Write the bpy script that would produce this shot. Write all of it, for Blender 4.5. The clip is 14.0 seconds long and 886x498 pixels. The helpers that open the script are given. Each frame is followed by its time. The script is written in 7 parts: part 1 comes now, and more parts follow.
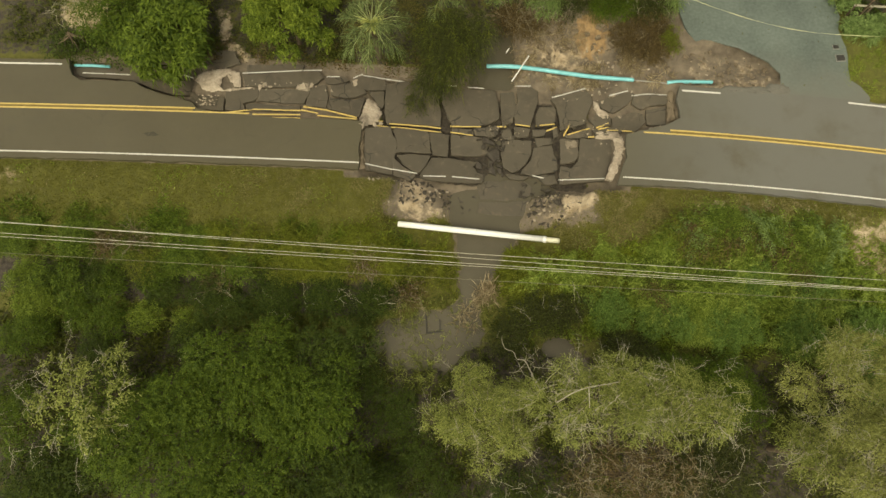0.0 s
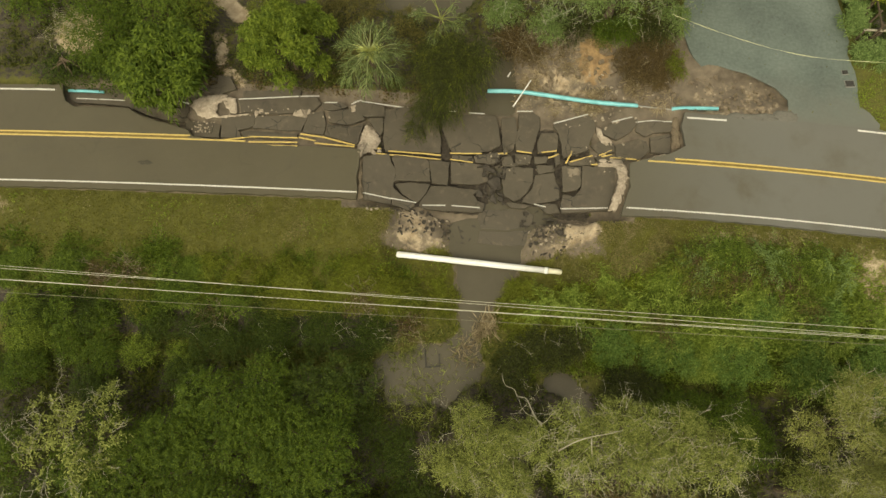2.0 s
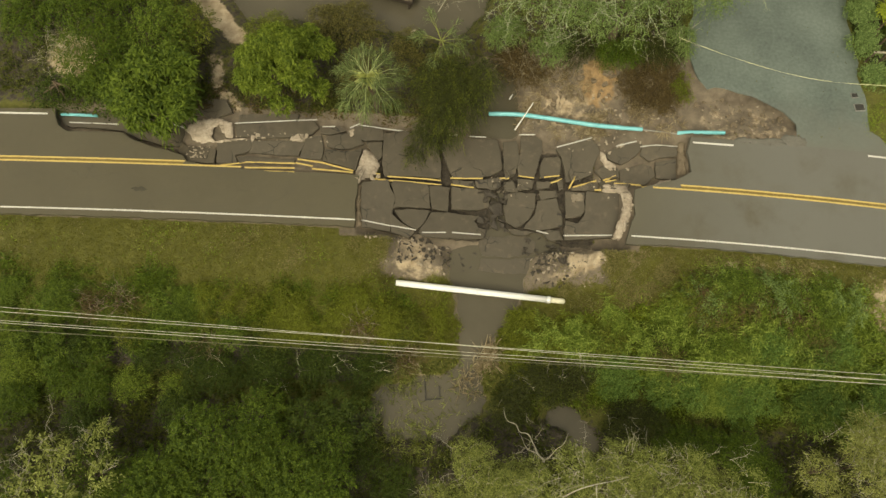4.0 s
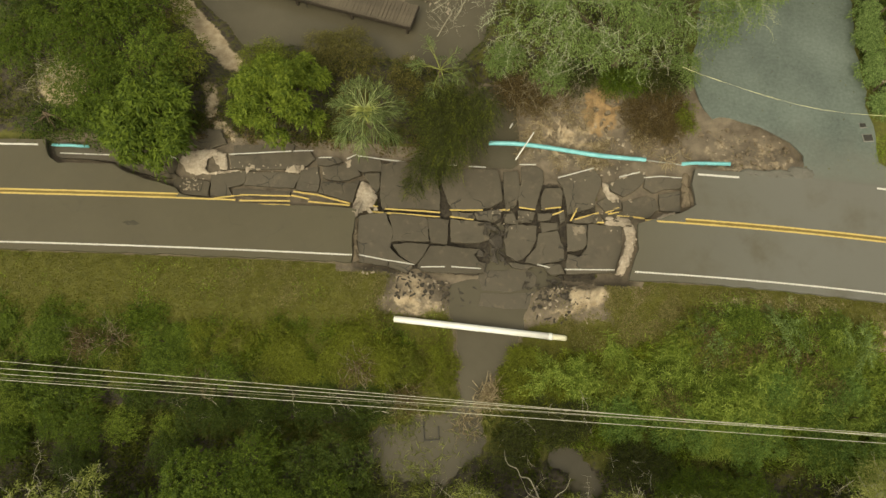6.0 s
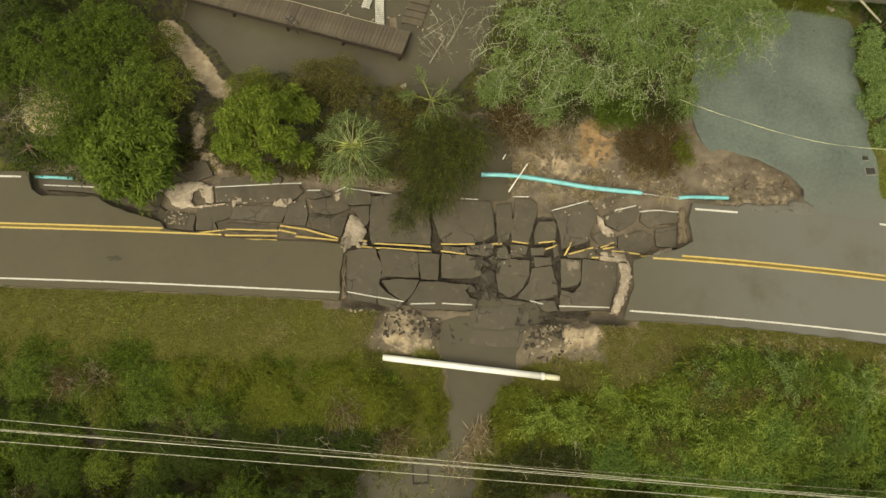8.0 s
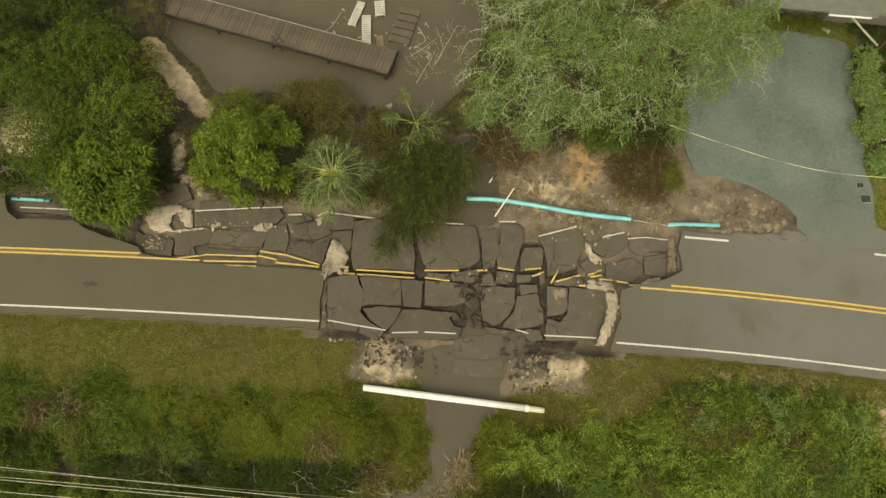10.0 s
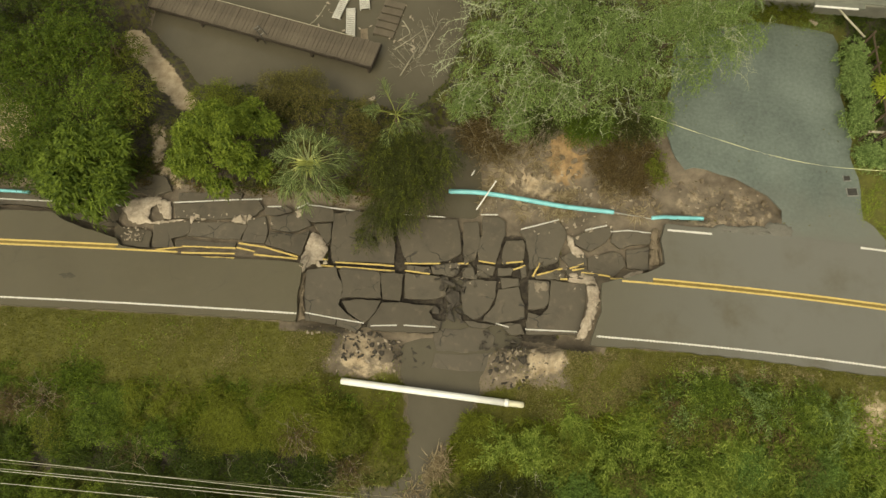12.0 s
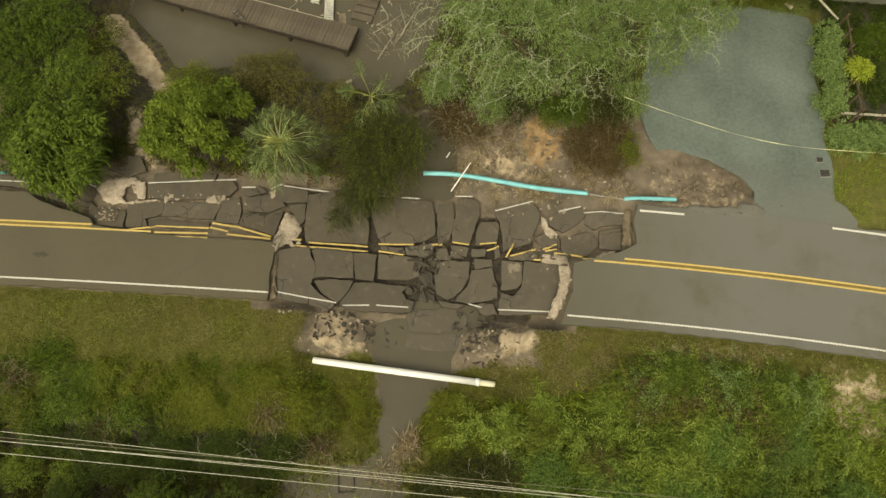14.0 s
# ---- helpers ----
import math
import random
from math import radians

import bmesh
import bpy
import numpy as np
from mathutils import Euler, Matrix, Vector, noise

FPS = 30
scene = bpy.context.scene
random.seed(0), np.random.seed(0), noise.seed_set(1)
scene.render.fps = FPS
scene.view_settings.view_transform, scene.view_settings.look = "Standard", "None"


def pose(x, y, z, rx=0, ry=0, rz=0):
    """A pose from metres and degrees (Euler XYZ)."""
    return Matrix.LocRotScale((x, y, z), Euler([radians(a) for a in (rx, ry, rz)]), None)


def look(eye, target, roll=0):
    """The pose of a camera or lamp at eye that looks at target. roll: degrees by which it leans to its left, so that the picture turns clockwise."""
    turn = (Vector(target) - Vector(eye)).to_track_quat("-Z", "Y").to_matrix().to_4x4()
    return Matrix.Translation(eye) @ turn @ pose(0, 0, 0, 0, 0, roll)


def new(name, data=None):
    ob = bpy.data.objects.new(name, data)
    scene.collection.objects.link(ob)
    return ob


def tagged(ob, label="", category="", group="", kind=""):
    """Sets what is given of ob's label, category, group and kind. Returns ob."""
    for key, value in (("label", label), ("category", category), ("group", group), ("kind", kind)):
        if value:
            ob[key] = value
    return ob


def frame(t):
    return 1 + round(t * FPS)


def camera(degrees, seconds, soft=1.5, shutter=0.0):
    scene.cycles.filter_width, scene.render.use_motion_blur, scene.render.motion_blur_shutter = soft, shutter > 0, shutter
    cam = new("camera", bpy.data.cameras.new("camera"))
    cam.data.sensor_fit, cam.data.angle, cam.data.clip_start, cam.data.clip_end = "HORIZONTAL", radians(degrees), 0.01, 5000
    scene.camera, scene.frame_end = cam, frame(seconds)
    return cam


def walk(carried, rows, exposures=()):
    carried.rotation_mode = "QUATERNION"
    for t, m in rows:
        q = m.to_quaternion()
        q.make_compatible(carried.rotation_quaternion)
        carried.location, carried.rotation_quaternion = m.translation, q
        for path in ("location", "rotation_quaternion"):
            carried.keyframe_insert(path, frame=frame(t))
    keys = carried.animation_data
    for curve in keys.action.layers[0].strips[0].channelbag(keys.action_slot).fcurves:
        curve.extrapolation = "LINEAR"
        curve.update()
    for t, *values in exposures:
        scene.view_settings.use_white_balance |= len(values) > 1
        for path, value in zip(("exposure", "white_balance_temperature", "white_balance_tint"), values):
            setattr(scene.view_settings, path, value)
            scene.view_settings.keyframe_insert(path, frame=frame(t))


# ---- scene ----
# ---------- camera ----------
cam = camera(73.7, 14.0, soft=1.5)
PATH = [
    (0, (-1.468, -19.6, 33.866), (-1.521, -18.996, 31.96), -1.3),
    (0.5, (-1.572, -18.964, 33.891), (-1.622, -18.364, 31.984), -1.0),
    (1, (-1.524, -18.527, 33.815), (-1.576, -17.923, 31.909), -1.2),
    (1.5, (-1.389, -17.974, 33.809), (-1.45, -17.373, 31.902), -1.9),
    (2, (-1.433, -17.405, 33.763), (-1.494, -16.807, 31.855), -2.0),
    (2.5, (-1.491, -17.029, 33.595), (-1.553, -16.426, 31.689), -2.1),
    (3, (-1.457, -16.51, 33.553), (-1.52, -15.91, 31.647), -2.2),
    (5.5, (-1.588, -13.935, 33.336), (-1.656, -13.333, 31.43), -2.6),
    (6, (-1.59, -13.245, 33.333), (-1.656, -12.646, 31.426), -2.5),
    (6.5, (-1.438, -12.779, 33.248), (-1.509, -12.177, 31.342), -2.9),
    (7, (-1.318, -12.359, 33.165), (-1.39, -11.757, 31.259), -3.0),
    (7.5, (-1.175, -11.613, 33.164), (-1.248, -11.015, 31.257), -3.1),
    (8, (-1.004, -10.907, 33.144), (-1.08, -10.307, 31.238), -3.3),
    (10.5, (0.406, -8.955, 32.713), (0.317, -8.356, 30.807), -4.1),
    (11, (0.871, -8.972, 32.572), (0.776, -8.376, 30.665), -4.7),
    (11.5, (1.131, -9.309, 32.356), (1.035, -8.7, 30.453), -4.4),
    (12, (1.456, -9.475, 32.227), (1.355, -8.863, 30.325), -4.8),
    (12.5, (1.766, -9.559, 32.191), (1.664, -8.947, 30.29), -4.9),
    (13, (2.229, -9.697, 32.145), (2.123, -9.088, 30.243), -5.3),
    (13.5, (2.626, -10.099, 31.988), (2.525, -9.484, 30.088), -4.7),
    (14, (3.164, -10.601, 31.811), (3.06, -9.98, 29.913), -4.8),
]
walk(cam, [(t, look(eye, target, roll)) for t, eye, target, roll in PATH], [(0, 0.45, 8200, 3), (14, 0.45, 8200, 3)])

# ---------- world and light: a bright overcast sky ----------
world = bpy.data.worlds.new("sky")
scene.world = world
world.use_nodes = True
wn, wl = world.node_tree.nodes, world.node_tree.links
sky = wn.new("ShaderNodeTexSky")
sky.sky_type = "NISHITA"
sky.sun_disc = False
sky.sun_elevation, sky.sun_rotation = radians(55), radians(200)
sky.dust_density, sky.air_density = 3.0, 1.0
grey = wn.new("ShaderNodeHueSaturation")
grey.inputs["Saturation"].default_value = 0.25
wl.new(sky.outputs[0], grey.inputs["Color"])
wl.new(grey.outputs[0], wn["Background"].inputs["Color"])
wn["Background"].inputs["Strength"].default_value = 0.15

sun_data = bpy.data.lights.new("sun", "SUN")
sun_data.energy, sun_data.angle, sun_data.color = 1.2, radians(40), (1.0, 0.96, 0.88)
sun = new("sun", sun_data)
sun.matrix_world = pose(0, 0, 60, 35, 0, -20)

# ---------- small helpers ----------


def smooth(a, b, x):
    t = np.clip((np.asarray(x, float) - a) / (b - a), 0, 1)
    return t * t * (3 - 2 * t)


def mixed(a, b, w):
    return a * (1 - w) + b * w


def wobble(x, y, s=1.0, k=0.0):
    """Smooth unevenness between about -1 and 1; s: waves per metre."""
    x, y = np.asarray(x, float) * s, np.asarray(y, float) * s
    return (np.sin(1.7 * x + 0.6 * y + k) + np.sin(-0.9 * x + 1.9 * y + 1.3 + 2 * k) + np.sin(2.9 * x - 1.4 * y + 4.1 - k)
            + 0.6 * np.sin(4.3 * x + 3.7 * y + 0.7 + k) + 0.5 * np.sin(-5.9 * x + 5.1 * y + 2.2)) / 3.2


def mesh_of(name, verts, faces, material, smooth_shade=False):
    me = bpy.data.meshes.new(name)
    me.from_pydata([tuple(map(float, v)) for v in verts], [], [tuple(map(int, f)) for f in faces])
    me.materials.append(material)
    if smooth_shade:
        me.polygons.foreach_set("use_smooth", [True] * len(me.polygons))
    me.update()
    return me


def quads_of(name, q, material):
    """A mesh of loose four-cornered blades or leaves; q: (n, 4, 3)."""
    n = len(q)
    me = bpy.data.meshes.new(name)
    me.vertices.add(4 * n)
    me.vertices.foreach_set("co", np.ascontiguousarray(q, dtype=np.float32).ravel())
    me.loops.add(4 * n)
    me.loops.foreach_set("vertex_index", np.arange(4 * n, dtype=np.int32))
    me.polygons.add(n)
    me.polygons.foreach_set("loop_start", np.arange(0, 4 * n, 4, dtype=np.int32))
    me.materials.append(material)
    me.update(calc_edges=True)
    me.validate()
    return me


def part(name, me, parent, label=""):
    ob = new(name, me)
    ob.parent = parent
    if label:
        tagged(ob, label)
    return ob


def thing(name, place=(0, 0, 0), turn=0.0, label="", category="", group="", kind=""):
    ob = new(name)
    ob.empty_display_size = 0.2
    ob.matrix_basis = pose(*place, 0, 0, turn)
    return tagged(ob, label, category, group, kind)


class Shape:
    """Gathers tubes, boxes and rings into one mesh."""

    def __init__(self):
        self.v, self.f = [], []

    def tube(self, points, radii, sides=6, closed=True):
        pts = [Vector(p) for p in points]
        start = len(self.v)
        for i, p in enumerate(pts):
            d = (pts[min(i + 1, len(pts) - 1)] - pts[max(i - 1, 0)])
            d = d.normalized() if d.length > 1e-6 else Vector((0, 0, 1))
            a = d.cross(Vector((0.31, 0.17, 0.93)))
            a = a.normalized() if a.length > 1e-3 else Vector((1, 0, 0))
            b = d.cross(a)
            for k in range(sides):
                w = 2 * math.pi * k / sides
                self.v.append(p + (a * math.cos(w) + b * math.sin(w)) * radii[i])
        for i in range(len(pts) - 1):
            for k in range(sides):
                a0, a1 = start + i * sides + k, start + i * sides + (k + 1) % sides
                self.f.append((a0, a1, a1 + sides, a0 + sides))
        if closed:
            self.f.append(tuple(start + k for k in range(sides))[::-1])
            self.f.append(tuple(start + (len(pts) - 1) * sides + k for k in range(sides)))
        return self

    def box(self, m, sx, sy, sz, bevel=0.0):
        """A box of that size round the origin of the pose m, its upper edges taken off by bevel."""
        s = len(self.v)
        x, y, z, b = sx / 2, sy / 2, sz / 2, bevel
        ring = [(-x, -y), (x, -y), (x, y), (-x, y)]
        if b > 0:
            for zz, k in ((-z, 0), (z - b, 0), (z, b)):
                self.v += [m @ Vector((px - math.copysign(k, px), py - math.copysign(k, py), zz)) for px, py in ring]
            rows = 3
        else:
            for zz in (-z, z):
                self.v += [m @ Vector((px, py, zz)) for px, py in ring]
            rows = 2
        for i in range(rows - 1):
            for k in range(4):
                a0, a1 = s + 4 * i + k, s + 4 * i + (k + 1) % 4
                self.f.append((a0, a1, a1 + 4, a0 + 4))
        self.f.append((s + 3, s + 2, s + 1, s))
        e = s + 4 * (rows - 1)
        self.f.append((e, e + 1, e + 2, e + 3))
        return self

    def mesh(self, name, material, smooth_shade=False):
        return mesh_of(name, self.v, self.f, material, smooth_shade)


# ---------- materials ----------
def material(name, dark, light, scale=3.0, rough=0.85, bump=0.3, fine=40.0, metallic=0.0, island=0.0, detail=6.0, spec=0.3, coords="Object"):
    """A surface whose colour wanders between dark and light at two scales, with a fine relief."""
    m = bpy.data.materials.new(name)
    m.use_nodes = True
    n, l = m.node_tree.nodes, m.node_tree.links
    b = n["Principled BSDF"]
    co = n.new("ShaderNodeTexCoord")
    big, small = n.new("ShaderNodeTexNoise"), n.new("ShaderNodeTexNoise")
    for tex, s, d in ((big, scale, detail), (small, fine, 4.0)):
        tex.inputs["Scale"].default_value, tex.inputs["Detail"].default_value, tex.inputs["Roughness"].default_value = s, d, 0.62
        l.new(co.outputs[coords], tex.inputs["Vector"])
    fac = n.new("ShaderNodeMix")
    fac.inputs["Factor"].default_value = 0.4
    l.new(big.outputs["Fac"], fac.inputs[2])
    l.new(small.outputs["Fac"], fac.inputs[3])
    out = fac.outputs[0]
    if island > 0:
        geo = n.new("ShaderNodeNewGeometry")
        isl = n.new("ShaderNodeMix")
        isl.inputs["Factor"].default_value = island
        l.new(out, isl.inputs[2])
        l.new(geo.outputs["Random Per Island"], isl.inputs[3])
        out = isl.outputs[0]
    ramp = n.new("ShaderNodeValToRGB")
    ramp.color_ramp.elements[0].position, ramp.color_ramp.elements[1].position = (0.32, 0.68) if island == 0 else (0.28, 0.72)
    ramp.color_ramp.elements[0].color, ramp.color_ramp.elements[1].color = (*dark, 1), (*light, 1)
    l.new(out, ramp.inputs["Fac"])
    l.new(ramp.outputs["Color"], b.inputs["Base Color"])
    b.inputs["Roughness"].default_value, b.inputs["Metallic"].default_value = rough, metallic
    b.inputs["Specular IOR Level"].default_value = spec
    if bump > 0:
        bp = n.new("ShaderNodeBump")
        bp.inputs["Strength"].default_value, bp.inputs["Distance"].default_value = bump, 0.03
        l.new(small.outputs["Fac"], bp.inputs["Height"])
        l.new(bp.outputs["Normal"], b.inputs["Normal"])
    return m


def leaf_material(name, dark, light, through_light=0.25, scale=0.8):
    """Leaves: every leaf has its own tone, clumps differ, and some light comes through."""
    m = material(name, dark, light, scale=scale, rough=0.65, bump=0.0, fine=5.0, island=0.4, detail=4.0, spec=0.22)
    n, l = m.node_tree.nodes, m.node_tree.links
    b, out = n["Principled BSDF"], n["Material Output"]
    tr, mx = n.new("ShaderNodeBsdfTranslucent"), n.new("ShaderNodeMixShader")
    l.new(b.inputs["Base Color"].links[0].from_socket, tr.inputs["Color"])
    mx.inputs[0].default_value = through_light
    l.new(b.outputs[0], mx.inputs[1])
    l.new(tr.outputs[0], mx.inputs[2])
    l.new(mx.outputs[0], out.inputs["Surface"])
    return m




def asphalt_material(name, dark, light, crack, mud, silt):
    """Old asphalt: grain, damp stains, hair cracks, a wash of mud, and (silt) pale haze painted in towards its eastern
    end.
    """
    m = material(name, dark, light, scale=0.35, rough=0.55, bump=0.3, fine=55, spec=0.4, detail=8)
    n, l = m.node_tree.nodes, m.node_tree.links
    p = n["Principled BSDF"]
    co = n.new("ShaderNodeTexCoord")
    colour = p.inputs["Base Color"].links[0].from_socket

    def tex(scale, detail=7.0):
        t = n.new("ShaderNodeTexNoise")
        t.inputs["Scale"].default_value, t.inputs["Detail"].default_value, t.inputs["Roughness"].default_value = scale, detail, 0.65
        l.new(co.outputs["Object"], t.inputs["Vector"])
        return t.outputs["Fac"]

    def ranged(value, lo, hi, most):
        r = n.new("ShaderNodeMapRange")
        r.interpolation_type = "SMOOTHSTEP"
        for key, v in (("From Min", lo), ("From Max", hi), ("To Max", most)):
            r.inputs[key].default_value = v
        l.new(value, r.inputs["Value"])
        return r.outputs["Result"]

    def over(fac, tone):
        nonlocal colour
        mx = n.new("ShaderNodeMix")
        mx.data_type = "RGBA"
        l.new(fac, mx.inputs["Factor"])
        l.new(colour, mx.inputs[6])
        mx.inputs[7].default_value = (*tone, 1)
        colour = mx.outputs[2]

    def times(x, y):
        t = n.new("ShaderNodeMath")
        t.operation = "MULTIPLY"
        l.new(x, t.inputs[0])
        l.new(y, t.inputs[1])
        return t.outputs[0]

    over(ranged(tex(0.7), 0.47, 0.7, 0.16 + 0.8 * mud), (0.048, 0.040, 0.028))
    over(ranged(tex(1.9), 0.52, 0.72, mud), (0.165, 0.130, 0.085))
    vor, bend, add = n.new("ShaderNodeTexVoronoi"), n.new("ShaderNodeTexNoise"), n.new("ShaderNodeMixRGB")
    vor.feature = "DISTANCE_TO_EDGE"
    vor.inputs["Scale"].default_value, bend.inputs["Scale"].default_value, bend.inputs["Detail"].default_value = 0.5, 1.6, 5.0
    add.blend_type = "ADD"
    add.inputs[0].default_value = 0.55
    l.new(co.outputs["Object"], bend.inputs["Vector"])
    l.new(co.outputs["Object"], add.inputs[1])
    l.new(bend.outputs["Color"], add.inputs[2])
    l.new(add.outputs[0], vor.inputs["Vector"])
    inv = n.new("ShaderNodeMath")
    inv.operation = "SUBTRACT"
    inv.inputs[0].default_value = 1.0
    l.new(vor.outputs["Distance"], inv.inputs[1])
    over(times(ranged(inv.outputs[0], 0.982, 0.994, crack), ranged(tex(0.45, 3.0), 0.48, 0.6, 1.0)), (0.022, 0.018, 0.013))
    # pale haze put into the road's colour, stronger towards the east
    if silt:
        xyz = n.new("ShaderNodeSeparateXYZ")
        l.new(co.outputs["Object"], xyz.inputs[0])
        haze_film = times(ranged(xyz.outputs["X"], 3.0, 19.0, silt), ranged(tex(0.3), 0.15, 0.55, 1.0))
        over(haze_film, (0.150, 0.150, 0.131))
    l.new(colour, p.inputs["Base Color"])
    return m


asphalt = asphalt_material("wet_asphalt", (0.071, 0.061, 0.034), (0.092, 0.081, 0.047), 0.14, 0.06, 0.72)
asphalt_slab = asphalt_material("broken_asphalt", (0.067, 0.057, 0.038), (0.110, 0.093, 0.064), 0.9, 0.5, 0.0)
asphalt_black = material("black_asphalt_chunk", (0.024, 0.020, 0.015), (0.085, 0.072, 0.053), scale=2, rough=0.7, bump=0.6, fine=22)
def drive_material():
    """A wet drive with grey-green sky reflection and haze painted into its colour, thinning out towards the road."""
    m = material("hazed_drive", (0.062, 0.079, 0.064), (0.158, 0.190, 0.158), scale=0.22, rough=0.45, bump=0.2, fine=5.0, spec=0.5, detail=5)
    n, l = m.node_tree.nodes, m.node_tree.links
    p = n["Principled BSDF"]
    co, xyz, rag, mx = n.new("ShaderNodeTexCoord"), n.new("ShaderNodeSeparateXYZ"), n.new("ShaderNodeTexNoise"), n.new("ShaderNodeMix")
    rag.inputs["Scale"].default_value, rag.inputs["Detail"].default_value = 0.6, 5.0
    sub, haze_film = n.new("ShaderNodeMath"), n.new("ShaderNodeMapRange")
    sub.operation = "MULTIPLY_ADD"
    sub.inputs[1].default_value = -5.0
    haze_film.interpolation_type = "SMOOTHSTEP"
    haze_film.inputs["From Min"].default_value, haze_film.inputs["From Max"].default_value = -0.5, 5.0
    l.new(co.outputs["Object"], xyz.inputs[0])
    l.new(co.outputs["Object"], rag.inputs["Vector"])
    l.new(rag.outputs["Fac"], sub.inputs[0])
    l.new(xyz.outputs["Y"], sub.inputs[2])
    l.new(sub.outputs[0], haze_film.inputs["Value"])
    mx.data_type = "RGBA"
    l.new(haze_film.outputs["Result"], mx.inputs["Factor"])
    mx.inputs[6].default_value = (0.124, 0.126, 0.100, 1)
    l.new(p.inputs["Base Color"].links[0].from_socket, mx.inputs[7])
    l.new(mx.outputs[2], p.inputs["Base Color"])
    return m


drive_mat = drive_material()
white_paint = material("white_road_paint", (0.42, 0.41, 0.35), (0.74, 0.72, 0.65), scale=9, rough=0.7, bump=0.2)
yellow_paint = material("yellow_road_paint", (0.42, 0.29, 0.075), (0.66, 0.51, 0.19), scale=7, rough=0.7, bump=0.2)
sand_mat = material("pale_sand", (0.17, 0.136, 0.094), (0.53, 0.45, 0.345), scale=1.6, rough=0.95, bump=0.5, fine=7, detail=9)
silt_mat = material("thin_silt", (0.13, 0.108, 0.075), (0.27, 0.225, 0.165), scale=2.4, rough=0.9, bump=0.3, fine=9, detail=9)
yellow_worn = material("worn_yellow_paint", (0.13, 0.095, 0.03), (0.21, 0.15, 0.045), scale=4, rough=0.8, bump=0.2)
wet_silt = material("grey_wet_silt", (0.112, 0.106, 0.084), (0.165, 0.156, 0.128), scale=1.8, rough=0.8, bump=0.35, fine=9, detail=9)
mud_mat = material("brown_mud", (0.09, 0.07, 0.045), (0.24, 0.19, 0.125), scale=1.3, rough=0.8, bump=0.6, fine=12)
rubble_mat = material("pale_rubble", (0.16, 0.13, 0.09), (0.46, 0.39, 0.29), scale=3, rough=0.9, bump=0.5, island=0.6)
pvc_white = material("white_pvc", (0.72, 0.72, 0.66), (0.86, 0.86, 0.80), scale=1.5, rough=0.35, bump=0.05, spec=0.5)
pvc_cream = material("cream_pvc", (0.58, 0.55, 0.38), (0.74, 0.72, 0.54), scale=3, rough=0.4, bump=0.05)
pipe_blue = material("blue_green_pipe", (0.10, 0.38, 0.40), (0.22, 0.58, 0.60), scale=2.0, rough=0.4, bump=0.08, spec=0.5)
steel = material("dull_steel", (0.16, 0.16, 0.14), (0.34, 0.33, 0.29), scale=4, rough=0.5, bump=0.1, metallic=0.4)
dark_iron = material("dark_iron", (0.02, 0.02, 0.016), (0.06, 0.055, 0.045), scale=4, rough=0.6, bump=0.2)
cable_mat = material("aluminium_cable", (0.36, 0.35, 0.25), (0.64, 0.62, 0.47), scale=5, rough=0.5, bump=0.0, metallic=0.2)
cable_dark = material("weathered_cable", (0.14, 0.13, 0.08), (0.24, 0.23, 0.14), scale=5, rough=0.7, bump=0.0)
plank_mat = material("wet_grey_plank", (0.066, 0.053, 0.035), (0.138, 0.113, 0.077), scale=0.8, rough=0.6, bump=0.4, fine=30)
def varied_by_object(m, low, high):
    """Gives every object of the material a tone of its own."""
    n, l = m.node_tree.nodes, m.node_tree.links
    b = n["Principled BSDF"]
    info, span, mul = n.new("ShaderNodeObjectInfo"), n.new("ShaderNodeMapRange"), n.new("ShaderNodeVectorMath")
    span.inputs["To Min"].default_value, span.inputs["To Max"].default_value = low, high
    mul.operation = "SCALE"
    l.new(info.outputs["Random"], span.inputs["Value"])
    l.new(b.inputs["Base Color"].links[0].from_socket, mul.inputs[0])
    l.new(span.outputs["Result"], mul.inputs["Scale"])
    l.new(mul.outputs[0], b.inputs["Base Color"])


varied_by_object(plank_mat, 0.82, 1.04)
timber_dark = material("dark_wet_timber", (0.03, 0.024, 0.017), (0.07, 0.056, 0.04), scale=3, rough=0.7, bump=0.4)
white_plastic = material("white_plastic", (0.6, 0.59, 0.53), (0.82, 0.8, 0.74), scale=4, rough=0.5, bump=0.05)
bark_pale = material("pale_grey_bark", (0.20, 0.18, 0.12), (0.46, 0.43, 0.32), scale=3, rough=0.9, bump=0.6, fine=25)
twig_brown = material("brown_twigs", (0.13, 0.105, 0.06), (0.34, 0.29, 0.185), scale=3, rough=0.9, bump=0.5, fine=25)
bark_brown = material("brown_bark", (0.06, 0.045, 0.028), (0.15, 0.11, 0.07), scale=3, rough=0.9, bump=0.8, fine=20)
tape_yellow = material("yellow_tape", (0.70, 0.69, 0.34), (0.86, 0.85, 0.52), scale=4, rough=0.5, bump=0.0)
roof_mat = material("grey_roof", (0.10, 0.105, 0.08), (0.175, 0.18, 0.14), scale=1.2, rough=0.8, bump=0.4)
wall_mat = material("dull_house_wall", (0.13, 0.125, 0.095), (0.21, 0.205, 0.16), scale=1.5, rough=0.9, bump=0.2)
glass_dark = material("dark_window_glass", (0.02, 0.022, 0.022), (0.03, 0.033, 0.032), scale=1, rough=0.08, bump=0.0, spec=0.6)

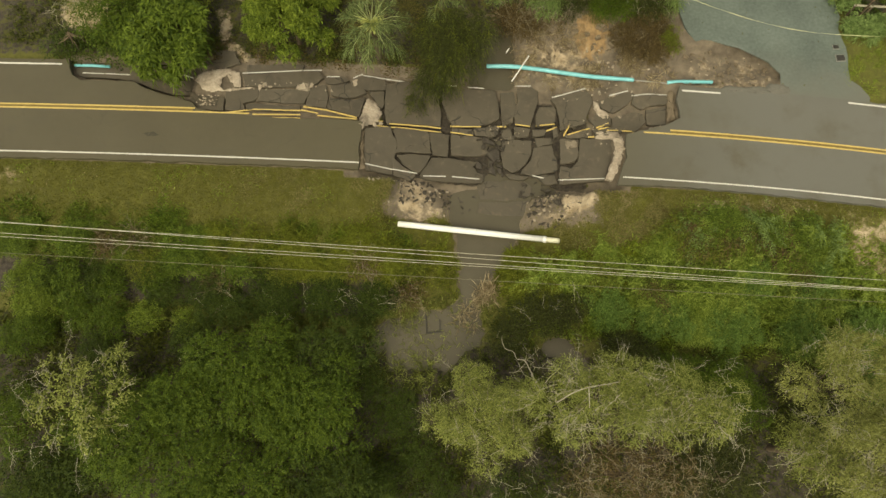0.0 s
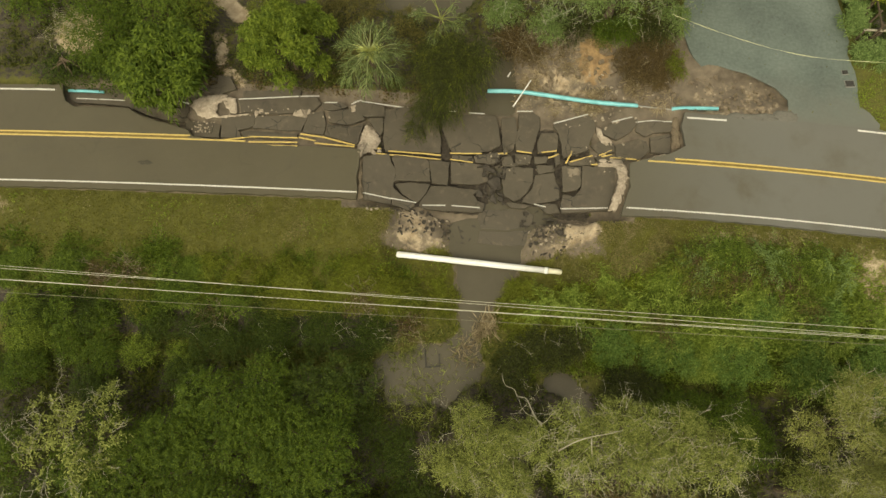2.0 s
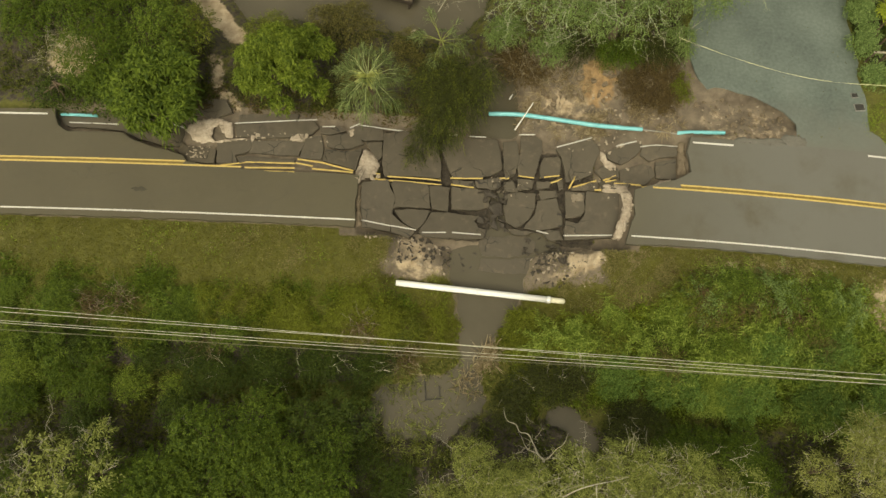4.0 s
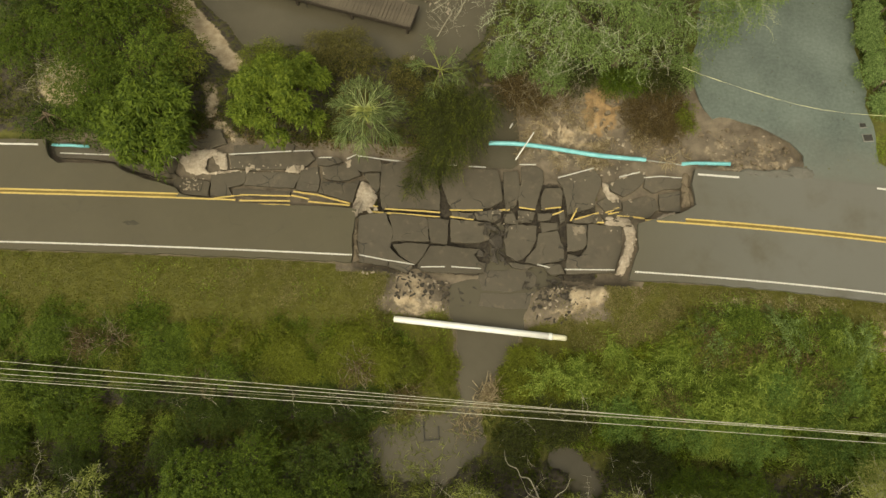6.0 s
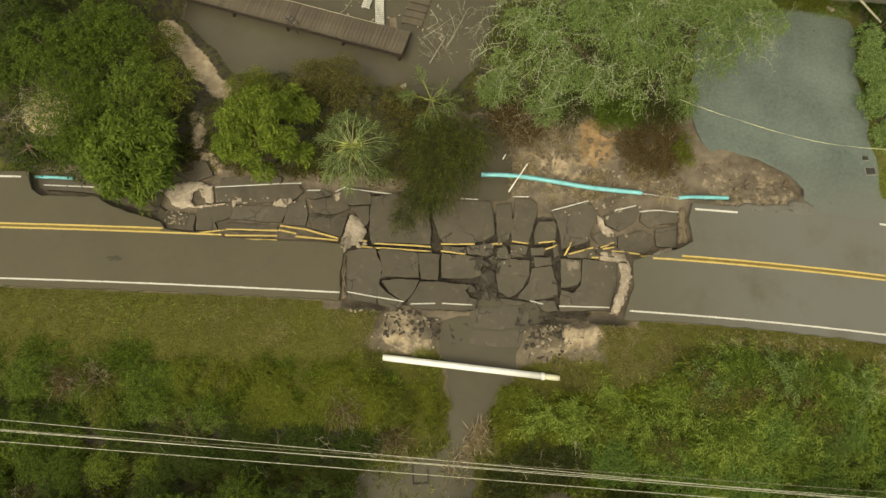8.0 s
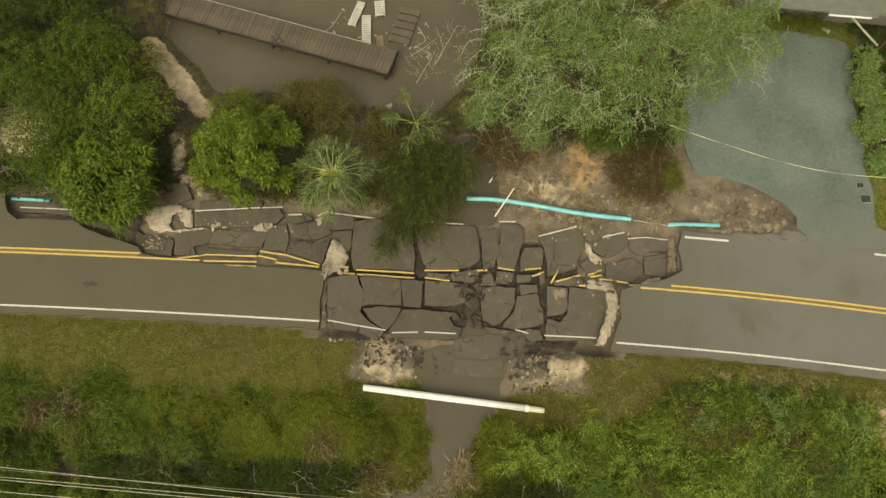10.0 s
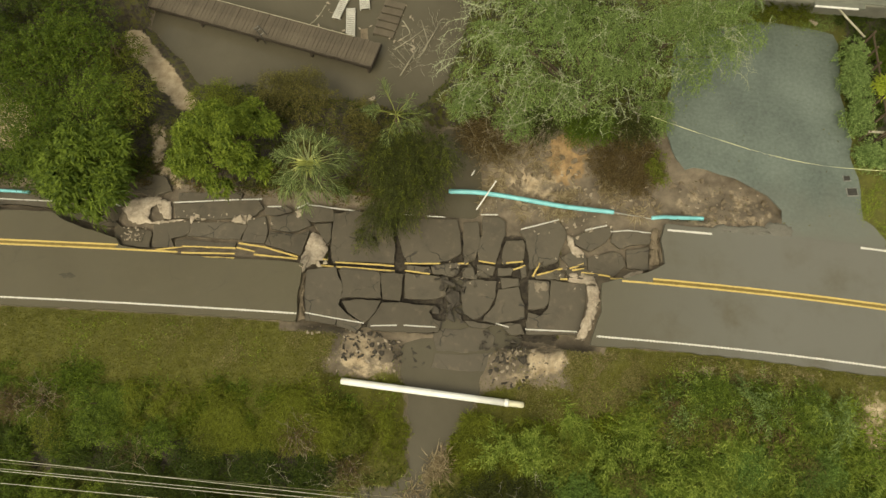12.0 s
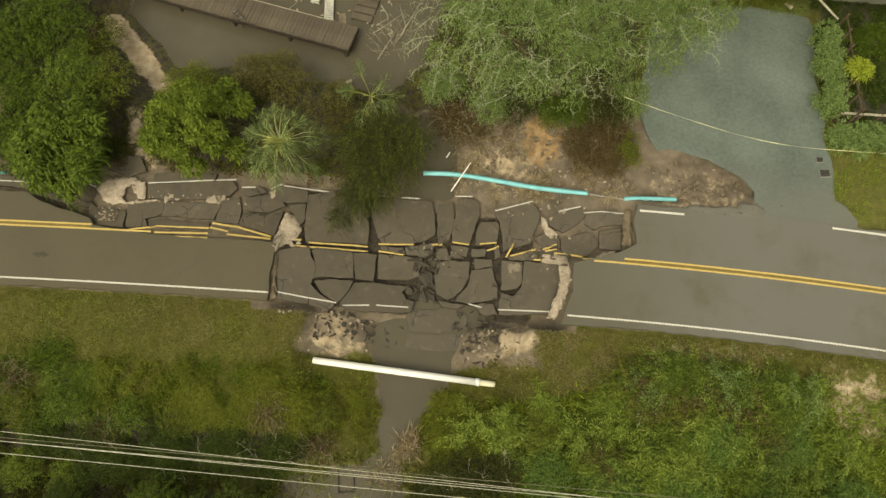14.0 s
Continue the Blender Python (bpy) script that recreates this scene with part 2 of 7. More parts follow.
leaf_mid = leaf_material("mid_green_leaves", (0.030, 0.058, 0.004), (0.150, 0.208, 0.024))
leaf_bright = leaf_material("bright_green_leaves", (0.058, 0.098, 0.008), (0.222, 0.288, 0.042))
leaf_dark = leaf_material("dark_green_leaves", (0.016, 0.034, 0.003), (0.072, 0.100, 0.010))
leaf_fresh = leaf_material("fresh_green_leaves", (0.046, 0.080, 0.006), (0.195, 0.250, 0.030))
leaf_vine = leaf_material("pale_vine_leaves", (0.070, 0.120, 0.026), (0.270, 0.370, 0.120))
leaf_cool = leaf_material("cool_green_leaves", (0.052, 0.106, 0.017), (0.205, 0.305, 0.062))
leaf_dull = leaf_material("dull_olive_leaves", (0.050, 0.066, 0.006), (0.172, 0.195, 0.024))
leaf_deep = leaf_material("deep_green_leaves", (0.028, 0.056, 0.003), (0.105, 0.150, 0.012))
leaf_thin = leaf_material("thin_olive_leaves", (0.092, 0.110, 0.017), (0.300, 0.334, 0.090))
leaf_fern = leaf_material("pale_fern_leaves", (0.078, 0.124, 0.012), (0.282, 0.358, 0.066), scale=1.2)
leaf_feather = leaf_material("feathery_green_leaves", (0.015, 0.022, 0.004), (0.078, 0.088, 0.016))
leaf_olive = leaf_material("olive_moss_leaves", (0.066, 0.106, 0.022), (0.246, 0.338, 0.104))
moss_bark = material("moss_hung_bark", (0.16, 0.19, 0.09), (0.44, 0.48, 0.30), scale=3, rough=0.95, bump=0.5, fine=25)
leaf_grey = leaf_material("grey_green_leaves", (0.124, 0.135, 0.025), (0.365, 0.388, 0.122))
leaf_brown = leaf_material("brown_dead_leaves", (0.048, 0.034, 0.012), (0.155, 0.112, 0.042))
leaf_umber = leaf_material("brown_olive_leaves", (0.044, 0.042, 0.010), (0.165, 0.150, 0.038))
leaf_yellow = leaf_material("yellow_green_leaves", (0.17, 0.21, 0.012), (0.38, 0.46, 0.06))
palm_leaf = leaf_material("palm_leaves", (0.034, 0.056, 0.012), (0.235, 0.292, 0.105))
palm_heart = leaf_material("palm_heart_leaves", (0.34, 0.38, 0.10), (0.62, 0.64, 0.24))
palm_stalk = leaf_material("palm_stalks", (0.26, 0.31, 0.12), (0.46, 0.50, 0.24))
grass_olive = leaf_material("olive_verge_grass", (0.074, 0.076, 0.007), (0.136, 0.134, 0.018), scale=0.35)
grass_tan = leaf_material("tan_verge_grass", (0.120, 0.106, 0.034), (0.255, 0.226, 0.092), scale=0.6)
grass_green = leaf_material("green_weeds", (0.074, 0.118, 0.008), (0.265, 0.345, 0.046), scale=0.8)
grass_yellow = leaf_material("yellow_green_weeds", (0.056, 0.072, 0.004), (0.186, 0.208, 0.022), scale=0.8)
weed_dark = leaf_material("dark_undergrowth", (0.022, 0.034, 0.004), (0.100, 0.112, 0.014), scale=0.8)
reed_dry = leaf_material("dry_reeds", (0.16, 0.12, 0.06), (0.40, 0.33, 0.20))


def water_material():
    m = material("muddy_water", (0.076, 0.067, 0.044), (0.112, 0.100, 0.069), scale=0.25, rough=0.06, bump=0.0, spec=0.5)
    n, l = m.node_tree.nodes, m.node_tree.links
    co, wave, bp = n.new("ShaderNodeTexCoord"), n.new("ShaderNodeTexNoise"), n.new("ShaderNodeBump")
    wave.inputs["Scale"].default_value, wave.inputs["Detail"].default_value = 2.2, 3.0
    bp.inputs["Strength"].default_value, bp.inputs["Distance"].default_value = 0.12, 0.05
    l.new(co.outputs["Object"], wave.inputs["Vector"])
    l.new(wave.outputs["Fac"], bp.inputs["Height"])
    l.new(bp.outputs["Normal"], n["Principled BSDF"].inputs["Normal"])
    n["Principled BSDF"].inputs["IOR"].default_value = 1.33
    return m


water_mat = water_material()


def ground_material():
    """Soil, with sand, clay and mud where the ground carries them, and thin grass between."""
    m = bpy.data.materials.new("ground_soil")
    m.use_nodes = True
    n, l = m.node_tree.nodes, m.node_tree.links
    b = n["Principled BSDF"]
    co = n.new("ShaderNodeTexCoord")

    def tex(scale, detail=6.0):
        t = n.new("ShaderNodeTexNoise")
        t.inputs["Scale"].default_value, t.inputs["Detail"].default_value, t.inputs["Roughness"].default_value = scale, detail, 0.65
        l.new(co.outputs["Object"], t.inputs["Vector"])
        return t.outputs["Fac"]

    def ramp(fac, dark, light, lo=0.35, hi=0.65):
        r = n.new("ShaderNodeValToRGB")
        r.color_ramp.elements[0].position, r.color_ramp.elements[1].position = lo, hi
        r.color_ramp.elements[0].color, r.color_ramp.elements[1].color = (*dark, 1), (*light, 1)
        l.new(fac, r.inputs["Fac"])
        return r.outputs["Color"]

    blotch, mid, fine = tex(1.5, 9.0), tex(2.6), tex(14.0)
    colour = ramp(mid, (0.066, 0.067, 0.009), (0.110, 0.108, 0.018))
    # the first tone is near black, to hold the shade of gaps and trees
    for name, dark, light in (("shade_soil", (0.018, 0.0145, 0.0095), (0.066, 0.053, 0.036)), ("mud", (0.082, 0.066, 0.045), (0.205, 0.165, 0.114)), ("clay", (0.15, 0.096, 0.045), (0.30, 0.195, 0.090)),
                              ("sand", (0.285, 0.215, 0.130), (0.50, 0.405, 0.270))):
        at = n.new("ShaderNodeAttribute")
        at.attribute_name = name
        add = n.new("ShaderNodeMath")
        add.operation = "MULTIPLY_ADD"
        add.inputs[1].default_value = 1.2
        l.new(mid if name != "sand" else blotch, add.inputs[0])
        l.new(at.outputs["Fac"], add.inputs[2])
        edge = n.new("ShaderNodeMapRange")
        edge.interpolation_type = "SMOOTHSTEP"
        edge.inputs["From Min"].default_value, edge.inputs["From Max"].default_value = (0.96, 1.26) if name == "sand" else (1.0, 1.2)
        l.new(add.outputs[0], edge.inputs["Value"])
        mx = n.new("ShaderNodeMix")
        mx.data_type = "RGBA"
        l.new(edge.outputs["Result"], mx.inputs["Factor"])
        l.new(colour, mx.inputs[6])
        l.new(ramp(tex(1.9, 10.0) if name == "sand" else tex(1.1 if name == "mud" else 3.1, 10.0), dark, light, *((0.3, 0.72) if name == "mud" else (0.36, 0.62))), mx.inputs[7])
        colour = mx.outputs[2]
    l.new(colour, b.inputs["Base Color"])
    b.inputs["Roughness"].default_value = 0.9
    bp = n.new("ShaderNodeBump")
    bp.inputs["Strength"].default_value, bp.inputs["Distance"].default_value = 0.6, 0.06
    l.new(fine, bp.inputs["Height"])
    l.new(bp.outputs["Normal"], b.inputs["Normal"])
    return m


ground_mat = ground_material()

# ---------- plan of the ground ----------
WATER = -2.24


def centre(x):
    """The road's middle line: a gentle bend."""
    x = np.clip(x, -60, 60)
    return -0.0006 * (x - 2) ** 2 - 0.0016 * np.clip(x - 11, 0, 20) ** 2


def pave_drop(x, y):
    """How far the broken pavement has sunk."""
    b = np.interp(x, [-8.2, -7.7, -4, -3, 0, 5, 6.3, 7.8, 8.3, 8.8], [0, -0.6, -1.06, -1.55, -1.95, -1.9, -1.7, -1.3, -0.6, 0])
    t = np.interp(x, [-28.5, -26, -21, -19, -17, -12.4, -9, -6.9, -3, 0.5, 4.5, 6.6, 9, 11.5, 12.2, 12.8],
                  [-0.3, -0.7, -0.75, -0.3, -0.15, -0.3, -0.6, -1, -1.6, -1.9, -1.8, -1.55, -1.0, -0.6, -0.3, 0])
    return mixed(b, t, np.clip((np.asarray(y, float) + 0.9) / 1.4, 0, 1))


POOLS = ((-3.4, -14.2, 3.0, 1.7), (-1.4, -13.4, 1.6, 1.5), (4.9, -14.1, 0.9, 0.7), (6.0, -15.2, 0.9, 1.0))


def spit_off(x, y):
    """Distance from the middle line of the sandbar in the pond, less its half width there."""
    x0, y0, x1, y1 = -23.3, 15.4, -18.4, 10.6
    t = ((x - x0) * (x1 - x0) + (y - y0) * (y1 - y0)) / ((x1 - x0) ** 2 + (y1 - y0) ** 2)
    k = np.clip(t, 0, 1)
    return np.hypot(x - x0 - k * (x1 - x0), y - y0 - k * (y1 - y0)) - mixed(0.62, 0.72, k) + 0.22 * wobble(x, y, 0.55, 2.0) + 0.1 * wobble(x, y, 1.9, 1.0)


def ground_height(x, y):
    x, y = np.asarray(x, float), np.asarray(y, float)
    v = y - centre(x)
    rough = 0.10 * wobble(x, y, 0.55) + 0.05 * wobble(x, y, 1.7, 2.0)
    # south of the road: a bank that falls to wet low ground, cut by the washed-out channel
    s = sum(np.interp(-v + k, [3.9, 5, 7, 9, 11, 13, 15, 60], [-0.1, -0.32, -0.78, -1.25, -1.62, -1.84, -1.88, -1.6]) for k in (-1.0, -0.5, 0.0, 0.5, 1.0)) / 5
    s = s + rough * np.clip((-v - 4) / 3, 0, 0.8)
    mid = np.interp(y, [-11, -7.5, -4], [-0.5, 0.2, 0.5]) + 0.2 * wobble(y, 0 * y, 0.8)
    half = np.interp(y, [-13, -11.3, -10.4, -9, -7.5, -5.8, -3.9], [0.1, 0.3, 0.75, 1.15, 1.75, 2.3, 2.6])
    d = np.abs(x - mid) - half + 0.15 * wobble(x, y, 1.1, 1.0)
    bank = np.interp(d, [-0.8, 0, 0.6, 2.0, 3.4, 4.2], [-2.7, -2.27, -1.9, -1.25, -0.75, 0.5]) + 0.10 * wobble(x, y, 2.1)
    low = np.interp(d, [-0.8, 0, 0.6, 2.6, 3.6, 4.4, 6.0], [-2.7, -2.27, -2.08, -2.0, -1.85, -1.2, 0.5])
    bank = mixed(bank, low, smooth(-5.4, -6.5, y))
    s = np.where(y > -13.5, np.minimum(s, bank), s)
    for cx, cy, rx, ry in POOLS:
        q = ((x - cx) / rx) ** 2 + ((y - cy) / ry) ** 2 + 0.55 * wobble(x, y, 1.3, 3.0)
        s = mixed(-2.6, s, smooth(0.6, 1.5, q))
    # north of the road: a wooded bank, a pond, the scour hole and the drive
    n = np.interp(v, [3.6, 4.3, 7, 12, 60], [-0.12, -0.35, -0.5, -0.4, -0.2]) + rough * 0.8
    shore = np.interp(x, [-30, -23.4, -22.4, -18, -14, -9, -3, -1, 0.5], [45, 40, 15.6, 11.5, 11.6, 11.0, 10.5, 13, 19]) + 0.3 * wobble(x, y, 0.7)
    n = mixed(n, -2.7, smooth(-1.5, 1.3, y - shore) * smooth(1.5, -0.5, x))
    n = mixed(n, -1.98, smooth(1.6, 0.1, spit_off(x, y)))
    n = mixed(n, -2.32, smooth(16.3, 16.9, y + 0.235 * (x + 8)) * smooth(-11.8, -10.5, x) * smooth(-2.5, -4.5, x))
    n = mixed(n, -1.85 + 0.2 * wobble(x, y, 1.5) + 0.4 * np.abs(wobble(x, y, 0.9, 5.0)), smooth(-5, -1.5, x) * smooth(12.6, 7.5, x) * smooth(8.4, 5.6, y))
    n = mixed(n, -2.5, smooth(-2.6, -0.8, x) * smooth(2.6, 1.2, x) * smooth(13, 9, y))
    n = n + 0.35 * np.exp(-((x - 10.6) / 1.8) ** 2 - ((y - 7.2) / 1.6) ** 2)
    flat = smooth(12.4, 13.4, x) * smooth(60, 40, x)
    n = mixed(n, -0.06, flat)
    q = ((x - 15.6) / 3.7) ** 2 + ((y - 4.9) / 2.1) ** 2 + 0.15 * wobble(x, y, 1.3)
    n = mixed(np.interp(y + 3.0 * smooth(15.6, 14.2, x), [3.4, 4.4, 5.6], [-0.16, -0.45, -0.8]) + 0.14 * np.abs(wobble(x, y, 1.6)), n, smooth(0.86, 1.02, q))
    z = np.where(v > 0, n, s)
    # under the road
    drop = pave_drop(x, y)
    under = np.minimum(-0.25, np.maximum(drop - np.interp(x, [-10, -8, 6.5, 8], [0.21, 0.36, 0.36, 0.21]), -2.2))
    under = np.minimum(under, -0.25 - 2.1 * smooth(-0.5, 0.3, x) * smooth(1.6, 0.9, x) * smooth(1.0, -0.5, y))
    under = np.minimum(under, -0.25 - 2.2 * smooth(-1.0, -0.2, x) * smooth(5.0, 4.4, x) * smooth(-2.5, -3.1, y))
    in_road = smooth(-4.5, -3.8, v) * smooth(4.3, 3.6, v)
    return mixed(z, under, in_road)


def sand_amount(x, y):
    w = 0.6 * smooth(2.3, 0.8, np.abs(x + 4.3 + 0.3 * wobble(x, y, 1.0))) * smooth(1.9, 0.8, np.abs(y + 5.3 + 0.3 * (x + 4.3) * 0.2))
    w = np.maximum(w, 0.42 * smooth(2.6, 1.0, np.abs(x - 4.9)) * smooth(2.1, 0.9, np.abs(y + 5.0)))
    w = np.maximum(w, 0.72 * smooth(1.5, 0.6, np.hypot((x - 6.0) * 0.9 + 0.3 * wobble(x, y, 1.3), y + 4.7)))
    # spit along the pond, and the sandy track that leads to it
    for x0, y0, x1, y1, r in ((-18.7, 7.6, -18.2, 5.4, 0.45), (-18.2, 5.4, -16.6, 3.8, 0.35)):
        t = np.clip(((x - x0) * (x1 - x0) + (y - y0) * (y1 - y0)) / ((x1 - x0) ** 2 + (y1 - y0) ** 2), 0, 1)
        w = np.maximum(w, 0.68 * smooth(r + 0.9, r - 0.45, 0.3 * wobble(x, y, 1.4, r) + np.hypot(x - x0 - t * (x1 - x0), y - y0 - t * (y1 - y0))))
    w = np.maximum(0.85 * w, 1.1 * smooth(0.5, -0.45, spit_off(x, y)))
    w = np.maximum(w, 0.36 * smooth(0.2, 0.05, np.abs(y - centre(x) + 4.0)) * (smooth(-8, -9, x) + smooth(8.5, 9, x) * smooth(14, 12, x)))
    w = np.maximum(w, 0.47 * smooth(4.4, 2.0, np.abs(x - 4.6)) * smooth(2.4, 0.8, np.abs(y - 5.7)))
    w = np.maximum(w, (0.40 + 0.14 * wobble(x, y, 1.1, 4.0)) * smooth(1.0, 0.6, ((x - 16.0) / 3.3) ** 2 + ((y - 4.7) / 1.8) ** 2))
    w = np.maximum(w, 0.52 * smooth(2.9, 1.2, np.hypot(x - 23.8, (y + 7.0) * 0.9) + 0.4 * wobble(x, y, 0.9)))
    w = np.maximum(w, (0.34 + 0.1 * wobble(x, y, 0.8, 3.0)) * smooth(1.0, 0.3, np.abs(y - centre(x) + 4.6 + 0.3 * wobble(x, y, 0.6))) * smooth(9.5, 13, x))
    w = np.maximum(w, 0.36 * smooth(1.5, 0.6, np.hypot((x + 29.6) * 0.8, (y + 5.7) * 0.9) + 0.9 * wobble(x, y, 1.9, 2.0)))
    w = np.maximum(w, 0.7 * smooth(2.6, 1.2, np.hypot(x + 28.6, y - 7.2)))
    return w


def mud_amount(x, y):
    off = np.abs(y - centre(x))
    off = np.where(y < centre(x), off + 0.5 * (np.abs(x) > 9), off + 0.3 * (x < -4))
    w = 1.0 * smooth(4.6, 4.2, off) * smooth(-30, -28, x) * smooth(13.5, 12.5, x) * (1 - smooth(3.9, 3.5, off) * smooth(-7.6, -6.8, x) * smooth(7.2, 6.2, x))
    w = np.maximum(w, smooth(15.6, 16.2, y + 0.235 * (x + 8)) * smooth(-12, -11, x) * smooth(-1.0, -2.5, x))
    w = np.maximum(w, 0.85 * smooth(7.6, 5.8, np.abs(x - 0.5) + 0.5 * wobble(x, y, 1.1, 2.0)) * smooth(-7.2, -5.8, y + 0.5 * wobble(x, y, 0.9)) * smooth(-3.6, -4.2, y))
    w = np.maximum(w, smooth(-4, -1, x) * smooth(14.3, 13.6, x) * smooth(10.5, 9.0, y) * smooth(2.0, 3.5, y))
    w = np.maximum(w, smooth(1.6, 1.35, ((x - 15.6) / 3.7) ** 2 + ((y - 4.9) / 2.1) ** 2))
    w = np.maximum(w, 0.7 * smooth(WATER + 0.2, WATER + 0.02, ground_height(x, y)) * smooth(3.6, 4.2, off))
    return w


def ditch(x, y):
    """The wet, bare ditch along the foot of the western bank; its shade goes into the soil colour."""
    return smooth(1.5, 0.7, np.abs(y + 11.8 + 0.5 * wobble(x, y, 0.5, 1.0))) * smooth(-3.5, -5.5, x)


def shade_soil_amount(x, y):
    """Black wet soil, its tone also painting the shade in pavement gaps, in the low wood and under trees."""
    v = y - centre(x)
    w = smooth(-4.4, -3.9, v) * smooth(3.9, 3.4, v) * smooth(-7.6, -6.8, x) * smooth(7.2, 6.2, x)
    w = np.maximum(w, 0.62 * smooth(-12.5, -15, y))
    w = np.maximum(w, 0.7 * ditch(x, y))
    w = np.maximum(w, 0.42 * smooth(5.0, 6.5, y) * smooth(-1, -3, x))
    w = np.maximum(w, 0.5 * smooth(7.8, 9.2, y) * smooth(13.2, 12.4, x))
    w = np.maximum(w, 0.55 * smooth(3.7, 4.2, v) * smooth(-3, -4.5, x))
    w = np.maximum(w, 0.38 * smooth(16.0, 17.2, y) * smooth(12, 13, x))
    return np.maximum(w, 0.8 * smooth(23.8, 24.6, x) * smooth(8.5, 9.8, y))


def clay_amount(x, y):
    w = 0.75 * smooth(2.0, 0.5, np.hypot((x - 6.8) * 0.9, (y - 7.7) * 0.75))
    return np.maximum(w, 0.32 * smooth(1.1, 0.2, spit_off(x, y)) * smooth(-8.2, -7.4, x + y))


def build_ground():
    fx, fy = np.arange(-34, 31.01, 0.22), np.arange(-27, 25.01, 0.22)
    far = np.array([36, 39, 43, 50, 60, 80, 120, 200, 400, 900, 3000.0])
    xs, ys = np.concatenate([-far[::-1], fx, far]), np.concatenate([-far[::-1], fy, far])
    X, Y = np.meshgrid(xs, ys)
    Z = ground_height(X, Y)
    nx, ny = len(xs), len(ys)
    verts = np.stack([X.ravel(), Y.ravel(), Z.ravel()], 1)
    i = np.arange(nx - 1)[None, :] + nx * np.arange(ny - 1)[:, None]
    faces = np.stack([i, i + 1, i + 1 + nx, i + nx], -1).reshape(-1, 4)
    me = bpy.data.meshes.new("ground")
    me.vertices.add(len(verts))
    me.vertices.foreach_set("co", verts.astype(np.float32).ravel())
    me.loops.add(4 * len(faces))
    me.loops.foreach_set("vertex_index", faces.astype(np.int32).ravel())
    me.polygons.add(len(faces))
    me.polygons.foreach_set("loop_start", np.arange(0, 4 * len(faces), 4, dtype=np.int32))
    me.update(calc_edges=True)
    me.validate()
    me.polygons.foreach_set("use_smooth", [True] * len(me.polygons))
    for name, amount in (("sand", sand_amount), ("mud", mud_amount), ("clay", clay_amount), ("shade_soil", shade_soil_amount)):
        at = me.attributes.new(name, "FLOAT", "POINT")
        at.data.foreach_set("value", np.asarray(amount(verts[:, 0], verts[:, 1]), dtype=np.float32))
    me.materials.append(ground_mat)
    tagged(new("ground", me), "brown soil with washed sand, mud and clay round a washout", "ground", kind="structure")


build_ground()
wm = Shape().box(pose(-7, 0, WATER - 0.5), 44, 56, 1.0)
tagged(new("water", wm.mesh("water", water_mat)), "still brown muddy flood water in the washout and pond", "water", kind="structure")


# ---------- road ----------
def outline(points, step=0.35, jag=0.05, seed=1, hold=lambda p: False):
    """A closed plan outline with its sides broken into short, uneven steps."""
    r = np.random.default_rng(seed)
    out = []
    for (x0, y0), (x1, y1) in zip(points, list(points[1:]) + [points[0]]):
        d = math.hypot(x1 - x0, y1 - y0)
        n = max(1, int(d / step))
        for k in range(n):
            t = k / n
            p = (x0 + (x1 - x0) * t, y0 + (y1 - y0) * t)
            j = 0 if hold(p) else jag
            out.append((p[0] + r.uniform(-j, j), p[1] + r.uniform(-j, j)))
    return out


def slab_mesh(name, plan, height, thick, mat, chamfer=0.03):
    """A plate over a plan outline; height(x, y) gives its upper face."""
    n = len(plan)
    cx, cy = sum(p[0] for p in plan) / n, sum(p[1] for p in plan) / n
    v = []
    for x, y in plan:
        d = math.hypot(x - cx, y - cy) or 1
        v.append((x - (x - cx) / d * chamfer, y - (y - cy) / d * chamfer, height(x, y)))
    v += [(x, y, height(x, y) - chamfer * 0.8) for x, y in plan]
    v += [(x, y, height(x, y) - thick) for x, y in plan]
    f = [tuple(range(n)), tuple(range(3 * n - 1, 2 * n - 1, -1))]
    for r in range(2):
        for k in range(n):
            a, b = r * n + k, r * n + (k + 1) % n
            f.append((a, a + n, b + n, b))
    me = mesh_of(name, v, f, mat)
    bm = bmesh.new()
    bm.from_mesh(me)
    bmesh.ops.recalc_face_normals(bm, faces=bm.faces)
    bmesh.ops.triangulate(bm, faces=[fc for fc in bm.faces if len(fc.verts) > 4])
    bm.to_mesh(me)
    bm.free()
    return me


SOUTH_EDGE, NORTH_EDGE = -3.85, 3.45


def c(x):
    return float(centre(x))


west = [(x, c(x) + SOUTH_EDGE) for x in range(-400, -60, 60)] + [(x, c(x) + SOUTH_EDGE) for x in range(-60, -9, 3)]
west += [(-8.05, -3.9), (-8.2, -2.3), (-8.15, -0.55), (-10.5, -0.5), (-12.2, -0.62), (-15.4, -0.62), (-17.0, -0.48), (-19.1, -0.32), (-19.45, 0.13), (-20.4, 0.41),
         (-21.5, 0.64), (-22.6, 0.96), (-23.7, 1.44), (-25.3, 1.42), (-27.1, 1.35), (-27.85, 1.71), (-28.2, 2.27), (-28.35, 2.94)]
west += [(x, c(x) + NORTH_EDGE) for x in range(-30, -61, -3)] + [(x, c(x) + NORTH_EDGE) for x in range(-100, -401, -60)]
east = [(8.1, -3.95), (10.5, c(10.5) + SOUTH_EDGE)] + [(x, c(x) + SOUTH_EDGE) for x in range(13, 61, 3)] + [(x, c(x) + SOUTH_EDGE) for x in range(100, 401, 60)]
east += [(x, c(x) + NORTH_EDGE) for x in range(400, 60, -60)] + [(x, c(x) + NORTH_EDGE) for x in range(60, 14, -3)]
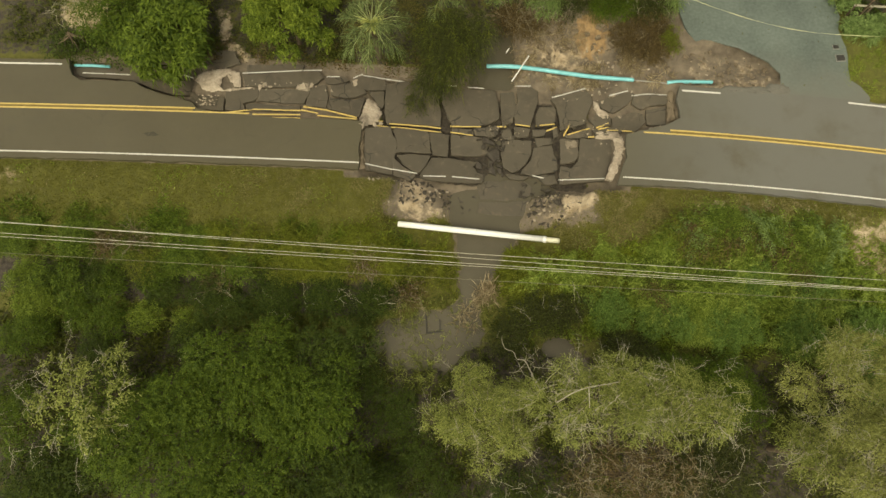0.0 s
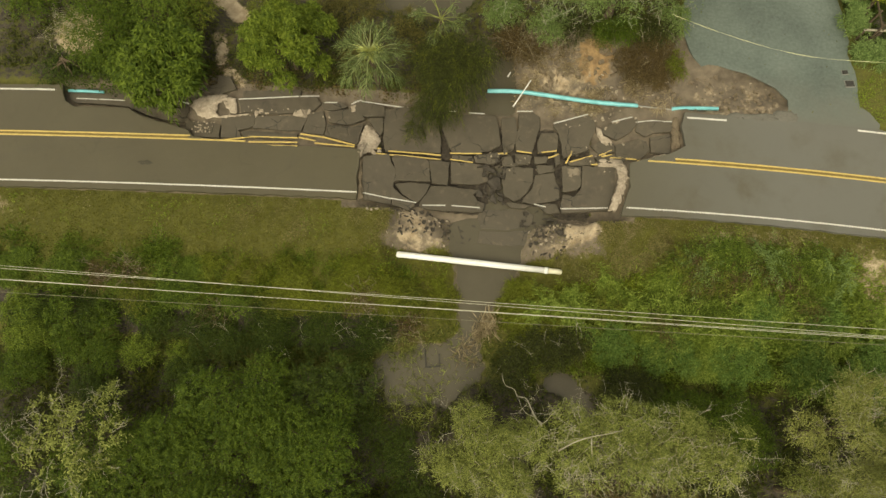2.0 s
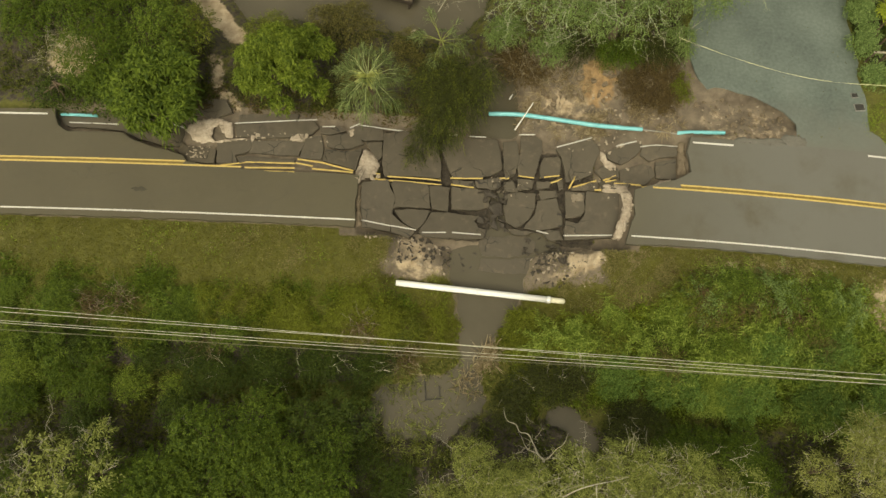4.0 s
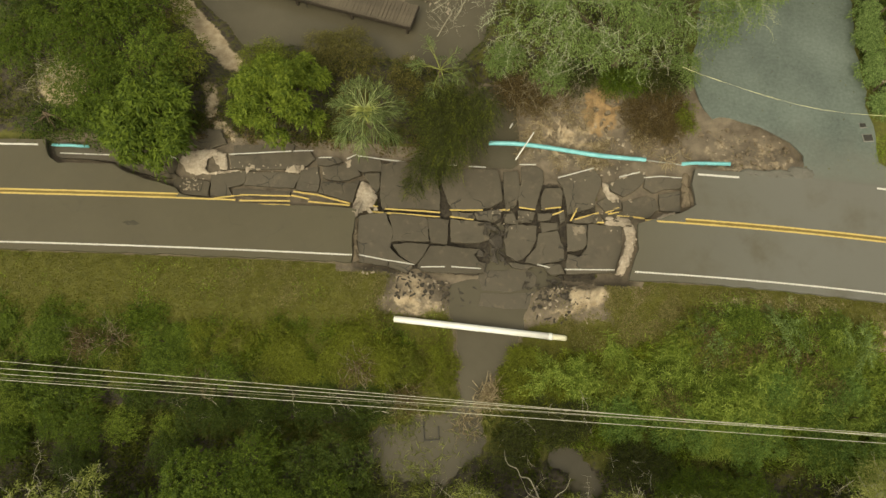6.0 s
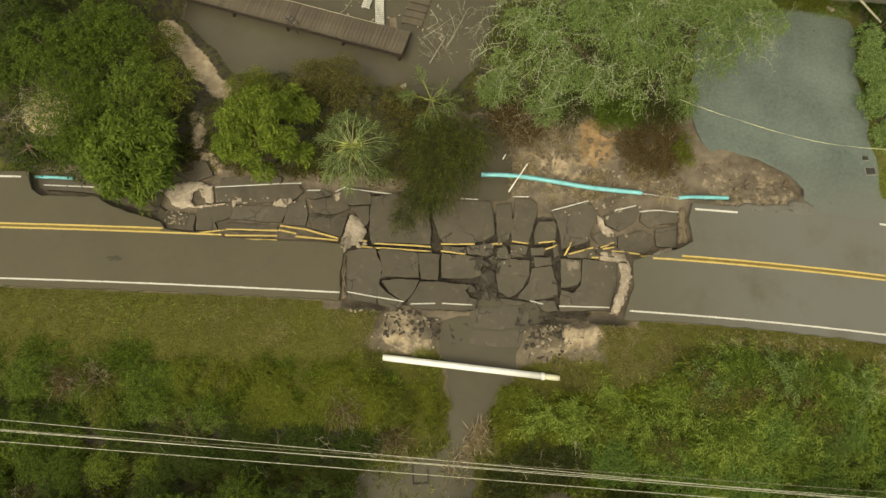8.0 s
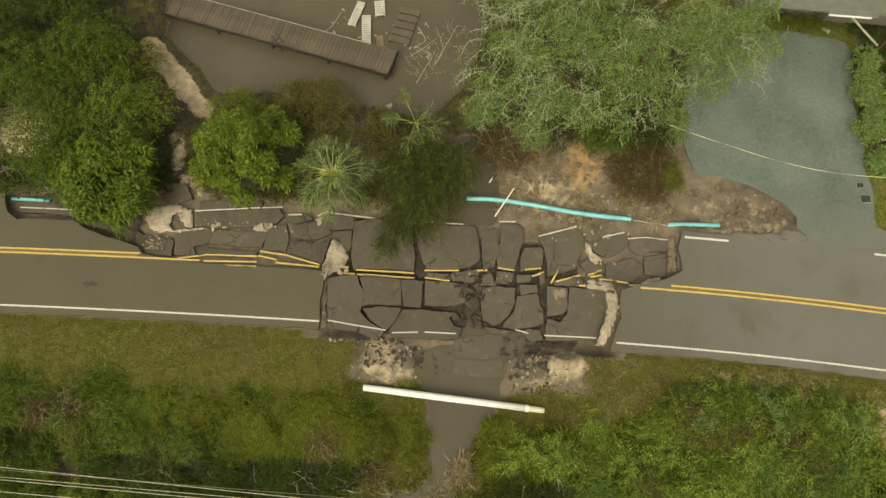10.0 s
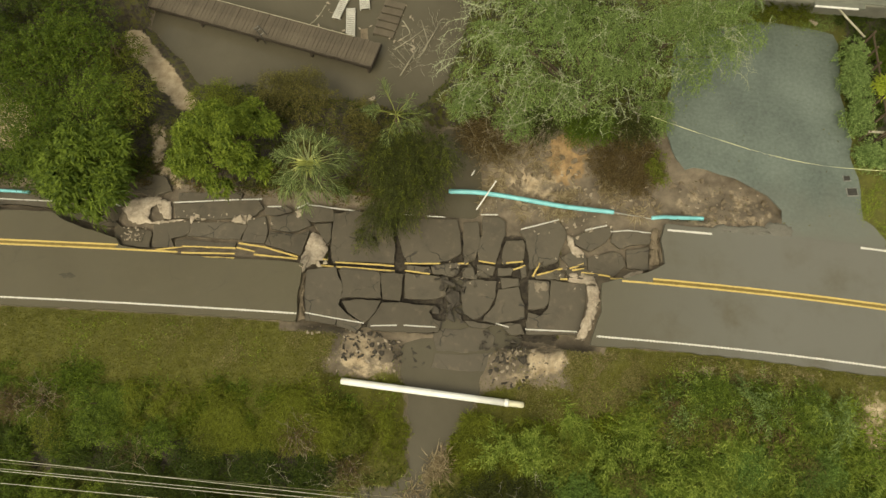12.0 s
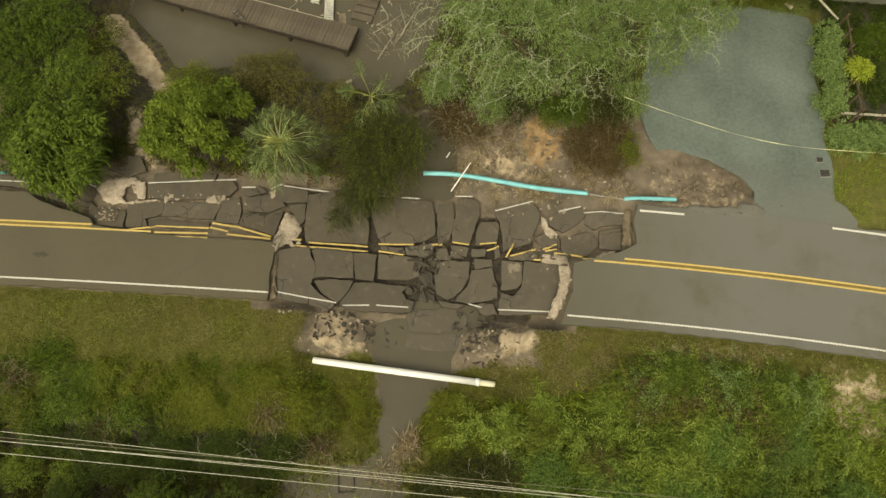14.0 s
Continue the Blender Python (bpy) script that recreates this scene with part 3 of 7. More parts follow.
east += [(12.4, 3.35), (12.15, 2.4), (12.3, 1.0), (11.3, 0.35), (9.6, -0.15), (8.8, -0.4), (8.75, -2.0), (8.45, -3.0)]


def road_piece(plan, seed):
    ragged = outline(plan, 0.5, 0.05, seed, hold=lambda p: p[0] < -32 or p[0] > 26)
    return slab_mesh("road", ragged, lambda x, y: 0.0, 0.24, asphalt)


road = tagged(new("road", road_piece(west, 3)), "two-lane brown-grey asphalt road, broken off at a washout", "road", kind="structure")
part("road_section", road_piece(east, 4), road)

SLABS = []


def slab(*plan, level=None):
    """One broken plate of pavement, lying as the ground sank under it."""
    xs, ys = np.array([p[0] for p in plan]), np.array([p[1] for p in plan])
    zs = pave_drop(xs, ys)
    a = np.stack([xs, ys, np.ones(len(xs))], 1)
    gx, gy, g0 = np.linalg.lstsq(a, zs, rcond=None)[0]
    k = len(SLABS)
    tip = np.random.default_rng(50 + k).uniform(-0.025, 0.025, 2)
    gx, gy = np.clip(gx, -0.35, 0.35) + tip[0], np.clip(gy, -0.25, 0.25) + tip[1]
    if level is not None:
        gx, gy, zs = 0.0, 0.0, np.full(len(xs), level)
    g0 = zs.mean() - gx * xs.mean() - gy * ys.mean()
    height = lambda x, y: gx * x + gy * y + g0
    SLABS.append((plan, height))
    mx, my = xs.mean(), ys.mean()
    plan = [(x + (x - mx) / math.hypot(x - mx, y - my) * 0.035, y + (y - my) / math.hypot(x - mx, y - my) * 0.035) for x, y in plan]
    part("asphalt_slab", slab_mesh("asphalt_slab", outline(plan, 0.24, 0.035, 60 + k), height, 0.2, asphalt_slab, 0.02), road)


# south lane
slab((-8.04, -0.92), (-7.11, -0.58), (-6.44, -0.46), (-6.28, -0.96), (-6.01, -1.30), (-5.87, -1.65), (-6.04, -2.38), (-6.01, -3.77), (-6.95, -3.72), (-7.68, -3.69), (-7.92, -2.12))
slab((-6.29, -0.60), (-5.05, -0.49), (-3.95, -0.43), (-3.81, -1.22), (-3.69, -1.96), (-4.74, -2.04), (-5.59, -2.12), (-5.98, -2.27), (-5.80, -1.64), (-6.02, -1.15))
slab((-3.88, -0.46), (-2.59, -0.31), (-2.60, -1.18), (-2.62, -1.92), (-3.58, -1.98), (-3.71, -1.20))
slab((-2.41, -0.29), (-0.92, -0.25), (0.08, -0.26), (0.17, -0.62), (-0.03, -1.01), (0.06, -1.34), (-0.57, -1.59), (-1.48, -1.72), (-2.32, -1.77), (-2.37, -0.96))
slab((-5.86, -2.44), (-4.90, -2.19), (-3.71, -2.18), (-3.90, -2.69), (-4.20, -3.23), (-4.45, -3.47), (-4.94, -3.27), (-5.33, -3.03), (-5.63, -2.70))
slab((-6.06, -2.53), (-5.68, -2.96), (-5.07, -3.32), (-4.65, -3.52), (-4.56, -3.76), (-4.87, -4.07), (-5.93, -3.83))
slab((-3.60, -2.23), (-3.12, -2.17), (-2.57, -2.09), (-1.63, -2.10), (-0.54, -2.03), (-0.87, -2.43), (-0.64, -2.84), (-0.15, -2.93), (-0.26, -3.56), (-2.05, -3.74), (-3.88, -3.89), (-4.26, -3.66), (-3.95, -2.99))
slab((1.08, -0.42), (1.82, -0.27), (2.95, -0.31), (2.97, -1.16), (2.74, -1.76), (2.24, -2.45), (1.83, -2.62), (1.19, -2.30), (1.01, -1.39))
slab((3.14, -0.82), (4.29, -0.53), (4.48, -1.18), (4.69, -1.64), (4.73, -2.33), (3.87, -2.57), (3.11, -2.76), (2.35, -2.70), (2.44, -2.40), (3.02, -1.71))
slab((4.88, -0.07), (6.04, -0.15), (6.08, -1.28), (5.88, -1.65), (4.94, -1.81))
slab((6.18, -0.08), (8.10, -0.28), (8.10, -1.27), (8.02, -1.81), (7.81, -2.60), (7.62, -3.19), (4.91, -3.26), (4.87, -2.54), (5.01, -2.03), (5.65, -2.23), (6.08, -1.72))
slab((3.46, -2.88), (3.87, -2.71), (4.50, -2.71), (4.74, -3.27), (3.99, -3.39))
slab((1.31, -2.76), (1.80, -2.77), (2.42, -2.88), (2.94, -2.88), (2.43, -3.13), (1.56, -3.07))
# strips between the lanes, tipped into the gap
slab((-0.95, 0.35), (0.11, 0.60), (0.75, 0.69), (0.70, 0.23), (0.29, -0.10), (-0.79, -0.09))
slab((0.91, 0.39), (1.54, 0.46), (1.70, 0.06), (1.57, -0.24), (1.00, -0.20))
slab((1.82, 0.67), (2.82, 0.61), (2.76, 0.12), (2.17, -0.06), (1.84, 0.14))
slab((3.03, 0.51), (3.95, 0.59), (3.82, 0.18), (3.12, 0.10))
slab((3.23, -0.04), (4.25, -0.02), (4.33, -0.42), (3.35, -0.66))
slab((4.37, 0.66), (4.65, 0.74), (4.76, 0.22), (4.46, -0.01))
slab((5.21, 0.30), (6.51, 0.59), (6.91, 0.40), (6.84, 0.03), (5.32, 0.02))
slab((6.98, 0.62), (8.10, 0.67), (8.77, 0.31), (8.46, -0.07), (7.17, 0.17))
slab((-6.11, -0.38), (-4.38, -0.24), (-3.13, -0.15), (-3.19, -0.24), (-5.06, -0.45), (-6.16, -0.55))
slab((-2.41, 0.20), (-1.09, 0.29), (-0.93, -0.07), (-2.35, -0.13))
# north lane
slab((-17.46, 1.21), (-16.42, 1.42), (-15.39, 1.57), (-15.31, 0.86), (-15.65, 0.60), (-16.24, 0.44), (-15.95, -0.09), (-17.21, -0.22))
slab((-20.16, 1.36), (-19.46, 0.95), (-18.31, 0.88), (-17.50, 0.71), (-17.38, -0.27), (-19.12, -0.19), (-19.71, 0.28))
slab((-15.93, 0.31), (-15.36, 0.39), (-13.79, 0.40), (-12.47, 0.43), (-12.42, 0.14), (-13.71, 0.00), (-15.77, -0.12))
slab((-15.24, 1.51), (-13.64, 1.63), (-11.99, 1.62), (-12.24, 0.72), (-13.85, 0.70), (-15.38, 0.70))
slab((-16.56, 2.56), (-14.20, 2.90), (-11.59, 3.25), (-11.24, 2.74), (-11.63, 2.27), (-12.30, 2.04), (-15.07, 1.71), (-15.71, 1.78), (-16.29, 1.66))
slab((-11.94, 1.97), (-11.00, 2.26), (-10.79, 1.43), (-10.81, 0.60), (-12.09, 0.62), (-12.03, 1.38))
slab((-10.61, 1.38), (-9.77, 1.34), (-9.07, 1.34), (-8.35, 1.67), (-8.44, 0.93), (-8.54, 0.04), (-9.62, 0.31), (-10.71, 0.57))
slab((-10.65, 2.25), (-9.57, 2.60), (-8.56, 2.37), (-8.32, 2.02), (-9.03, 1.57), (-9.78, 1.46), (-10.57, 1.61))
slab((-11.16, 2.90), (-9.97, 3.02), (-9.52, 2.80), (-10.43, 2.43), (-11.03, 2.45))
slab((-9.38, 2.81), (-8.50, 3.36), (-7.17, 3.17), (-7.07, 2.48), (-8.13, 2.28), (-9.28, 2.51))
slab((-8.12, 2.13), (-7.16, 2.35), (-7.06, 1.32), (-7.24, 1.03), (-7.63, 1.50))
slab((-7.01, 2.96), (-5.76, 3.29), (-4.86, 3.29), (-3.87, 3.02), (-3.53, 2.36), (-3.23, 1.23), (-3.23, 0.26), (-5.13, 0.20), (-6.70, -0.09), (-6.97, 0.76))
slab((-3.13, 2.88), (-2.13, 3.23), (-1.04, 3.38), (0.35, 3.44), (0.60, 2.59), (0.73, 1.30), (0.10, 0.86), (-1.07, 0.52), (-2.39, 0.47), (-2.80, 1.20), (-3.21, 2.40))
slab((0.76, 3.27), (1.66, 3.40), (1.84, 2.26), (1.67, 1.08), (1.04, 0.70), (0.90, 1.54))
slab((1.91, 3.69), (2.89, 3.78), (3.33, 3.48), (3.35, 2.73), (3.14, 2.05), (2.85, 0.84), (1.85, 1.01), (1.75, 1.75), (1.98, 2.62))
slab((3.46, 2.26), (4.43, 2.39), (4.61, 2.12), (4.51, 1.27), (4.23, 1.03), (3.31, 0.83), (3.26, 1.55))
slab((4.28, 2.97), (5.41, 3.35), (6.50, 3.67), (6.87, 3.19), (7.00, 2.76), (6.66, 1.84), (6.51, 1.15), (4.93, 0.59), (4.78, 1.74), (4.64, 2.40))
slab((7.94, 2.92), (8.81, 3.19), (9.52, 3.33), (9.61, 3.02), (9.19, 2.38), (8.78, 2.08), (8.32, 1.83), (7.60, 2.20), (7.47, 2.66))
slab((9.60, 2.95), (10.70, 3.02), (11.84, 2.89), (11.60, 2.28), (10.57, 2.22), (10.10, 1.96), (9.52, 2.38))
slab((6.79, 1.38), (7.26, 1.75), (8.11, 1.50), (8.10, 0.89), (7.18, 0.84))
slab((8.24, 1.38), (9.56, 1.73), (10.09, 1.58), (10.26, 0.95), (9.68, 0.31), (8.29, 0.52))
slab((10.36, 1.84), (11.59, 2.06), (11.51, 0.73), (10.38, 0.80))
# plates just awash at the head of the channel
slab((-0.48, -3.64), (0.09, -3.28), (1.07, -3.29), (1.83, -3.02), (2.64, -3.11), (3.10, -3.55), (3.01, -4.16), (1.47, -4.55), (-0.26, -4.56), level=WATER + 0.035)
slab((-0.32, -4.77), (1.47, -4.72), (3.12, -4.44), (3.45, -5.40), (1.68, -5.62), (-0.38, -5.58), level=WATER + 0.015)
# shoulder plates farther west, and the long plate that sank beside the road
slab((-16.4, 3.3), (-12.6, 3.65), (-12.7, 3.1), (-16.3, 2.7))
slab((-18.9, 4.4), (-17.5, 4.3), (-16.9, 3.4), (-18.1, 3), (-19.4, 3.4))
slab((-28.16, 2.81), (-26.49, 3.13), (-24.48, 3.23), (-22.98, 2.96), (-21.27, 2.72), (-20.43, 2.47), (-20.02, 2.14), (-20.09, 1.05), (-21.28, 1.06), (-22.72, 1.36), (-24.01, 1.90), (-25.87, 2.01), (-27.36, 1.90), (-27.98, 2.12))


def inside(plan, x, y):
    hit = False
    for (x0, y0), (x1, y1) in zip(plan, plan[1:] + plan[:1]):
        if (y0 > y) != (y1 > y) and x < (x1 - x0) * (y - y0) / (y1 - y0) + x0:
            hit = not hit
    return hit


def top_of(x, y, base=None):
    zs = [h(x, y) for plan, h in SLABS if inside(plan, x, y)]
    if zs:
        return max(zs)
    return base if base is not None else float(pave_drop(x, y))


def marking(mat, points, width, name, base=None, seed=0, ribbed=False):
    """A painted line along points, a few millimetres proud, with worn edges."""
    r = np.random.default_rng(seed)
    v, f = [], []
    n = len(points)
    for i, (x, y) in enumerate(points):
        a, b = points[max(i - 1, 0)], points[min(i + 1, n - 1)]
        dx, dy = b[0] - a[0], b[1] - a[1]
        d = math.hypot(dx, dy) or 1
        nx, ny = -dy / d, dx / d
        z = top_of(x, y, base) + 0.006
        for s in (-1, 1):
            w = width / 2 * (1 + r.uniform(-0.18, 0.12)) * (0.42 if ribbed and i % 2 else 1.05)
            v += [(x + s * nx * w, y + s * ny * w, z), (x + s * nx * w, y + s * ny * w, z - 0.01)]
    for i in range(n - 1):
        a, b = 4 * i, 4 * i + 4
        f += [(a, b, b + 2, a + 2), (a, a + 1, b + 1, b), (a + 2, b + 2, b + 3, a + 3)]
    f += [(0, 2, 3, 1), (4 * n - 4, 4 * n - 3, 4 * n - 1, 4 * n - 2)]
    part(name, mesh_of(name, v, f, mat), road)


def along(x0, x1, off, step=0.4):
    n = max(2, int(abs(x1 - x0) / step))
    return [(x0 + (x1 - x0) * k / n, c(x0 + (x1 - x0) * k / n) + off) for k in range(n + 1)]


def bit(mat, x0, y0, x1, y1, width=0.096):
    d = math.hypot(x1 - x0, y1 - y0)
    white = mat is white_paint
    n = max(2, int(d / (0.075 if white else 0.3)))
    marking(mat, [(x0 + (x1 - x0) * k / n, y0 + (y1 - y0) * k / n) for k in range(n + 1)], width,
            "yellow_line" if mat is yellow_paint else "white_line", None, int(abs(x0 * 100)) % 977, white)


# unbroken lines
marking(white_paint, along(-120, -34, -3.42), 0.115, "white_line", 0.0, 1)
marking(white_paint, along(-33.95, -8.1, -3.42, 0.085), 0.125, "white_line", 0.0, 1, True)
marking(white_paint, [(x, y + 0.003 * (x - 8.5)) for x, y in along(8.5, 30, -3.42, 0.085)], 0.125, "white_line", 0.0, 2, True)
marking(white_paint, along(30.05, 120, -3.36), 0.115, "white_line", 0.0, 2)
marking(white_paint, along(-120, -28.8, 3.08), 0.115, "white_line", 0.0, 3)
marking(white_paint, along(12.5, 15.0, 3.08), 0.115, "white_line", 0.0, 4)
marking(white_paint, along(23.2, 120, 3.25), 0.115, "white_line", 0.0, 5)
for off, x0 in ((0.10, -19.2), (-0.16, -15.6)):
    marking(yellow_paint, along(-120, x0, off - 0.10), 0.10, "yellow_line", 0.0, 6)
for off, x0 in ((0.12, 11.6), (-0.14, 9.9)):
    marking(yellow_paint, along(x0, 120, off - 0.04), 0.10, "yellow_line", 0.0, 7)
marking(yellow_worn, along(-120, -19.3, -0.13), 0.15, "worn_line", 0.0, 8)
marking(yellow_worn, along(11.6, 120, -0.05), 0.15, "worn_line", 0.0, 9)
# pieces of the lines, thrown about with the plates
bit(yellow_paint, -16.95, -0.4, -15.35, -0.05)
bit(yellow_paint, -15.35, -0.05, -12.35, 0.1)
bit(yellow_paint, -14.85, -0.65, -12.25, -0.55)
bit(yellow_paint, -15.4, -0.45, -12.3, -0.25)
bit(yellow_paint, -12.25, 0.45, -10.7, 0.35)
bit(yellow_paint, -10.7, 0.35, -8.65, -0.1)
bit(yellow_paint, -12.3, 0.15, -11.2, 0)
bit(yellow_paint, -11.2, -0.2, -8.65, -0.25)
bit(yellow_paint, -7.85, 0, -7, 0)
bit(yellow_paint, -7.45, -0.4, -6.6, -0.4)
bit(yellow_paint, -6.55, -0.1, -3.15, 0.1)
bit(yellow_paint, -6.5, -0.4, -3.1, -0.2)
bit(yellow_paint, -2.55, 0.35, -0.45, 0.55)
bit(yellow_paint, -2.5, -0.1, -1, -0.15)
bit(yellow_paint, 0.6, 0.65, 1.25, 0.7)
bit(yellow_paint, 1.85, 0.9, 2.85, 0.8)
bit(yellow_paint, 3.25, 0.85, 4.5, 1.05)
bit(yellow_paint, 3.95, 0.5, 4.65, 0.8)
bit(yellow_paint, 5.1, 0.15, 5.5, 1)
bit(yellow_paint, 5.35, 0.25, 6.8, 0.7)
bit(yellow_paint, 7.2, 0.7, 8, 1)
bit(yellow_paint, 6.7, 0.05, 7.1, 0.05)
bit(yellow_paint, 7.35, 0.6, 8, 0.7)
bit(yellow_paint, 7.85, 0.45, 9.4, 0.2)
bit(yellow_paint, 9.4, 0.05, 11.2, 0.1)
bit(white_paint, -7.8, -3.3, -4.45, -3.55)
bit(white_paint, -4.05, -3.65, -2.6, -3.45)
bit(white_paint, -2.2, -3.4, -0.4, -3.3)
bit(white_paint, 3.1, -2.8, 3.85, -2.95)
bit(white_paint, 4.8, -3, 7.65, -3.05)
bit(white_paint, -27.62, 2.25, -26.2, 2.29)
bit(white_paint, -26.1, 2.3, -24.4, 2.35)
bit(white_paint, -20.9, 2.65, -20.0, 2.3)
bit(white_paint, -16.6, 2.65, -11.4, 3.35)
bit(white_paint, -11, 2.9, -10.2, 3)
bit(white_paint, -9.25, 3, -8.65, 3.4)
bit(white_paint, -8.6, 3.3, -5.6, 3.3)
bit(white_paint, -2.95, 3.45, -2.3, 3.5)
bit(white_paint, -1.5, 3.5, -0.4, 3.55)
bit(white_paint, 1.8, 3.9, 2.85, 3.95)
bit(white_paint, 4.3, 3.1, 6.55, 3.8)
bit(white_paint, 8.05, 3.1, 9.3, 3.4)
bit(white_paint, 9.5, 3, 10.5, 3.1)
bit(white_paint, 10.5, 3.1, 11.75, 2.95)


# ---------- driveway ----------
drive_plan = [(13.2, 3.0), (13.4, 7.0), (12.7, 10.5), (13.4, 16), (16, 17.2), (19, 17.8), (21.5, 17.6), (23.5, 17.0), (23.4, 13.4), (23.45, 8.3), (23.7, 4.6), (24.7, 3.4), (24.6, 2.6)]


def drive_height(x, y):
    return -0.03


def hole(points):
    """The drive's edge, bitten out where the ground slumped."""
    bite = [(18.95, 2.8), (18.95, 4.6), (18.5, 5.6), (17.6, 6.15), (16.4, 6.5), (15.0, 6.95), (14.2, 7.0), (13.5, 6.75), (13.1, 7.4), (12.7, 8.8)]
    return bite + points[2:]


tagged(new("driveway", slab_mesh("driveway", outline(hole(drive_plan), 0.55, 0.16, 9), drive_height, 0.1, drive_mat, 0.015)),
       "wet grey driveway with sky haze put into its pale colour", "driveway", kind="structure")


# ---------- loose earth and rubble ----------
def heap(name, plan, mat, rise, label, category, base=None, seed=1, sink=0.06):
    """A low uneven spread of loose material over a plan outline."""
    ring = outline(plan, 0.13, 0.075, seed)
    n = len(ring)
    cx, cy = sum(p[0] for p in ring) / n, sum(p[1] for p in ring) / n
    r = np.random.default_rng(seed)
    v, f = [], []
    levels = ((1.0, 0.0), (0.86, 0.55), (0.62, 0.85), (0.32, 1.0))
    for k, h in levels:
        for x, y in ring:
            px, py = cx + (x - cx) * k, cy + (y - cy) * k
            z = base(px, py) if base else float(ground_height(px, py))
            v.append((px, py, z + (rise * h * r.uniform(0.75, 1.25) if h else -sink)))
    v.append((cx, cy, (base(cx, cy) if base else float(ground_height(cx, cy))) + rise))
    for i in range(len(levels) - 1):
        for k in range(n):
            a, b = i * n + k, i * n + (k + 1) % n
            f.append((a, b, b + n, a + n))
    s = (len(levels) - 1) * n
    f += [(s + k, s + (k + 1) % n, len(v) - 1) for k in range(n)]
    return tagged(new(name, mesh_of(name, v, f, mat, True)), label, category)


pave = lambda x, y: top_of(x, y)
heap("sand_deposit", [(-19.88, 2.21), (-19.66, 2.67), (-18.72, 2.88), (-18.11, 3.01), (-17.43, 2.95), (-17.64, 2.52), (-17.98, 2.35), (-17.99, 1.65), (-17.70, 1.31), (-18.37, 1.18), (-19.11, 1.32), (-19.56, 1.88)], sand_mat, 0.06,
     "pale sand washed over the broken asphalt edge", "sand", pave, 3)
heap("sand_deposit", [(-17.97, 2.66), (-17.71, 2.87), (-16.80, 2.70), (-16.54, 1.68), (-16.84, 1.58), (-17.24, 1.98), (-17.59, 2.44)], sand_mat, 0.05,
     "tongue of pale sand on broken asphalt", "sand", pave, 18)
heap("sand_deposit", [(-8.17, 1.66), (-7.71, 1.53), (-7.13, 0.66), (-7.32, -0.09), (-7.81, -0.42), (-8.20, -1.03), (-8.50, -0.86), (-8.46, 0.00), (-8.34, 0.95)], sand_mat, 0.12,
     "pale sand heap in the gap between pavement plates", "sand", lambda x, y: float(pave_drop(x, y)) + 0.02, 4)
heap("sand_deposit", [(8.01, -0.57), (8.61, -0.49), (8.69, -1.09), (8.46, -2.33), (8.00, -3.56), (7.51, -3.63), (7.73, -2.62), (8.08, -1.83)], sand_mat, 0.10,
     "pale broken road base exposed along a crack", "sand", lambda x, y: -0.22, 5)
heap("sand_deposit", [(-8.4, -0.9), (-8.05, -1.0), (-7.95, -2.2), (-7.75, -3.7), (-8.1, -3.8), (-8.35, -2.3)], mud_mat, 0.05,
     "grey broken road base exposed along a crack", "sand", lambda x, y: -0.35, 6)
heap("sand_deposit", [(7.08, 2.78), (7.35, 2.69), (7.48, 2.22), (8.06, 1.67), (7.73, 1.30), (7.27, 1.69), (7.08, 2.23)], sand_mat, 0.10,
     "pale sand in the gap between pavement plates", "sand", lambda x, y: float(pave_drop(x, y)) - 0.05, 8)
heap("sand_deposit", [(7.04, 0.39), (7.99, 0.41), (8.49, 0.15), (8.59, -0.33), (7.24, -0.16)], sand_mat, 0.12,
     "pale sand where two cracks meet", "sand", lambda x, y: float(pave_drop(x, y)), 9)
heap("sand_deposit", [(10.07, 0.32), (10.76, 0.58), (11.31, 0.66), (11.24, 0.17), (10.18, 0.09)], sand_mat, 0.12,
     "tan sand and broken base beside a plate", "sand", lambda x, y: float(pave_drop(x, y)), 10)
heap("sand_deposit", [(11.6, 1.0), (12.1, 1.0), (12.1, 3.3), (11.75, 3.2), (11.65, 2.0)], mud_mat, 0.10,
     "brown broken base along the road's edge", "sand", lambda x, y: -0.4, 11)
heap("sand_deposit", [(-9.34, 2.74), (-9.03, 3.08), (-8.87, 2.60), (-9.11, 2.30)], sand_mat, 0.05, "small drift of pale sand on asphalt", "sand", pave, 12)
heap("sand_deposit", [(5.1, -0.2), (6.0, -0.15), (6.0, -0.75), (5.3, -0.8)], silt_mat, 0.03, "thin pale silt on a pavement plate", "sand", pave, 13)
heap("sand_deposit", [(-17.91, 1.27), (-17.38, 1.21), (-16.42, 1.42), (-15.82, 1.62), (-16.45, 1.57), (-17.35, 1.40)], sand_mat, 0.03, "thin streak of pale sand along a crack", "sand", pave, 14)
heap("sand_deposit", [(-12.91, 2.11), (-12.53, 2.22), (-11.97, 2.19), (-12.04, 1.92), (-12.10, 1.60), (-12.53, 1.72), (-12.89, 1.77)], sand_mat, 0.04, "small block of pale sand on asphalt", "sand", pave, 15)
heap("sand_deposit", [(-15.46, 1.95), (-15.10, 1.94), (-14.81, 1.85), (-15.21, 1.70), (-15.30, 1.43), (-15.46, 1.57)], sand_mat, 0.03, "thin drift of pale sand between plates", "sand", pave, 16)


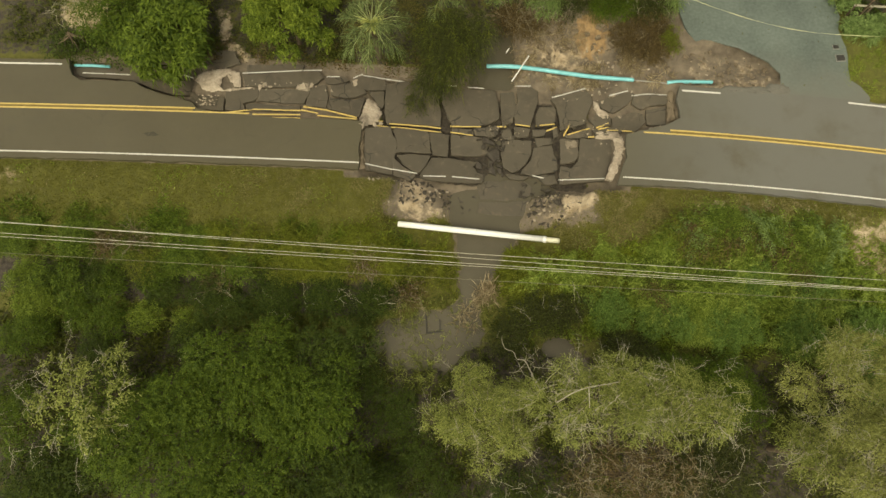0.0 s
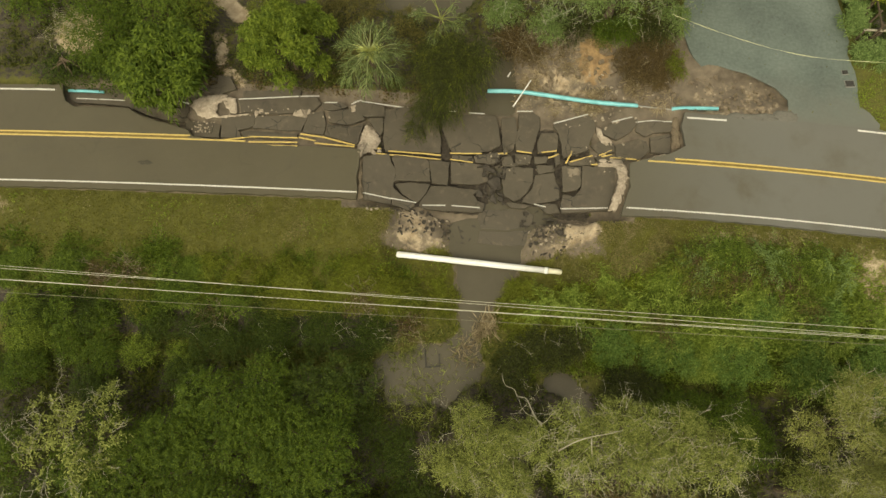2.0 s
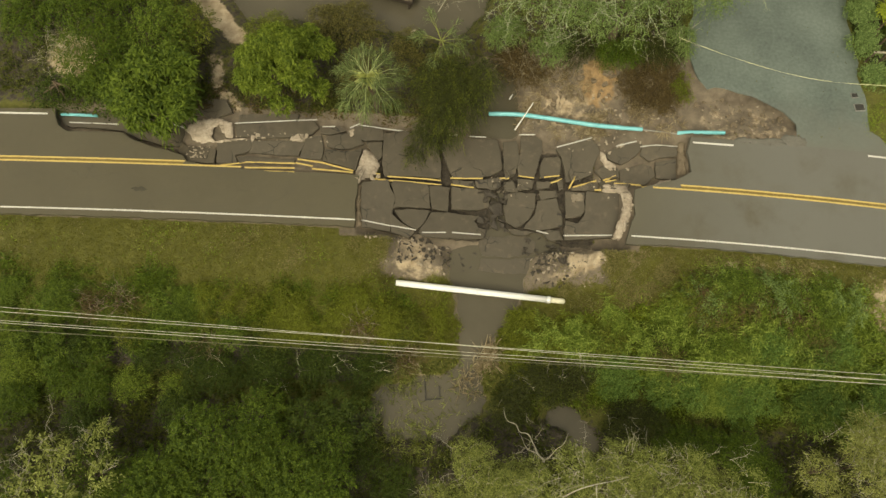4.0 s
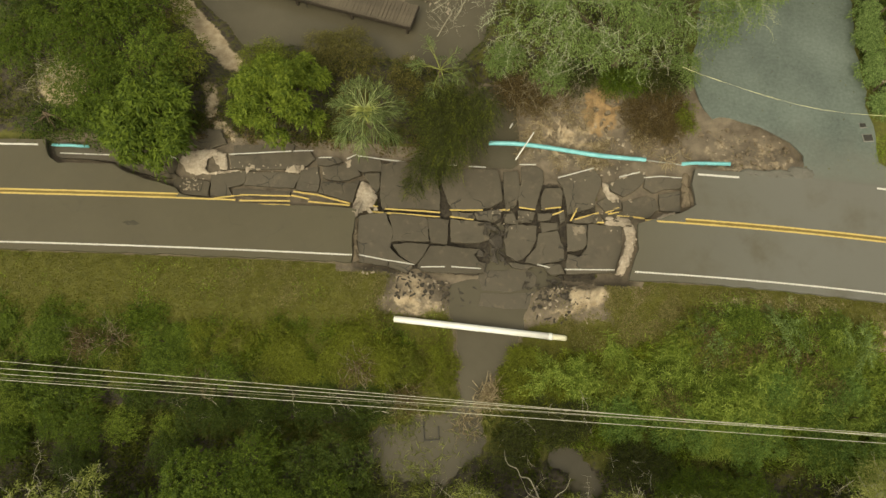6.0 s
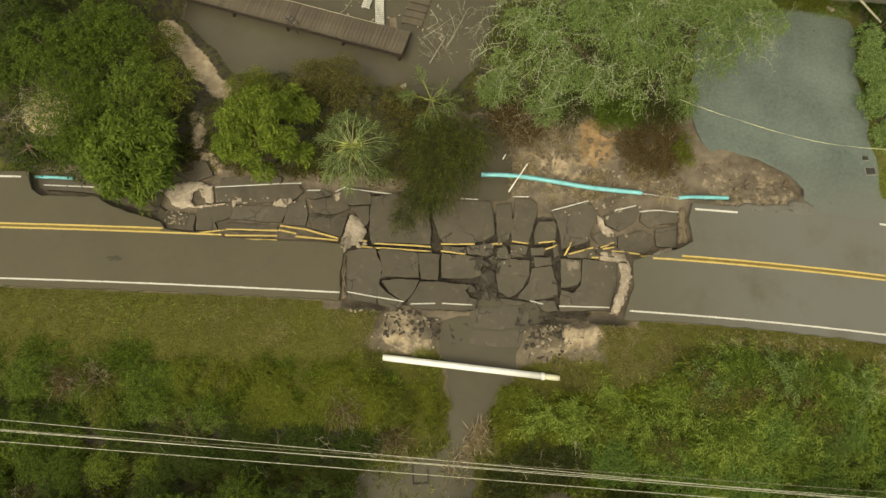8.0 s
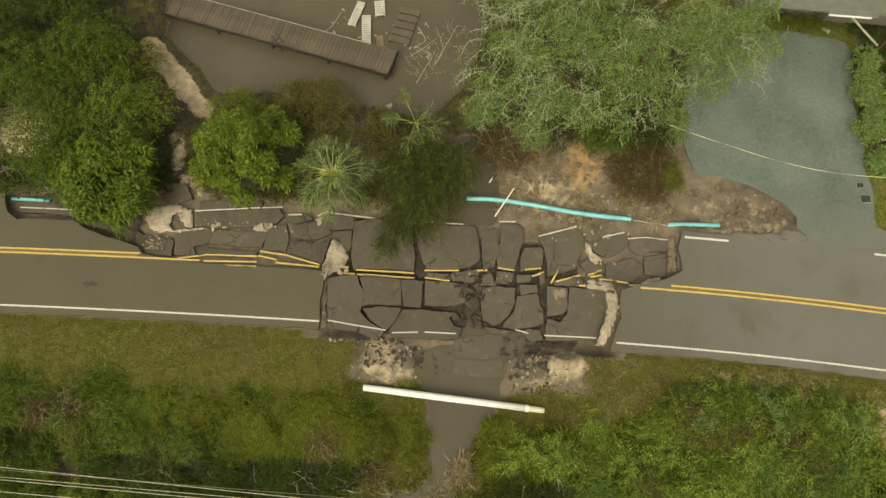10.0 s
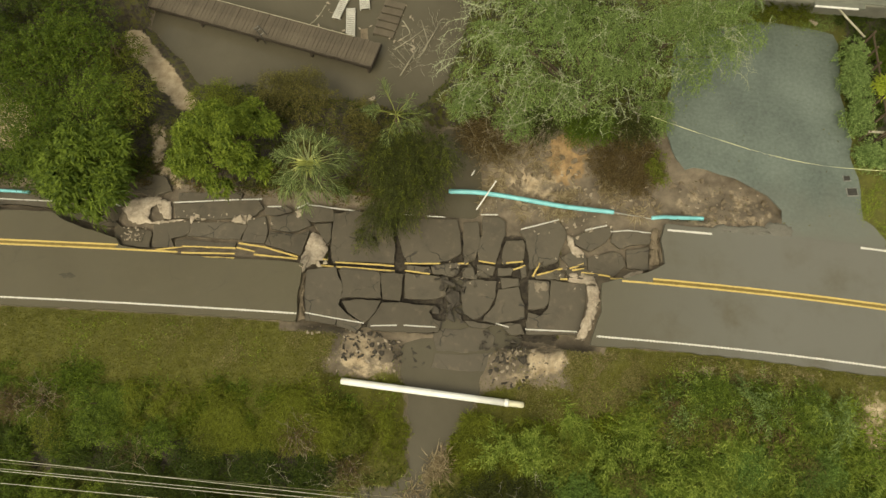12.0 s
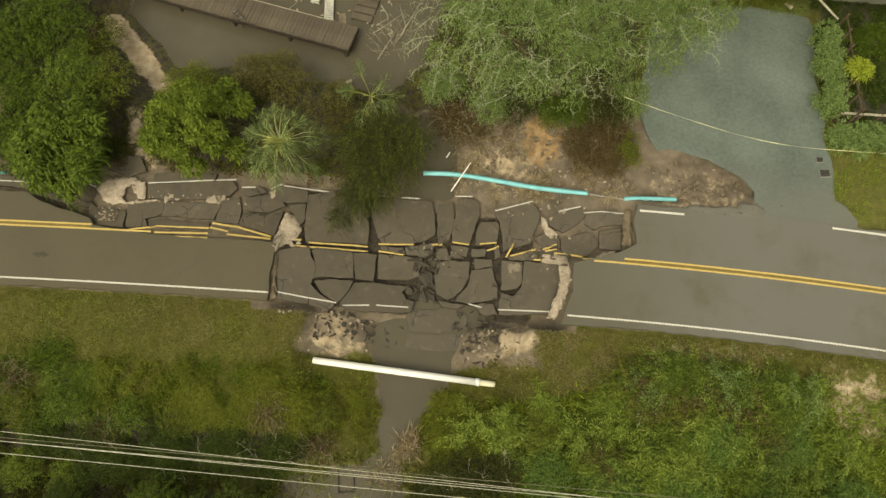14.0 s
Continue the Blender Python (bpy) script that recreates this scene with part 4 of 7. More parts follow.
tar = material("tar_stain", (0.040, 0.035, 0.022), (0.070, 0.061, 0.038), scale=3, rough=0.5, bump=0.1)
for k, (x, y, rx, ry) in enumerate(((15.9, 3.3, 1.0, 0.3), (17.4, 3.3, 1.3, 0.36), (18.8, 3.45, 0.9, 0.55))):
    heap("silt_deposit", [(x + rx * math.cos(a), y + ry * math.sin(a)) for a in np.linspace(0, 5.7, 12)], wet_silt, 0.05, "grey silt lapping over the road edge beside a slump", "silt", lambda x, y: -0.04, 50 + k)
heap("tar_stain", [(-22.3, -2.3), (-21.8, -2.15), (-21.3, -2.2), (-21.1, -2.35), (-21.5, -2.5), (-22.0, -2.45)], tar, 0.006, "faint dark tar stain on asphalt", "stain", pave, 17, 0.002)


def chunk_mesh(name, mat, seed, flat=0.45):
    """A broken lump: a rough six-sided block with cut corners."""
    r = np.random.default_rng(seed)
    n = int(r.integers(5, 8))
    ang = np.sort(r.uniform(0, 2 * math.pi, n))
    rad = r.uniform(0.65, 1.0, n)
    v = []
    for z, k in ((-flat, 0.9), (flat * 0.55, 1.0), (flat, 0.78)):
        v += [(math.cos(a) * q * k + r.uniform(-0.06, 0.06), math.sin(a) * q * k, z + r.uniform(-0.08, 0.08)) for a, q in zip(ang, rad)]
    f = [tuple(range(n))[::-1], tuple(range(2 * n, 3 * n))]
    for i in range(2):
        f += [(i * n + k, i * n + (k + 1) % n, (i + 1) * n + (k + 1) % n, (i + 1) * n + k) for k in range(n)]
    return mesh_of(name, v, f, mat)


BLACK = [chunk_mesh("asphalt_chunk", asphalt_black, 20 + k, 0.3) for k in range(5)]
GREYC = [chunk_mesh("asphalt_chunk", asphalt_slab, 30 + k, 0.25) for k in range(4)]
PALE = [chunk_mesh("rubble_stone", rubble_mat, 40 + k, 0.5) for k in range(5)]


def scatter_chunks(kinds, n, x0, x1, y0, y1, lo, hi, name, label, group, seed, base=None, keep=None):
    r = np.random.default_rng(seed)
    made = 0
    while made < n:
        x, y = r.uniform(x0, x1), r.uniform(y0, y1)
        if keep and not keep(x, y):
            continue
        s = r.uniform(lo, hi) * r.uniform(0.6, 1.0)
        z = base(x, y) if base else max(float(ground_height(x, y)), WATER - 0.1)
        ob = tagged(new(name, kinds[int(r.integers(len(kinds)))]), label, name.split("_")[-1], group)
        ob.matrix_basis = pose(x, y, z + 0.12 * s, r.uniform(-14, 14), r.uniform(-14, 14), r.uniform(0, 360)) @ Matrix.Diagonal((s, s * r.uniform(0.7, 1), s, 1))
        made += 1


loose = lambda x, y: top_of(x, y, float(pave_drop(x, y)) - 0.2)
scatter_chunks(BLACK, 26, -0.6, 1.3, -3.2, 0.4, 0.18, 0.5, "asphalt_chunk", "jagged black lump of broken asphalt in the washout", "asphalt rubble", 1, loose)
scatter_chunks(BLACK, 12, -0.4, 1.0, -3.0, -0.4, 0.4, 0.75, "asphalt_chunk", "large jagged black lump of broken asphalt in the washout", "asphalt rubble", 21, loose)
scatter_chunks(GREYC, 16, -0.2, 3.0, -0.8, 1.2, 0.15, 0.45, "asphalt_chunk", "grey lump of broken asphalt between plates", "asphalt rubble", 2, loose)
scatter_chunks(BLACK, 14, 2.2, 4.6, -4.6, -2.9, 0.15, 0.42, "asphalt_chunk", "jagged black lump of broken asphalt in the washout", "asphalt rubble", 3, loose)
scatter_chunks(GREYC, 14, 3.2, 8.0, -0.3, 1.0, 0.12, 0.35, "asphalt_chunk", "grey lump of broken asphalt between plates", "asphalt rubble", 4, loose)
scatter_chunks(BLACK, 46, -5.4, -1.4, -5.7, -4.1, 0.08, 0.32, "asphalt_chunk", "jagged black lump of broken asphalt on the sandy bank", "asphalt rubble", 5)
scatter_chunks(PALE, 20, -6.2, -2.4, -6.4, -4.1, 0.06, 0.18, "rubble_stone", "pale lump of broken road base on the bank", "bank rubble", 6)
scatter_chunks(BLACK, 34, 2.9, 5.0, -6.3, -3.9, 0.10, 0.30, "asphalt_chunk", "jagged black lump of broken asphalt on the sandy bank", "asphalt rubble", 7)
scatter_chunks(BLACK, 24, 4.9, 6.9, -5.9, -4.3, 0.04, 0.12, "asphalt_chunk", "small dark crumb of asphalt on pale sand", "asphalt rubble", 36)
scatter_chunks(PALE, 26, 3.2, 7.2, -6.4, -4.1, 0.06, 0.18, "rubble_stone", "pale lump of broken road base on the bank", "bank rubble", 8)
scatter_chunks(BLACK, 14, -1.9, -0.4, -5.7, -4.3, 0.12, 0.42, "asphalt_chunk", "jagged black lump of broken asphalt in flood water", "asphalt rubble", 37)
scatter_chunks(PALE, 44, 2.0, 9.0, 3.9, 5.6, 0.03, 0.11, "rubble_stone", "pale chip of broken road base in the scour hole", "bank rubble", 38)
scatter_chunks(PALE, 30, 1.6, 12.0, 4.0, 7.6, 0.06, 0.24, "rubble_stone", "pale lump of broken road base in the scour hole", "bank rubble", 9)
scatter_chunks(BLACK, 40, 13.3, 17.6, 3.9, 6.0, 0.03, 0.09, "asphalt_chunk", "small dark crumb of asphalt in the slump", "asphalt rubble", 31)
scatter_chunks(PALE, 14, 13.3, 18.3, 3.7, 6.3, 0.05, 0.13, "rubble_stone", "pale lump of broken road base in the slump", "bank rubble", 10)
scatter_chunks(PALE, 26, 7.4, 8.7, -3.8, -0.4, 0.06, 0.2, "rubble_stone", "pale lump of broken road base along a crack", "bank rubble", 13, lambda x, y: -0.2, lambda x, y: abs(x - np.interp(y, [-3.9, -3, -2, -0.4], [7.65, 8.0, 8.35, 8.45])) < 0.3)
scatter_chunks(PALE, 44, -19.4, -17.9, 0.1, 1.1, 0.04, 0.13, "rubble_stone", "pale pebble of road base on asphalt", "bank rubble", 11, loose)
scatter_chunks(PALE, 22, -7.8, -4.2, -4.5, -3.9, 0.06, 0.18, "rubble_stone", "pale lump of broken road base at the road's edge", "bank rubble", 12)
scatter_chunks(PALE, 24, -16.6, -10.5, 1.5, 2.2, 0.05, 0.16, "rubble_stone", "pale pebble of road base on asphalt", "bank rubble", 32, loose)
scatter_chunks(PALE, 26, 5.0, 9.6, 2.6, 3.9, 0.05, 0.2, "rubble_stone", "pale lump of broken road base at the road's edge", "bank rubble", 33, loose)
scatter_chunks(PALE, 20, 6.4, 8.8, -0.6, 1.6, 0.05, 0.16, "rubble_stone", "pale lump of broken road base between plates", "bank rubble", 34, loose)
scatter_chunks(PALE, 16, -8.6, -7.0, -0.8, 0.2, 0.04, 0.13, "rubble_stone", "pale lump of broken road base between plates", "bank rubble", 35, loose)
scatter_chunks(PALE, 26, 2.8, 4.9, -5.6, -3.9, 0.05, 0.14, "rubble_stone", "pale chip of broken road base among black asphalt", "bank rubble", 39)
scatter_chunks(PALE, 18, -0.2, 3.4, -0.7, 0.9, 0.04, 0.13, "rubble_stone", "pale chip of broken road base in the washout", "bank rubble", 40, loose)
CLOD = [chunk_mesh("earth_clod", mud_mat, 70 + k, 0.42) for k in range(5)]
scatter_chunks(CLOD, 90, 1.8, 12.2, 4.2, 8.2, 0.12, 0.5, "earth_clod", "brown clod of slumped earth in the scour hole", "slumped earth", 41)
scatter_chunks(CLOD, 60, 12.6, 18.6, 3.6, 6.6, 0.08, 0.3, "earth_clod", "brown clod of slumped earth in the slump", "slumped earth", 42, None, lambda x, y: ((x - 15.6) / 3.5) ** 2 + ((y - 4.9) / 1.9) ** 2 < 1)
scatter_chunks(BLACK, 30, -5.6, -2.2, -5.5, -4.0, 0.12, 0.34, "asphalt_chunk", "jagged black lump of broken asphalt on the sandy bank", "asphalt rubble", 43)
scatter_chunks(BLACK, 24, 3.1, 4.9, -5.2, -3.7, 0.12, 0.34, "asphalt_chunk", "jagged black lump of broken asphalt on the sandy bank", "asphalt rubble", 44)
for x, y, s, q in ((-12.45, 1.9, 0.42, 1), (-11.9, 2.05, 0.25, 2), (-15.0, 1.9, 0.22, 3), (-14.6, 1.75, 0.18, 0), (-7.4, -0.35, 0.28, 4), (-7.1, -0.2, 0.2, 1)):
    ob = tagged(new("rubble_stone", PALE[q]), "pale lump of broken concrete on sunken asphalt", "stone", "bank rubble")
    ob.matrix_basis = pose(x, y, top_of(x, y) + 0.05, 0, 0, 40 * q) @ Matrix.Diagonal((s, s * 0.8, s * 0.6, 1))


# ---------- pipes ----------
def bent(points, n=24):
    """A smooth line through points (Catmull-Rom)."""
    p = [np.array(q, float) for q in points]
    p = [2 * p[0] - p[1]] + p + [2 * p[-1] - p[-2]]
    out = []
    for i in range(1, len(p) - 2):
        for k in range(n):
            t = k / n
            a, b, d, e = p[i - 1:i + 3]
            out.append(tuple(0.5 * (2 * b + (d - a) * t + (2 * a - 5 * b + 4 * d - e) * t * t + (3 * b - a - 3 * d + e) * t ** 3)))
    return out + [tuple(p[-2])]


pipe = thing("drain_pipe", (-5.45, -6.8, -1.75), 0, "long white plastic pipe lying across the washout", "pipe")
a, b = Vector((0, 0, 0)), Vector((10.35, -0.48, -0.08))
at = lambda t: a + (b - a) * t
part("barrel", Shape().tube([at(0), at(0.004), at(0.30), at(0.6), at(0.902)], [0.17, 0.19, 0.195, 0.19, 0.19], 20).mesh("barrel", pvc_white, True), pipe, "white pipe barrel")
part("collar", Shape().tube([at(0.895), at(0.90), at(0.913), at(0.918)], [0.19, 0.215, 0.215, 0.19], 20).mesh("collar", pvc_white, True), pipe, "white pipe collar")
part("spigot", Shape().tube([at(0.915), at(0.99), at(1.0)], [0.165, 0.165, 0.12], 18).mesh("spigot", pvc_cream, True), pipe, "cream pipe end")
part("collar", Shape().tube([at(0.476), at(0.478), at(0.487), at(0.489)], [0.19, 0.206, 0.206, 0.19], 20).mesh("collar", pvc_white, True), pipe)

main = thing("water_main", (-0.3, 5.2, -1.6), 0, "bent blue-green plastic water main hanging over the washout", "pipe")
o = Vector((-0.3, 5.2, -1.6))
line = [Vector(q) - o for q in bent([(-0.3, 5.2, -1.62), (1.5, 5.2, -1.5), (3.3, 5.05, -1.45), (6.3, 4.6, -1.25), (8.2, 4.4, -1.1), (9.7, 4.3, -1.0)])]
part("barrel", Shape().tube(line, [0.13] + [0.145] * (len(line) - 20) + [0.13] * 19, 14).mesh("barrel", pipe_blue, True), main)
line2 = [Vector(q) - o for q in bent([(9.6, 4.3, -1.0), (10.8, 4.05, -0.75), (11.9, 3.85, -0.55)])]
part("conduit", Shape().tube(line2, [0.05] * len(line2), 8).mesh("conduit", steel, True), main, "thin grey service pipe")
line3 = [Vector(q) - o for q in bent([(11.75, 3.9, -0.52), (12.6, 3.95, -0.42), (14.7, 4.02, -0.38)])]
part("barrel", Shape().tube(line3, [0.12] * len(line3), 14).mesh("barrel", pipe_blue, True), main)
main2 = thing("water_main", (-28.2, 2.72, -0.3), 0, "short run of blue-green water main in a hole beside the road", "pipe")
part("barrel", Shape().tube([(0, 0, -0.1), (1.2, 0.03, -0.08), (2.4, 0.04, -0.1)], [0.1] * 3, 14).mesh("barrel", pipe_blue, True), main2)

marker = thing("marker_post", (1.5, 4.15, -1.72), 0, "thin white post fallen against the water main", "post")
part("shaft", Shape().tube([(0, 0, 0), (0.55, 0.88, 0.32), (1.05, 1.7, 0.55)], [0.045, 0.045, 0.04], 8).mesh("shaft", white_plastic), marker)
part("cap", Shape().tube([(1.05, 1.7, 0.55), (1.08, 1.75, 0.565)], [0.055, 0.05], 8).mesh("cap", white_plastic), marker)

scrap = thing("post_fragment", (1.04, 6.32, -1.5), 0, "short piece of a broken white marker post", "post")
part("shaft", Shape().tube([(0, 0, 0), (0.1, 0.2, 0.02), (0.18, 0.36, 0.03)], [0.045, 0.045, 0.03], 8).mesh("shaft", white_plastic), scrap)

tray = thing("metal_frame", (-2.75, -13.1, WATER), 8, "dark metal frame half sunk in flood water", "frame")
for m, sx, sy in ((pose(-0.42, 0.1, 0.05), 0.07, 1.15), (pose(0.42, -0.1, 0.05), 0.07, 0.75), (pose(0, -0.47, 0.05), 0.9, 0.07)):
    part("rail", Shape().box(m, sx, sy, 0.12, 0.01).mesh("rail", dark_iron), tray)
for x, y, s in ((23.15, 6.15, 0.62), (22.95, 7.0, 0.4)):
    lid = thing("meter_box", (x, y, -0.03), 6, "dark square utility box lid in the drive", "box")
    part("frame", Shape().box(pose(0, 0, 0.02), s, s * 0.85, 0.06, 0.01).mesh("frame", steel), lid)
    part("lid", Shape().box(pose(0, 0, 0.06), s * 0.86, s * 0.7, 0.04, 0.01).mesh("lid", dark_iron), lid)


# ---------- overhead lines ----------
def cable(y, z, tilt, sag, mat, radius, label, skew=0.0):
    ob = thing("power_line", (0, y, z), 0, label, "cable", "overhead lines")
    pts = []
    for k in range(61):
        x = -48 + 96 * k / 60
        pts.append((x, skew * x, tilt * x + sag * ((x / 48) ** 2)))
    part("wire", Shape().tube(pts, [radius] * 61, 6).mesh("wire", mat, True), ob)


cable(-11.87, 8.33, -0.0015, 0.5, cable_mat, 0.0104, "bare aluminium overhead power cable", -0.015)
cable(-11.995, 9.42, 0.0, 0.5, cable_mat, 0.0104, "bare aluminium overhead power cable", -0.0043)
cable(-12.375, 9.21, -0.004, 0.5, cable_mat, 0.0108, "bare aluminium overhead power cable", -0.0014)
cable(-12.035, 7.67, 0.0, 0.5, cable_mat, 0.0095, "bare aluminium overhead power cable")
cable(-11.97, 5.0, 0.0055, 0.4, cable_dark, 0.011, "thin weathered overhead telephone cable", 0.005)
for x in (-48.0, 48.0):
    pole = thing("utility_pole", (x, -11.95, -2.0), 0, "brown wooden utility pole that carries overhead cables", "pole", "utility poles")
    part("shaft", Shape().tube([(0, 0, -0.5), (0, 0, 6), (0, 0, 13)], [0.17, 0.15, 0.11], 12).mesh("shaft", bark_brown, True), pole)
    part("crossarm", Shape().box(pose(0, 0, 11.4), 0.12, 2.4, 0.14, 0.01).mesh("crossarm", timber_dark), pole)

line = bent([(11.0, 8.9, 2.4), (12.4, 8.65, 2.05), (14.7, 8.3, 1.5), (17.7, 7.65, 1.2), (20.7, 7.15, 1.15), (24.2, 6.95, 1.3), (28, 6.8, 1.6)], 8)
tape = thing("barrier_tape", (11.0, 8.9, 2.4), 0, "slack yellow barrier tape strung from an oak across a drive", "tape")
tv, tf = [], []
for k, q in enumerate(line):
    w = 0.011
    t = k * 0.35
    side = Vector((0.25 * math.cos(t), math.cos(t), math.sin(t))) * w
    p = Vector(q) - Vector((11.0, 8.9, 2.4))
    tv += [p - side, p + side]
    if k:
        tf.append((2 * k - 2, 2 * k - 1, 2 * k + 1, 2 * k))
tme = mesh_of("ribbon", tv, tf, tape_yellow)
rib = part("ribbon", tme, tape)
rib.modifiers.new("thickness", "SOLIDIFY").thickness = 0.004
stake = thing("wooden_stake", (28, 6.8, -0.2), 0, "grey wooden stake that holds barrier tape", "stake")
part("shaft", Shape().tube([(0, 0, -0.1), (0, 0, 1.0), (0, 0, 1.85)], [0.05, 0.05, 0.045], 8).mesh("shaft", bark_brown), stake)

# ---------- dock over the pond ----------
DK = math.degrees(math.atan2(4.3, -17.8))
dock = thing("dock", (-6.2, 13.72, -1.36), DK - 180, "weathered grey plank dock standing in brown flood water", "dock")
# local x runs east; the dock reaches to minus 22 along it
plank = Shape().box(pose(0, 0, 0), 0.262, 1.9, 0.045, 0.008).mesh("plank", plank_mat)
r = np.random.default_rng(5)
k = 0
while k * 0.272 < 22:
    ob = part("plank", plank, dock)
    ob.matrix_basis = pose(-0.135 - 0.272 * k, 0.95 + r.uniform(-0.04, 0.04), r.uniform(-0.01, 0.01), 0, 0, r.uniform(-0.7, 0.7))
    k += 1
part("fascia", Shape().box(pose(-11, -0.03, -0.14), 22, 0.05, 0.26, 0.005).mesh("fascia", timber_dark), dock, "dark wet edge board")
part("fascia", Shape().box(pose(0.03, 0.95, -0.14), 0.05, 1.95, 0.26, 0.005).mesh("fascia", timber_dark), dock)
part("kerb_rail", Shape().box(pose(-11.2, 1.86, 0.05), 18.5, 0.04, 0.05, 0.005).mesh("kerb_rail", bark_pale), dock, "pale thin kerb rail")
for x in (-0.3, -4.5, -8.7, -12.9, -17.1, -21.3):
    for y in (0.12, 1.75):
        part("pile", Shape().tube([(x, y, -1.6), (x, y, -0.05)], [0.11, 0.11], 10).mesh("pile", timber_dark, True), dock)
part("beam", Shape().box(pose(-11, 0.3, -0.12), 21.5, 0.1, 0.18).mesh("beam", timber_dark), dock)
part("beam", Shape().box(pose(-11, 1.6, -0.12), 21.5, 0.1, 0.18).mesh("beam", timber_dark), dock)

ladder = thing("dock_ladder", (-14.12, 15.95, -1.33), -44, "bent dark metal ladder lying over the edge of a dock", "ladder")
for y in (-0.17, 0.17):
    part("rail", Shape().tube([(-0.5, y, 0.05), (-0.25, y * 0.9, 0.2), (0.2, y, 0.16), (0.5, y * 1.1, 0.04), (0.66, y, -0.5)], [0.035] * 5, 8).mesh("rail", dark_iron, True), ladder)
for x, z in ((-0.36, 0.13), (-0.05, 0.18), (0.3, 0.11)):
    part("rung", Shape().tube([(x, -0.17, z), (x, 0.17, z)], [0.022] * 2, 8).mesh("rung", steel), ladder)


lounger_white = material("silted_white_plastic", (0.30, 0.29, 0.24), (0.66, 0.64, 0.56), scale=2.2, rough=0.6, bump=0.1, fine=14)


def lounger(x, y, z, turn, length, width, label):
    ob = thing("sun_lounger", (x, y, z), turn, label, "lounger", "loungers by the dock")
    for s in (-1, 1):
        part("side_rail", Shape().box(pose(0, s * width / 2, 0.1), length, 0.05, 0.08, 0.01).mesh("side_rail", lounger_white), ob)
    n = int(length / 0.16)
    for k in range(n):
        part("slat", Shape().box(pose(-length / 2 + 0.08 + k * length / n, 0, 0.12), 0.115, width - 0.06, 0.03, 0.006).mesh("slat", lounger_white), ob)
    for sx in (-0.42, 0.42):
        for s in (-1, 1):
            part("leg", Shape().box(pose(sx * length, s * width / 2, 0.0), 0.06, 0.05, 0.24).mesh("leg", white_plastic), ob)
    return ob


lounger(-8.2, 17.65, -2.12, 97, 2.45, 0.58, "white slatted plastic sun lounger awash beside a dock")
lounger(-9.05, 18.95, -2.12, 76, 2.1, 0.52, "white slatted plastic sun lounger awash beside a dock")
lounger(-7.45, 19.5, -2.12, 100, 1.3, 0.66, "short white slatted plastic sun lounger awash beside a dock")
raft = thing("wooden_pallet", (-5.55, 18.2, -2.2), -12, "weathered wooden pallet awash at the pond's edge", "pallet")
for k in range(5):
    part("board", Shape().box(pose(0, -1.2 + 0.62 * k, 0.08), 1.5, 0.5, 0.05, 0.006).mesh("board", plank_mat), raft)
for s in (-0.65, 0.65):
    part("bearer", Shape().box(pose(s, 0, 0.0), 0.1, 3.0, 0.1).mesh("bearer", timber_dark), raft)
board = thing("loose_board", (-7.1, 16.5, -2.24), 100, "brown loose board awash beside a dock", "board")
part("plank", Shape().box(pose(0, 0, 0.03), 1.7, 0.5, 0.06, 0.008).mesh("plank", mud_mat), board)
r = np.random.default_rng(77)
for k in range(46):
    x = r.uniform(-11, -3.6)
    y = r.uniform(15.6, 19.5)
    if y < 16.6 - 0.235 * (x + 8):
        continue
    ob = tagged(new("litter_scrap", PALE[k % 5]), "small pale scrap of debris afloat beside a dock", "debris", "flood debris")
    s = r.uniform(0.03, 0.11)
    ob.matrix_basis = pose(x, y, max(float(ground_height(x, y)), WATER) + 0.02, 0, 0, r.uniform(0, 360)) @ Matrix.Diagonal((s * 2.2, s, s * 0.6, 1))
foam = [[(-10.2, 19.2), (-10.7, 18.0), (-11.6, 16.9)], [(-4.6, 18.2), (-4.0, 17.2), (-4.5, 16.6), (-3.4, 16.0)], [(-4.9, 15.8), (-4.0, 16.6), (-3.0, 17.6)], [(-3.2, 15.2), (-2.7, 16.4), (-3.3, 18.3)]]
for q in foam:
    pts = bent([(x, y, max(float(ground_height(x, y)), WATER) + 0.03) for x, y in q], 6)
    twig = thing("dead_branch", pts[0], 0, "bleached dead branch stranded at the pond's edge", "branch", "stranded branches")
    loc = [Vector(p) - Vector(pts[0]) + Vector((0, 0, 0.02 * math.sin(i * 1.7))) for i, p in enumerate(pts)]
    sh = Shape().tube(loc, list(np.linspace(0.045, 0.015, len(loc))), 6)
    part("stem", sh.mesh("stem", bark_pale, True), twig)

# ---------- house corner beyond the drive ----------
house = thing("house", (22.0, 19.8, -0.1), -2, "low grey house with a small porch roof behind the drive", "house")
part("wall", Shape().box(pose(2.5, 2.2, 1.35), 16, 6.6, 2.7).mesh("wall", wall_mat), house)
part("roof", Shape().box(pose(2.5, 1.6, 2.85), 17.2, 8.6, 0.22, 0.04).mesh("roof", roof_mat), house, "flat grey roof")
part("gutter", Shape().box(pose(0.0, -3.06, 2.86), 2.5, 0.07, 0.1, 0.01).mesh("gutter", white_plastic), house, "white gutter")
part("porch_roof", Shape().box(pose(0.2, -2.2, 2.84), 2.9, 1.66, 0.14, 0.03).mesh("porch_roof", roof_mat), house, "small grey porch roof")
part("fascia", Shape().box(pose(2.5, -2.74, 2.82), 17.2, 0.05, 0.16, 0.01).mesh("fascia", wall_mat), house)
win = part("window", Shape().box(pose(-2.5, -1.12, 1.5), 1.3, 0.06, 1.1).mesh("window", white_plastic), house)
